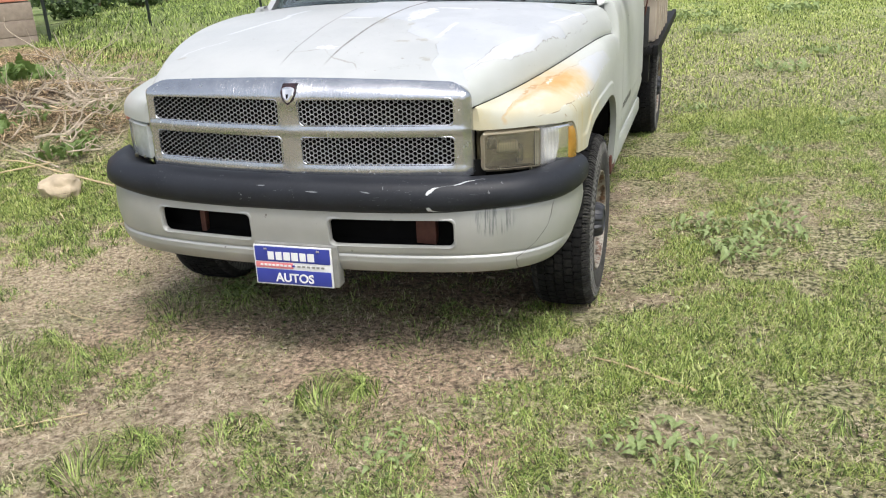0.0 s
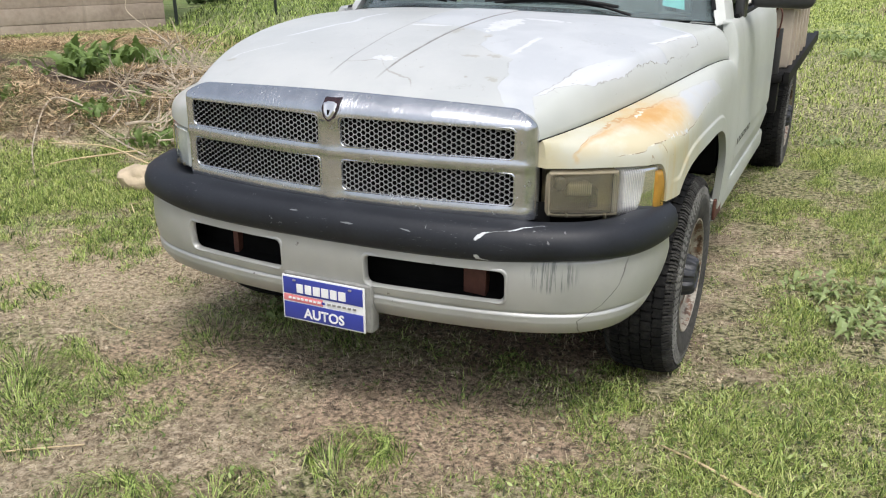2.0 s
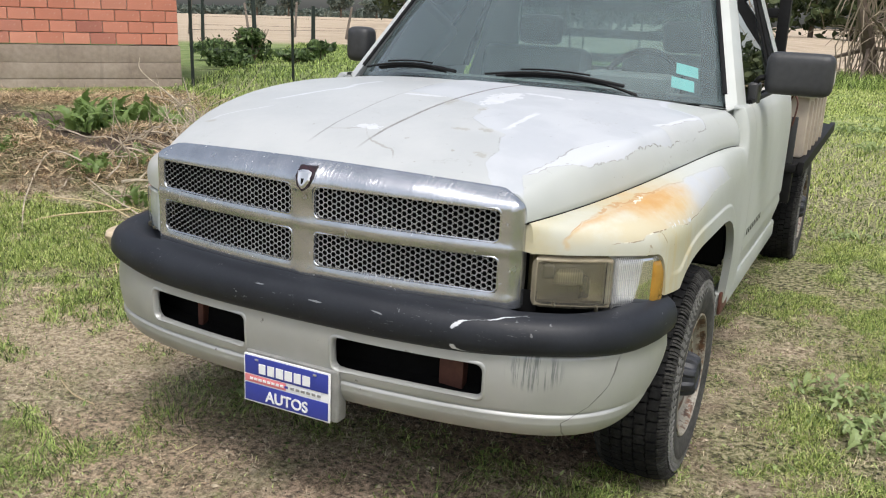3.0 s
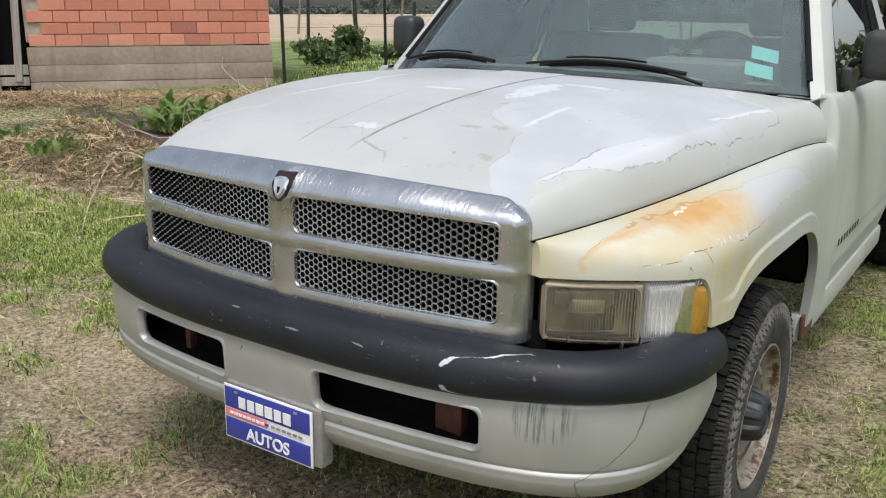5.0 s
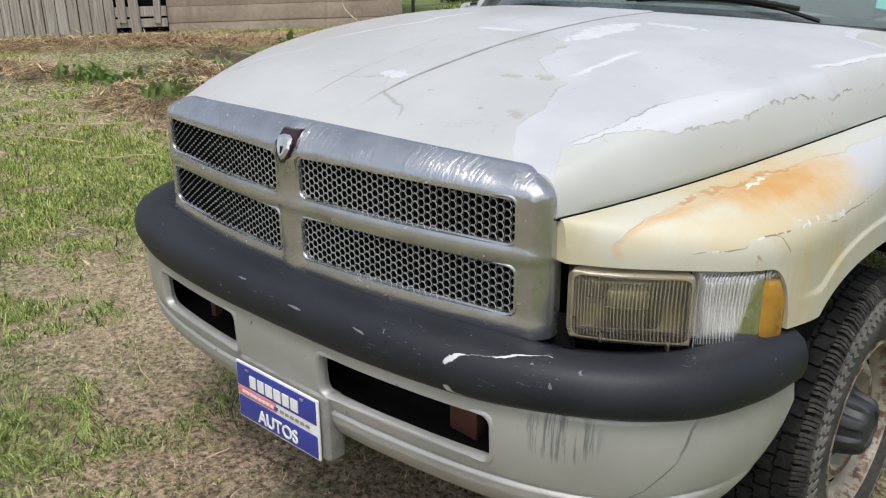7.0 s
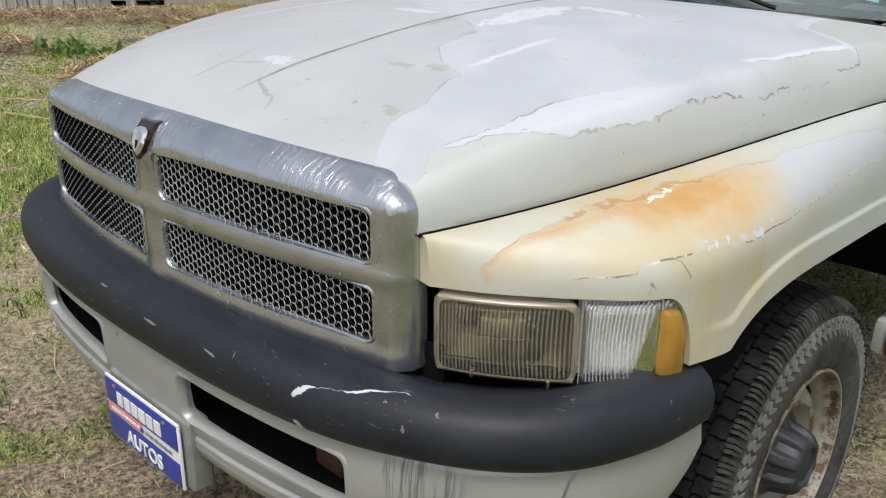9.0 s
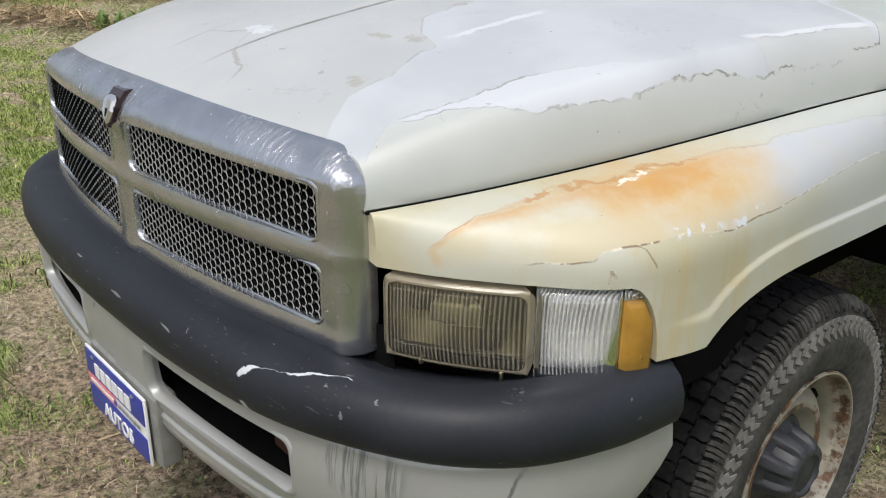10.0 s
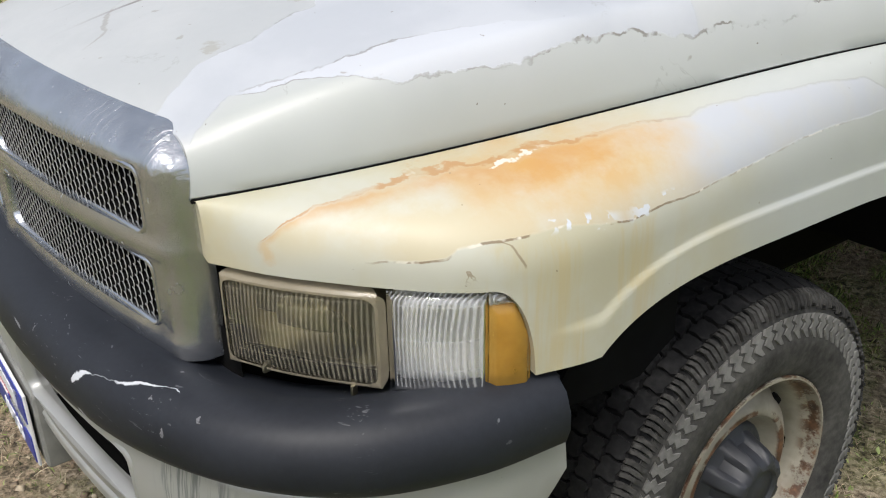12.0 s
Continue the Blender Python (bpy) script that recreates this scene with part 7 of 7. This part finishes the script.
# ---- leafy clumps and trees ----
def clump(name, centres, n, leaf, material, label, category, seed, parent=None, flat=1.0):
    """Many small leaves round several centres (x, y, z, rx, rz), thinned towards the middle."""
    g = np.random.default_rng(seed)
    c = np.array(centres, float)
    w = c[:, 3] ** 2 * c[:, 4]
    pick = g.choice(len(c), n, p=w / w.sum())
    d = g.normal(size=(n, 3))
    d /= np.linalg.norm(d, axis=1)[:, None]
    r = g.uniform(0.25, 1.0, n) ** 0.5 * (1 + 0.25 * np.sin(d[:, 0] * 7 + pick) * np.cos(d[:, 2] * 6 + pick * 2))
    pos = c[pick, :3] + d * r[:, None] * np.stack([c[pick, 3], c[pick, 3], c[pick, 4]], 1)
    u = g.normal(size=(n, 3))
    u /= np.linalg.norm(u, axis=1)[:, None]
    v = np.cross(u, g.normal(size=(n, 3)))
    v /= np.linalg.norm(v, axis=1)[:, None]
    s = leaf * g.uniform(0.5, 1.3, n)[:, None]
    verts = np.stack([pos - u * s, pos + v * s * 0.45, pos + u * s, pos - v * s * 0.45], 1).reshape(-1, 3)
    k = (np.arange(n) * 4)[:, None]
    tris = np.concatenate([k + [0, 1, 2], k + [0, 2, 3]], 1).reshape(-1, 3)
    return soup(name, verts, tris, material, label, category, parent)


BARK = plain("grey_brown_bark", (0.16, 0.12, 0.09), 0.9, 0, 0, 0.35, 6, 0.4)
VINE = plain("pale_bare_vine_wood", (0.30, 0.24, 0.18), 0.9, 0, 0, 0.3, 6, 0.3)
BUSHLEAF = leaf_material("green_bush_leaves", (0.03, 0.055, 0.018), (0.09, 0.15, 0.045), (0.22, 0.30, 0.12))


def bush(x, y, r, h, n, leaf, seed, label):
    z = lie(x, y)
    b = thing("bush", label, "bush", None, "bushes along the fence")
    g = random.Random(seed)
    bm = bmesh.new()
    for k in range(7):
        a = k * 0.9
        tube([(x, y, z), (x + 0.5 * r * math.cos(a), y + 0.5 * r * math.sin(a), z + h * 0.5), (x + 0.8 * r * math.cos(a), y + 0.8 * r * math.sin(a), z + h * 0.9)], [0.03 * h, 0.018 * h, 0.006 * h], 5, bm)
    part("stems", bm, BARK, b)
    cs = [(x + r * g.uniform(-0.5, 0.5), y + r * g.uniform(-0.5, 0.5), z + h * g.uniform(0.25, 0.75), r * g.uniform(0.35, 0.6), h * g.uniform(0.2, 0.3)) for _ in range(9)]
    clump("leaves", cs, n, leaf, BUSHLEAF, "", "", seed, b)


bush(-13.3, 17.6, 0.5, 0.85, 900, 0.09, 1, "dark green broad-leaved bush by the fence")
bush(-14.4, 17.6, 0.5, 0.6, 900, 0.08, 2, "rounded dark green bush by the fence")
bush(-12.6, 18.3, 0.5, 0.35, 500, 0.09, 3, "low grey-green bush by the fence")
bush(-13.0, 19.9, 0.4, 0.5, 500, 0.10, 4, "small green bush at a fence post")
bush(-12.6, 15.8, 0.5, 0.4, 900, 0.08, 5, "tall weeds against the fence")
bush(-10.5, 24.0, 0.9, 1.2, 900, 0.12, 7, "thin twiggy bush at the field's edge")

# fence
STEEL = plain("dark_steel_post", (0.025, 0.035, 0.03), 0.6, 0.3, 0, 0.3, 20)
OLDWOOD = plain("grey_weathered_post", (0.20, 0.17, 0.14), 0.9, 0, 0, 0.35, 8, 0.4)
fence = thing("wire_fence", "steel T-post and wire fence along the yard", "fence")
POSTS = [(-9.55, 11.5, 2.1), (-9.3, 13.7, 2.0), (-8.6, 16.4, 2.0), (-7.9, 19.5, 2.0), (-7.2, 23.0, 2.0)]
for x, y, h in POSTS:
    z = lie(x, y)
    bm = box((0.045, 0.012, h), (x, y, z + h / 2 - 0.1), 0.0)
    box((0.012, 0.035, h), (x, y + 0.02, z + h / 2 - 0.1), 0.0, 1, bm)
    part("post", bm, STEEL, fence, smooth=False)
for k in range(5):
    pts = [(x, y + 0.03, lie(x, y) + 0.25 + 0.3 * k) for x, y, h in POSTS]
    part("wire", tube(pts, 0.003, 4), STEEL, fence)
back = thing("field_fence", "leaning old wooden posts and wire along the dry field", "fence")
LEAN = [(-22.4, 26.2, 1.7, 2), (-16.2, 21.4, 1.6, -3), (-15.6, 23.3, 1.35, 1), (-32, 36, 1.7, 8), (-29, 37, 1.6, -9), (-27, 38, 1.7, 6), (-24, 38, 1.5, 14), (-21, 38, 1.8, 12), (-18, 38.5, 1.6, 10), (-15.5, 39, 1.7, 9), (-13, 39, 1.5, -6), (-10, 39, 1.7, 5)]
for x, y, h, tilt in LEAN:
    part("post", tube([(x, y, lie(x, y) - 0.1), (x + h * math.sin(radians(tilt)), y, lie(x, y) + h)], [0.07, 0.055], 7), OLDWOOD if abs(tilt) > 4 else STEEL, back)
for k in range(3):
    part("wire", tube([(x, y, lie(x, y) + 0.5 + 0.4 * k) for x, y, h, tilt in LEAN[3:]], 0.006, 4), STEEL, back)


# bare multi-stemmed tree hung with vines
def bare_tree(x, y, seed):
    g = random.Random(seed)
    t = thing("bare_tree", "bare many-stemmed tree hung with pale vines", "tree", pose(x, y, lie(x, y)))
    trunk = bmesh.new()
    limbs = bmesh.new()
    twigs = bmesh.new()
    tips = []
    for k in range(7):
        a, o = g.uniform(0, 6.283), g.uniform(0.1, 0.9)
        b = Vector((o * math.cos(a), 0.5 * o * math.sin(a), 0))
        d = Vector((0.35 * math.cos(a), 0.35 * math.sin(a), 1)).normalized()
        pts = [b + d * s + Vector((g.uniform(-0.15, 0.15) * s, g.uniform(-0.15, 0.15) * s, 0)) for s in (0, 1, 2, 3.4, 5)]
        tube(smooth_line(pts, 3), [0.24 * (1 - 0.8 * i / 12) for i in range(13)], 7, trunk)
        tips += pts[1:]
    for k in range(70):
        p = g.choice(tips)
        a = g.uniform(0, 6.283)
        l = g.uniform(1.2, 3.6)
        e = Vector((math.cos(a), math.sin(a), g.uniform(-0.35, 0.5)))
        pts = [p, p + e * l * 0.35, p + e * l * 0.7 + Vector((0, 0, -0.15 * l * g.random())), p + e * l + Vector((0, 0, -0.3 * l * g.random()))]
        tube(pts, [0.07, 0.05, 0.03, 0.012], 5, limbs)
        for j in range(7):
            q = pts[1 + j % 3]
            f = (e + Vector((g.uniform(-1, 1), g.uniform(-1, 1), g.uniform(-1.1, 0.5)))).normalized()
            m = g.uniform(0.4, 1.3)
            tube([q, q + f * m * 0.5, q + f * m + Vector((0, 0, -0.15))], [0.022, 0.014, 0.006], 4, twigs)
    part("trunk", trunk, BARK, t)
    part("branchwork", limbs, BARK, t)
    tagged(part("twig_mass", twigs, VINE, t), kind="stuff")
    vines = bmesh.new()
    for k in range(90):
        a, o = g.uniform(0, 6.283), g.uniform(0.2, 1.7)
        top = Vector((o * math.cos(a), o * math.sin(a), g.uniform(1.2, 3.4)))
        tube([top, top + Vector((g.uniform(-0.4, 0.4), g.uniform(-0.3, 0.3), -top.z * 0.5)), Vector((top.x * 1.15, top.y * 1.15, 0.0))], [0.022, 0.026, 0.02], 4, vines)
    tagged(part("vine_curtain", vines, VINE, t), kind="stuff")
    return t


bare_tree(0.0, 30.5, 3)
bare_tree(7.5, 31.5, 4)
part_post = tagged(part("fence_post", tube([(1.45, 29.0, -0.1), (1.55, 29.0, 1.1)], 0.05, 6), OLDWOOD), "grey weathered fence post by the field", "post")
g = np.random.default_rng(77)
p = sow(50000, -6, 14, 25.0, 31, 78, lambda x, y, l, m: np.clip(l * 1.5 - 0.4, 0.05, 1) * np.clip((y - 24.6) / 2.5, 0.1, 1))
blades("tall_verge_grass", p, g.uniform(0.12, 0.45, len(p)), g.uniform(0.012, 0.024, len(p)), 0.9, GRASS, "tall rough green grass along the field edge", "grass", 79)
p = sow(3000, -0.5, 2.2, 18.8, 22.4, 80, lambda x, y, l, m: 0.9 * np.exp(-((x - 0.8) / 0.7) ** 2 - ((y - 20.6) / 0.9) ** 2))
blades("dead_grass_clump", p, g.uniform(0.1, 0.32, len(p)), g.uniform(0.010, 0.018, len(p)), 1.2, STRAW, "clump of pale dead grass", "grass", 81)

# distant woods
cs = []
gr = random.Random(9)
for k in range(60):
    x = -60 + 3.6 * k + gr.uniform(-2, 2)
    h = gr.uniform(7, 12)
    cs.append((x, 112 + gr.uniform(-6, 8), h * 0.55, gr.uniform(3, 5), h * 0.5))
clump("woodland", cs, 30000, 0.7, WOODS, "dark green belt of trees behind the field", "woods", 31)
tr = bmesh.new()
for c in cs:
    tube([(c[0], c[1], 0), (c[0] + 0.3, c[1], c[2] * 1.2)], [0.35, 0.15], 6, tr)
tagged(part("woodland_trunks", tr, BARK), "trunks in the distant belt of trees", "woods", kind="stuff")
# distance haze is mixed into these greyed leaf colours
FARLEAF = leaf_material("haze_greyed_tree_leaves", (0.10, 0.13, 0.11), (0.14, 0.17, 0.14), (0.19, 0.22, 0.18), 0.8)
cs = []
for k in range(120):
    a = radians(20 + 0.62 * k)
    d = 560 + gr.uniform(-20, 20)
    h = gr.uniform(4, 7)
    cs.append((-d * math.sin(a), d * math.cos(a), h * 0.45, gr.uniform(6, 9), h * 0.5))
clump("far_treeline", cs, 16000, 2.0, FARLEAF, "low hazy line of trees on the horizon", "woods", 32)
for k, (a, h, w) in enumerate(((33.2, 16, 8), (36.4, 17, 7), (38.3, 15, 6.5), (31.0, 12, 8), (28.0, 9, 8))):
    a = radians(a)
    x, y = -480 * math.sin(a), 480 * math.cos(a)
    t = thing("far_tree", "rounded tree standing far off on the horizon", "tree", None, "far trees")
    part("trunk", tube([(x, y, 0), (x, y, h * 0.6)], [0.6, 0.3], 6), BARK, t)
    clump("crown", [(x + gr.uniform(-0.4, 0.4) * w, y, h * gr.uniform(0.45, 0.72), w * gr.uniform(0.5, 0.75), h * 0.26) for _ in range(6)], 1500, 1.1, FARLEAF, "", "", 90 + k, t)

# ---- barn ----
A0, B0 = Vector((-11.9, 8.83, 0)), Vector((-9.68, 11.38, 0))
WALL_LEN = (B0 - A0).length
ALONG = (B0 - A0).normalized()
YAW = math.degrees(math.atan2(ALONG.y, ALONG.x))
BZ = 0.25
BARN = pose(A0.x, A0.y, BZ, 0, 0, YAW)  # x along the wall to the corner, -y faces the yard


def concrete_material():
    m = Mat("stained_old_concrete", 0.92)
    n = m.op("ADD", m.op("MULTIPLY", m.noise(1.4, 5), 0.6), m.op("MULTIPLY", m.noise(14, 6), 0.4))
    col = m.ramp(n, (0.32, (0.20, 0.158, 0.122)), (0.5, (0.285, 0.232, 0.185)), (0.68, (0.37, 0.31, 0.25)))
    streak = m.step(m.noise(1, 4, 0.6, m.stretch(5, 5, 0.5)), 0.56, 0.68)
    col = m.mix(m.op("MULTIPLY", streak, 0.35), col, (0.17, 0.145, 0.12))
    # darker towards the foot, with an uneven upper limit
    foot_tone = m.op("SUBTRACT", 1.0, m.step(m.op("ADD", m.axis(2), m.op("MULTIPLY", m.noise(4, 5), 0.3)), 0.1, 0.32))
    col = m.mix(m.op("MULTIPLY", foot_tone, 0.5), col, (0.20, 0.16, 0.12))
    m.base(col)
    m.bump(n, 0.4, 0.02)
    return m.m


def tile_material():
    m = Mat("red_clay_block", 0.85)
    col = m.ramp(m.each(), (0.0, (0.52, 0.19, 0.125)), (0.55, (0.60, 0.235, 0.16)), (0.86, (0.66, 0.29, 0.20)), (0.93, (0.36, 0.13, 0.10)))
    col = m.mix(m.op("MULTIPLY", m.noise(6, 6), 0.45), col, (0.38, 0.17, 0.11))
    m.base(m.mix(m.op("MULTIPLY", m.step(m.noise(17, 5), 0.6, 0.72), 0.5), col, (0.60, 0.45, 0.36)))
    m.bump(m.noise(1, 3, 0.5, m.stretch(4, 4, 70)), 0.3, 0.006)
    return m.m


def plank_material():
    m = Mat("silvered_barn_wood", 0.9)
    grain = m.noise(1, 6, 0.65, m.stretch(38, 38, 1.6), 0.6)
    col = m.ramp(grain, (0.3, (0.15, 0.13, 0.115)), (0.5, (0.34, 0.31, 0.28)), (0.7, (0.50, 0.47, 0.43)))
    m.base(m.mix(m.op("MULTIPLY", m.each(), 0.45), col, (0.20, 0.17, 0.145)))
    m.bump(grain, 0.6, 0.01)
    return m.m


CONCRETE, TILE, PLANK = concrete_material(), tile_material(), plank_material()
MORTAR = plain("grey_tan_mortar", (0.42, 0.36, 0.30), 0.95, 0, 0, 0.25, 20, 0.3)
ROOF = plain("dull_metal_roofing", (0.35, 0.34, 0.33), 0.5, 0.6, 0, 0.25, 3)
barn = thing("barn", "old barn of red clay blocks on a stained concrete footing", "barn", BARN)
W = WALL_LEN
for k, (z0, z1, o) in enumerate(((-0.25, 0.25, 0.0), (0.254, 0.48, -0.006), (0.484, 0.73, 0.003))):
    part("footing", box((W + 0.02, 0.34, z1 - z0), (W / 2 + 0.01, 0.17 + o, (z0 + z1) / 2), 0.008), CONCRETE, barn, "stained concrete footing with form lines")
part("end_wall", box((0.34, 5.0, 3.3), (W - 0.165, 2.85, 1.3), 0.01), MORTAR, barn)
part("wall_core", box((W, 0.28, 2.2), (W / 2, 0.18, 1.9), 0.0), MORTAR, barn)
part("upper_wall", box((5.0, 0.25, 0.6), (-2.5, 0.2, 2.75), 0.01), MORTAR, barn)
# near-black sheet behind the door, standing in for the shade inside
part("back_wall", box((5.0, 0.05, 2.7), (-2.5, 0.75, 1.3), 0.0), DARK, barn)
roof = bmesh.new()
box((W + 6.2, 3.4, 0.05), (W / 2 - 2.5, 0.9, 3.75), 0.0, 1, roof, Matrix.Rotation(radians(28), 4, "X"))
part("roof", roof, ROOF, barn, smooth=False)

# barn door of upright planks, hung beside the wall
door = thing("barn_door", "weathered grey plank barn door with broken lower ends", "door", BARN @ pose(0, -0.05, 0))
gr = random.Random(4)
x = -0.72
while x > -3.6:
    w = gr.uniform(0.13, 0.2)
    z0 = gr.uniform(0.03, 0.12)
    bm = box((w - 0.012, 0.025, 2.5), (x - w / 2, gr.uniform(-0.008, 0.008), z0 + 1.25), 0.004, 1)
    for v in bm.verts:
        if v.co.z < z0 + 0.2:
            v.co.z += gr.uniform(-0.025, 0.025)
    part("plank", bm, PLANK, door, smooth=False)
    x -= w
side = thing("loose_planks", "grey weathered planks nailed over a dark opening", "planks", BARN @ pose(0, -0.04, 0))
for sx, sw, z0, z1, tilt in ((-0.08, 0.10, 0.26, 2.2, 3), (-0.46, 0.14, 0.10, 2.4, -1), (-0.62, 0.12, 0.28, 2.3, 0)):
    part("plank", box((sw, 0.025, z1 - z0), (0, 0, 0), 0.004, 1), PLANK, side, smooth=False, at=pose(sx, -0.03, (z0 + z1) / 2, 0, tilt, 0))
for z, h in ((0.27, 0.12), (0.43, 0.14)):
    part("plank", box((0.72, 0.025, h), (-0.36, 0.0, z), 0.004, 1), PLANK, side, smooth=False)
part("sill", box((0.74, 0.2, 0.14), (-0.36, 0.05, 0.06), 0.01), CONCRETE, side)
# the opening's shade is a near-black box behind the planks
part("dark_opening", box((0.74, 0.02, 2.4), (-0.36, 0.12, 1.3), 0.0), DARK, side)

# clay blocks, course by course
TW, TH, J = 0.352, 0.164, 0.010
block = {}
for n_, wid in (("full", TW - J), ("half", TW / 2 - J)):
    me = bpy.data.meshes.new("clay_block")
    b = box((wid, 0.06, TH - J), (0, 0, 0), 0.006, 1)
    b.to_mesh(me)
    b.free()
    me.materials.append(TILE)
    block[n_] = me
for row in range(13):
    z = 0.742 + TH / 2 + TH * row
    x = W - (0.0 if row % 2 else TW / 2)
    if row % 2 == 0:
        ob = new("clay_block", block["half"])
        ob.parent, ob.matrix_basis = barn, pose(W - TW / 4, 0.03, z)
    while x - TW > -0.12:
        ob = new("clay_block", block["full"])
        ob.parent, ob.matrix_basis = barn, pose(x - TW / 2, 0.03 + random.uniform(-0.003, 0.003), z)
        x -= TW
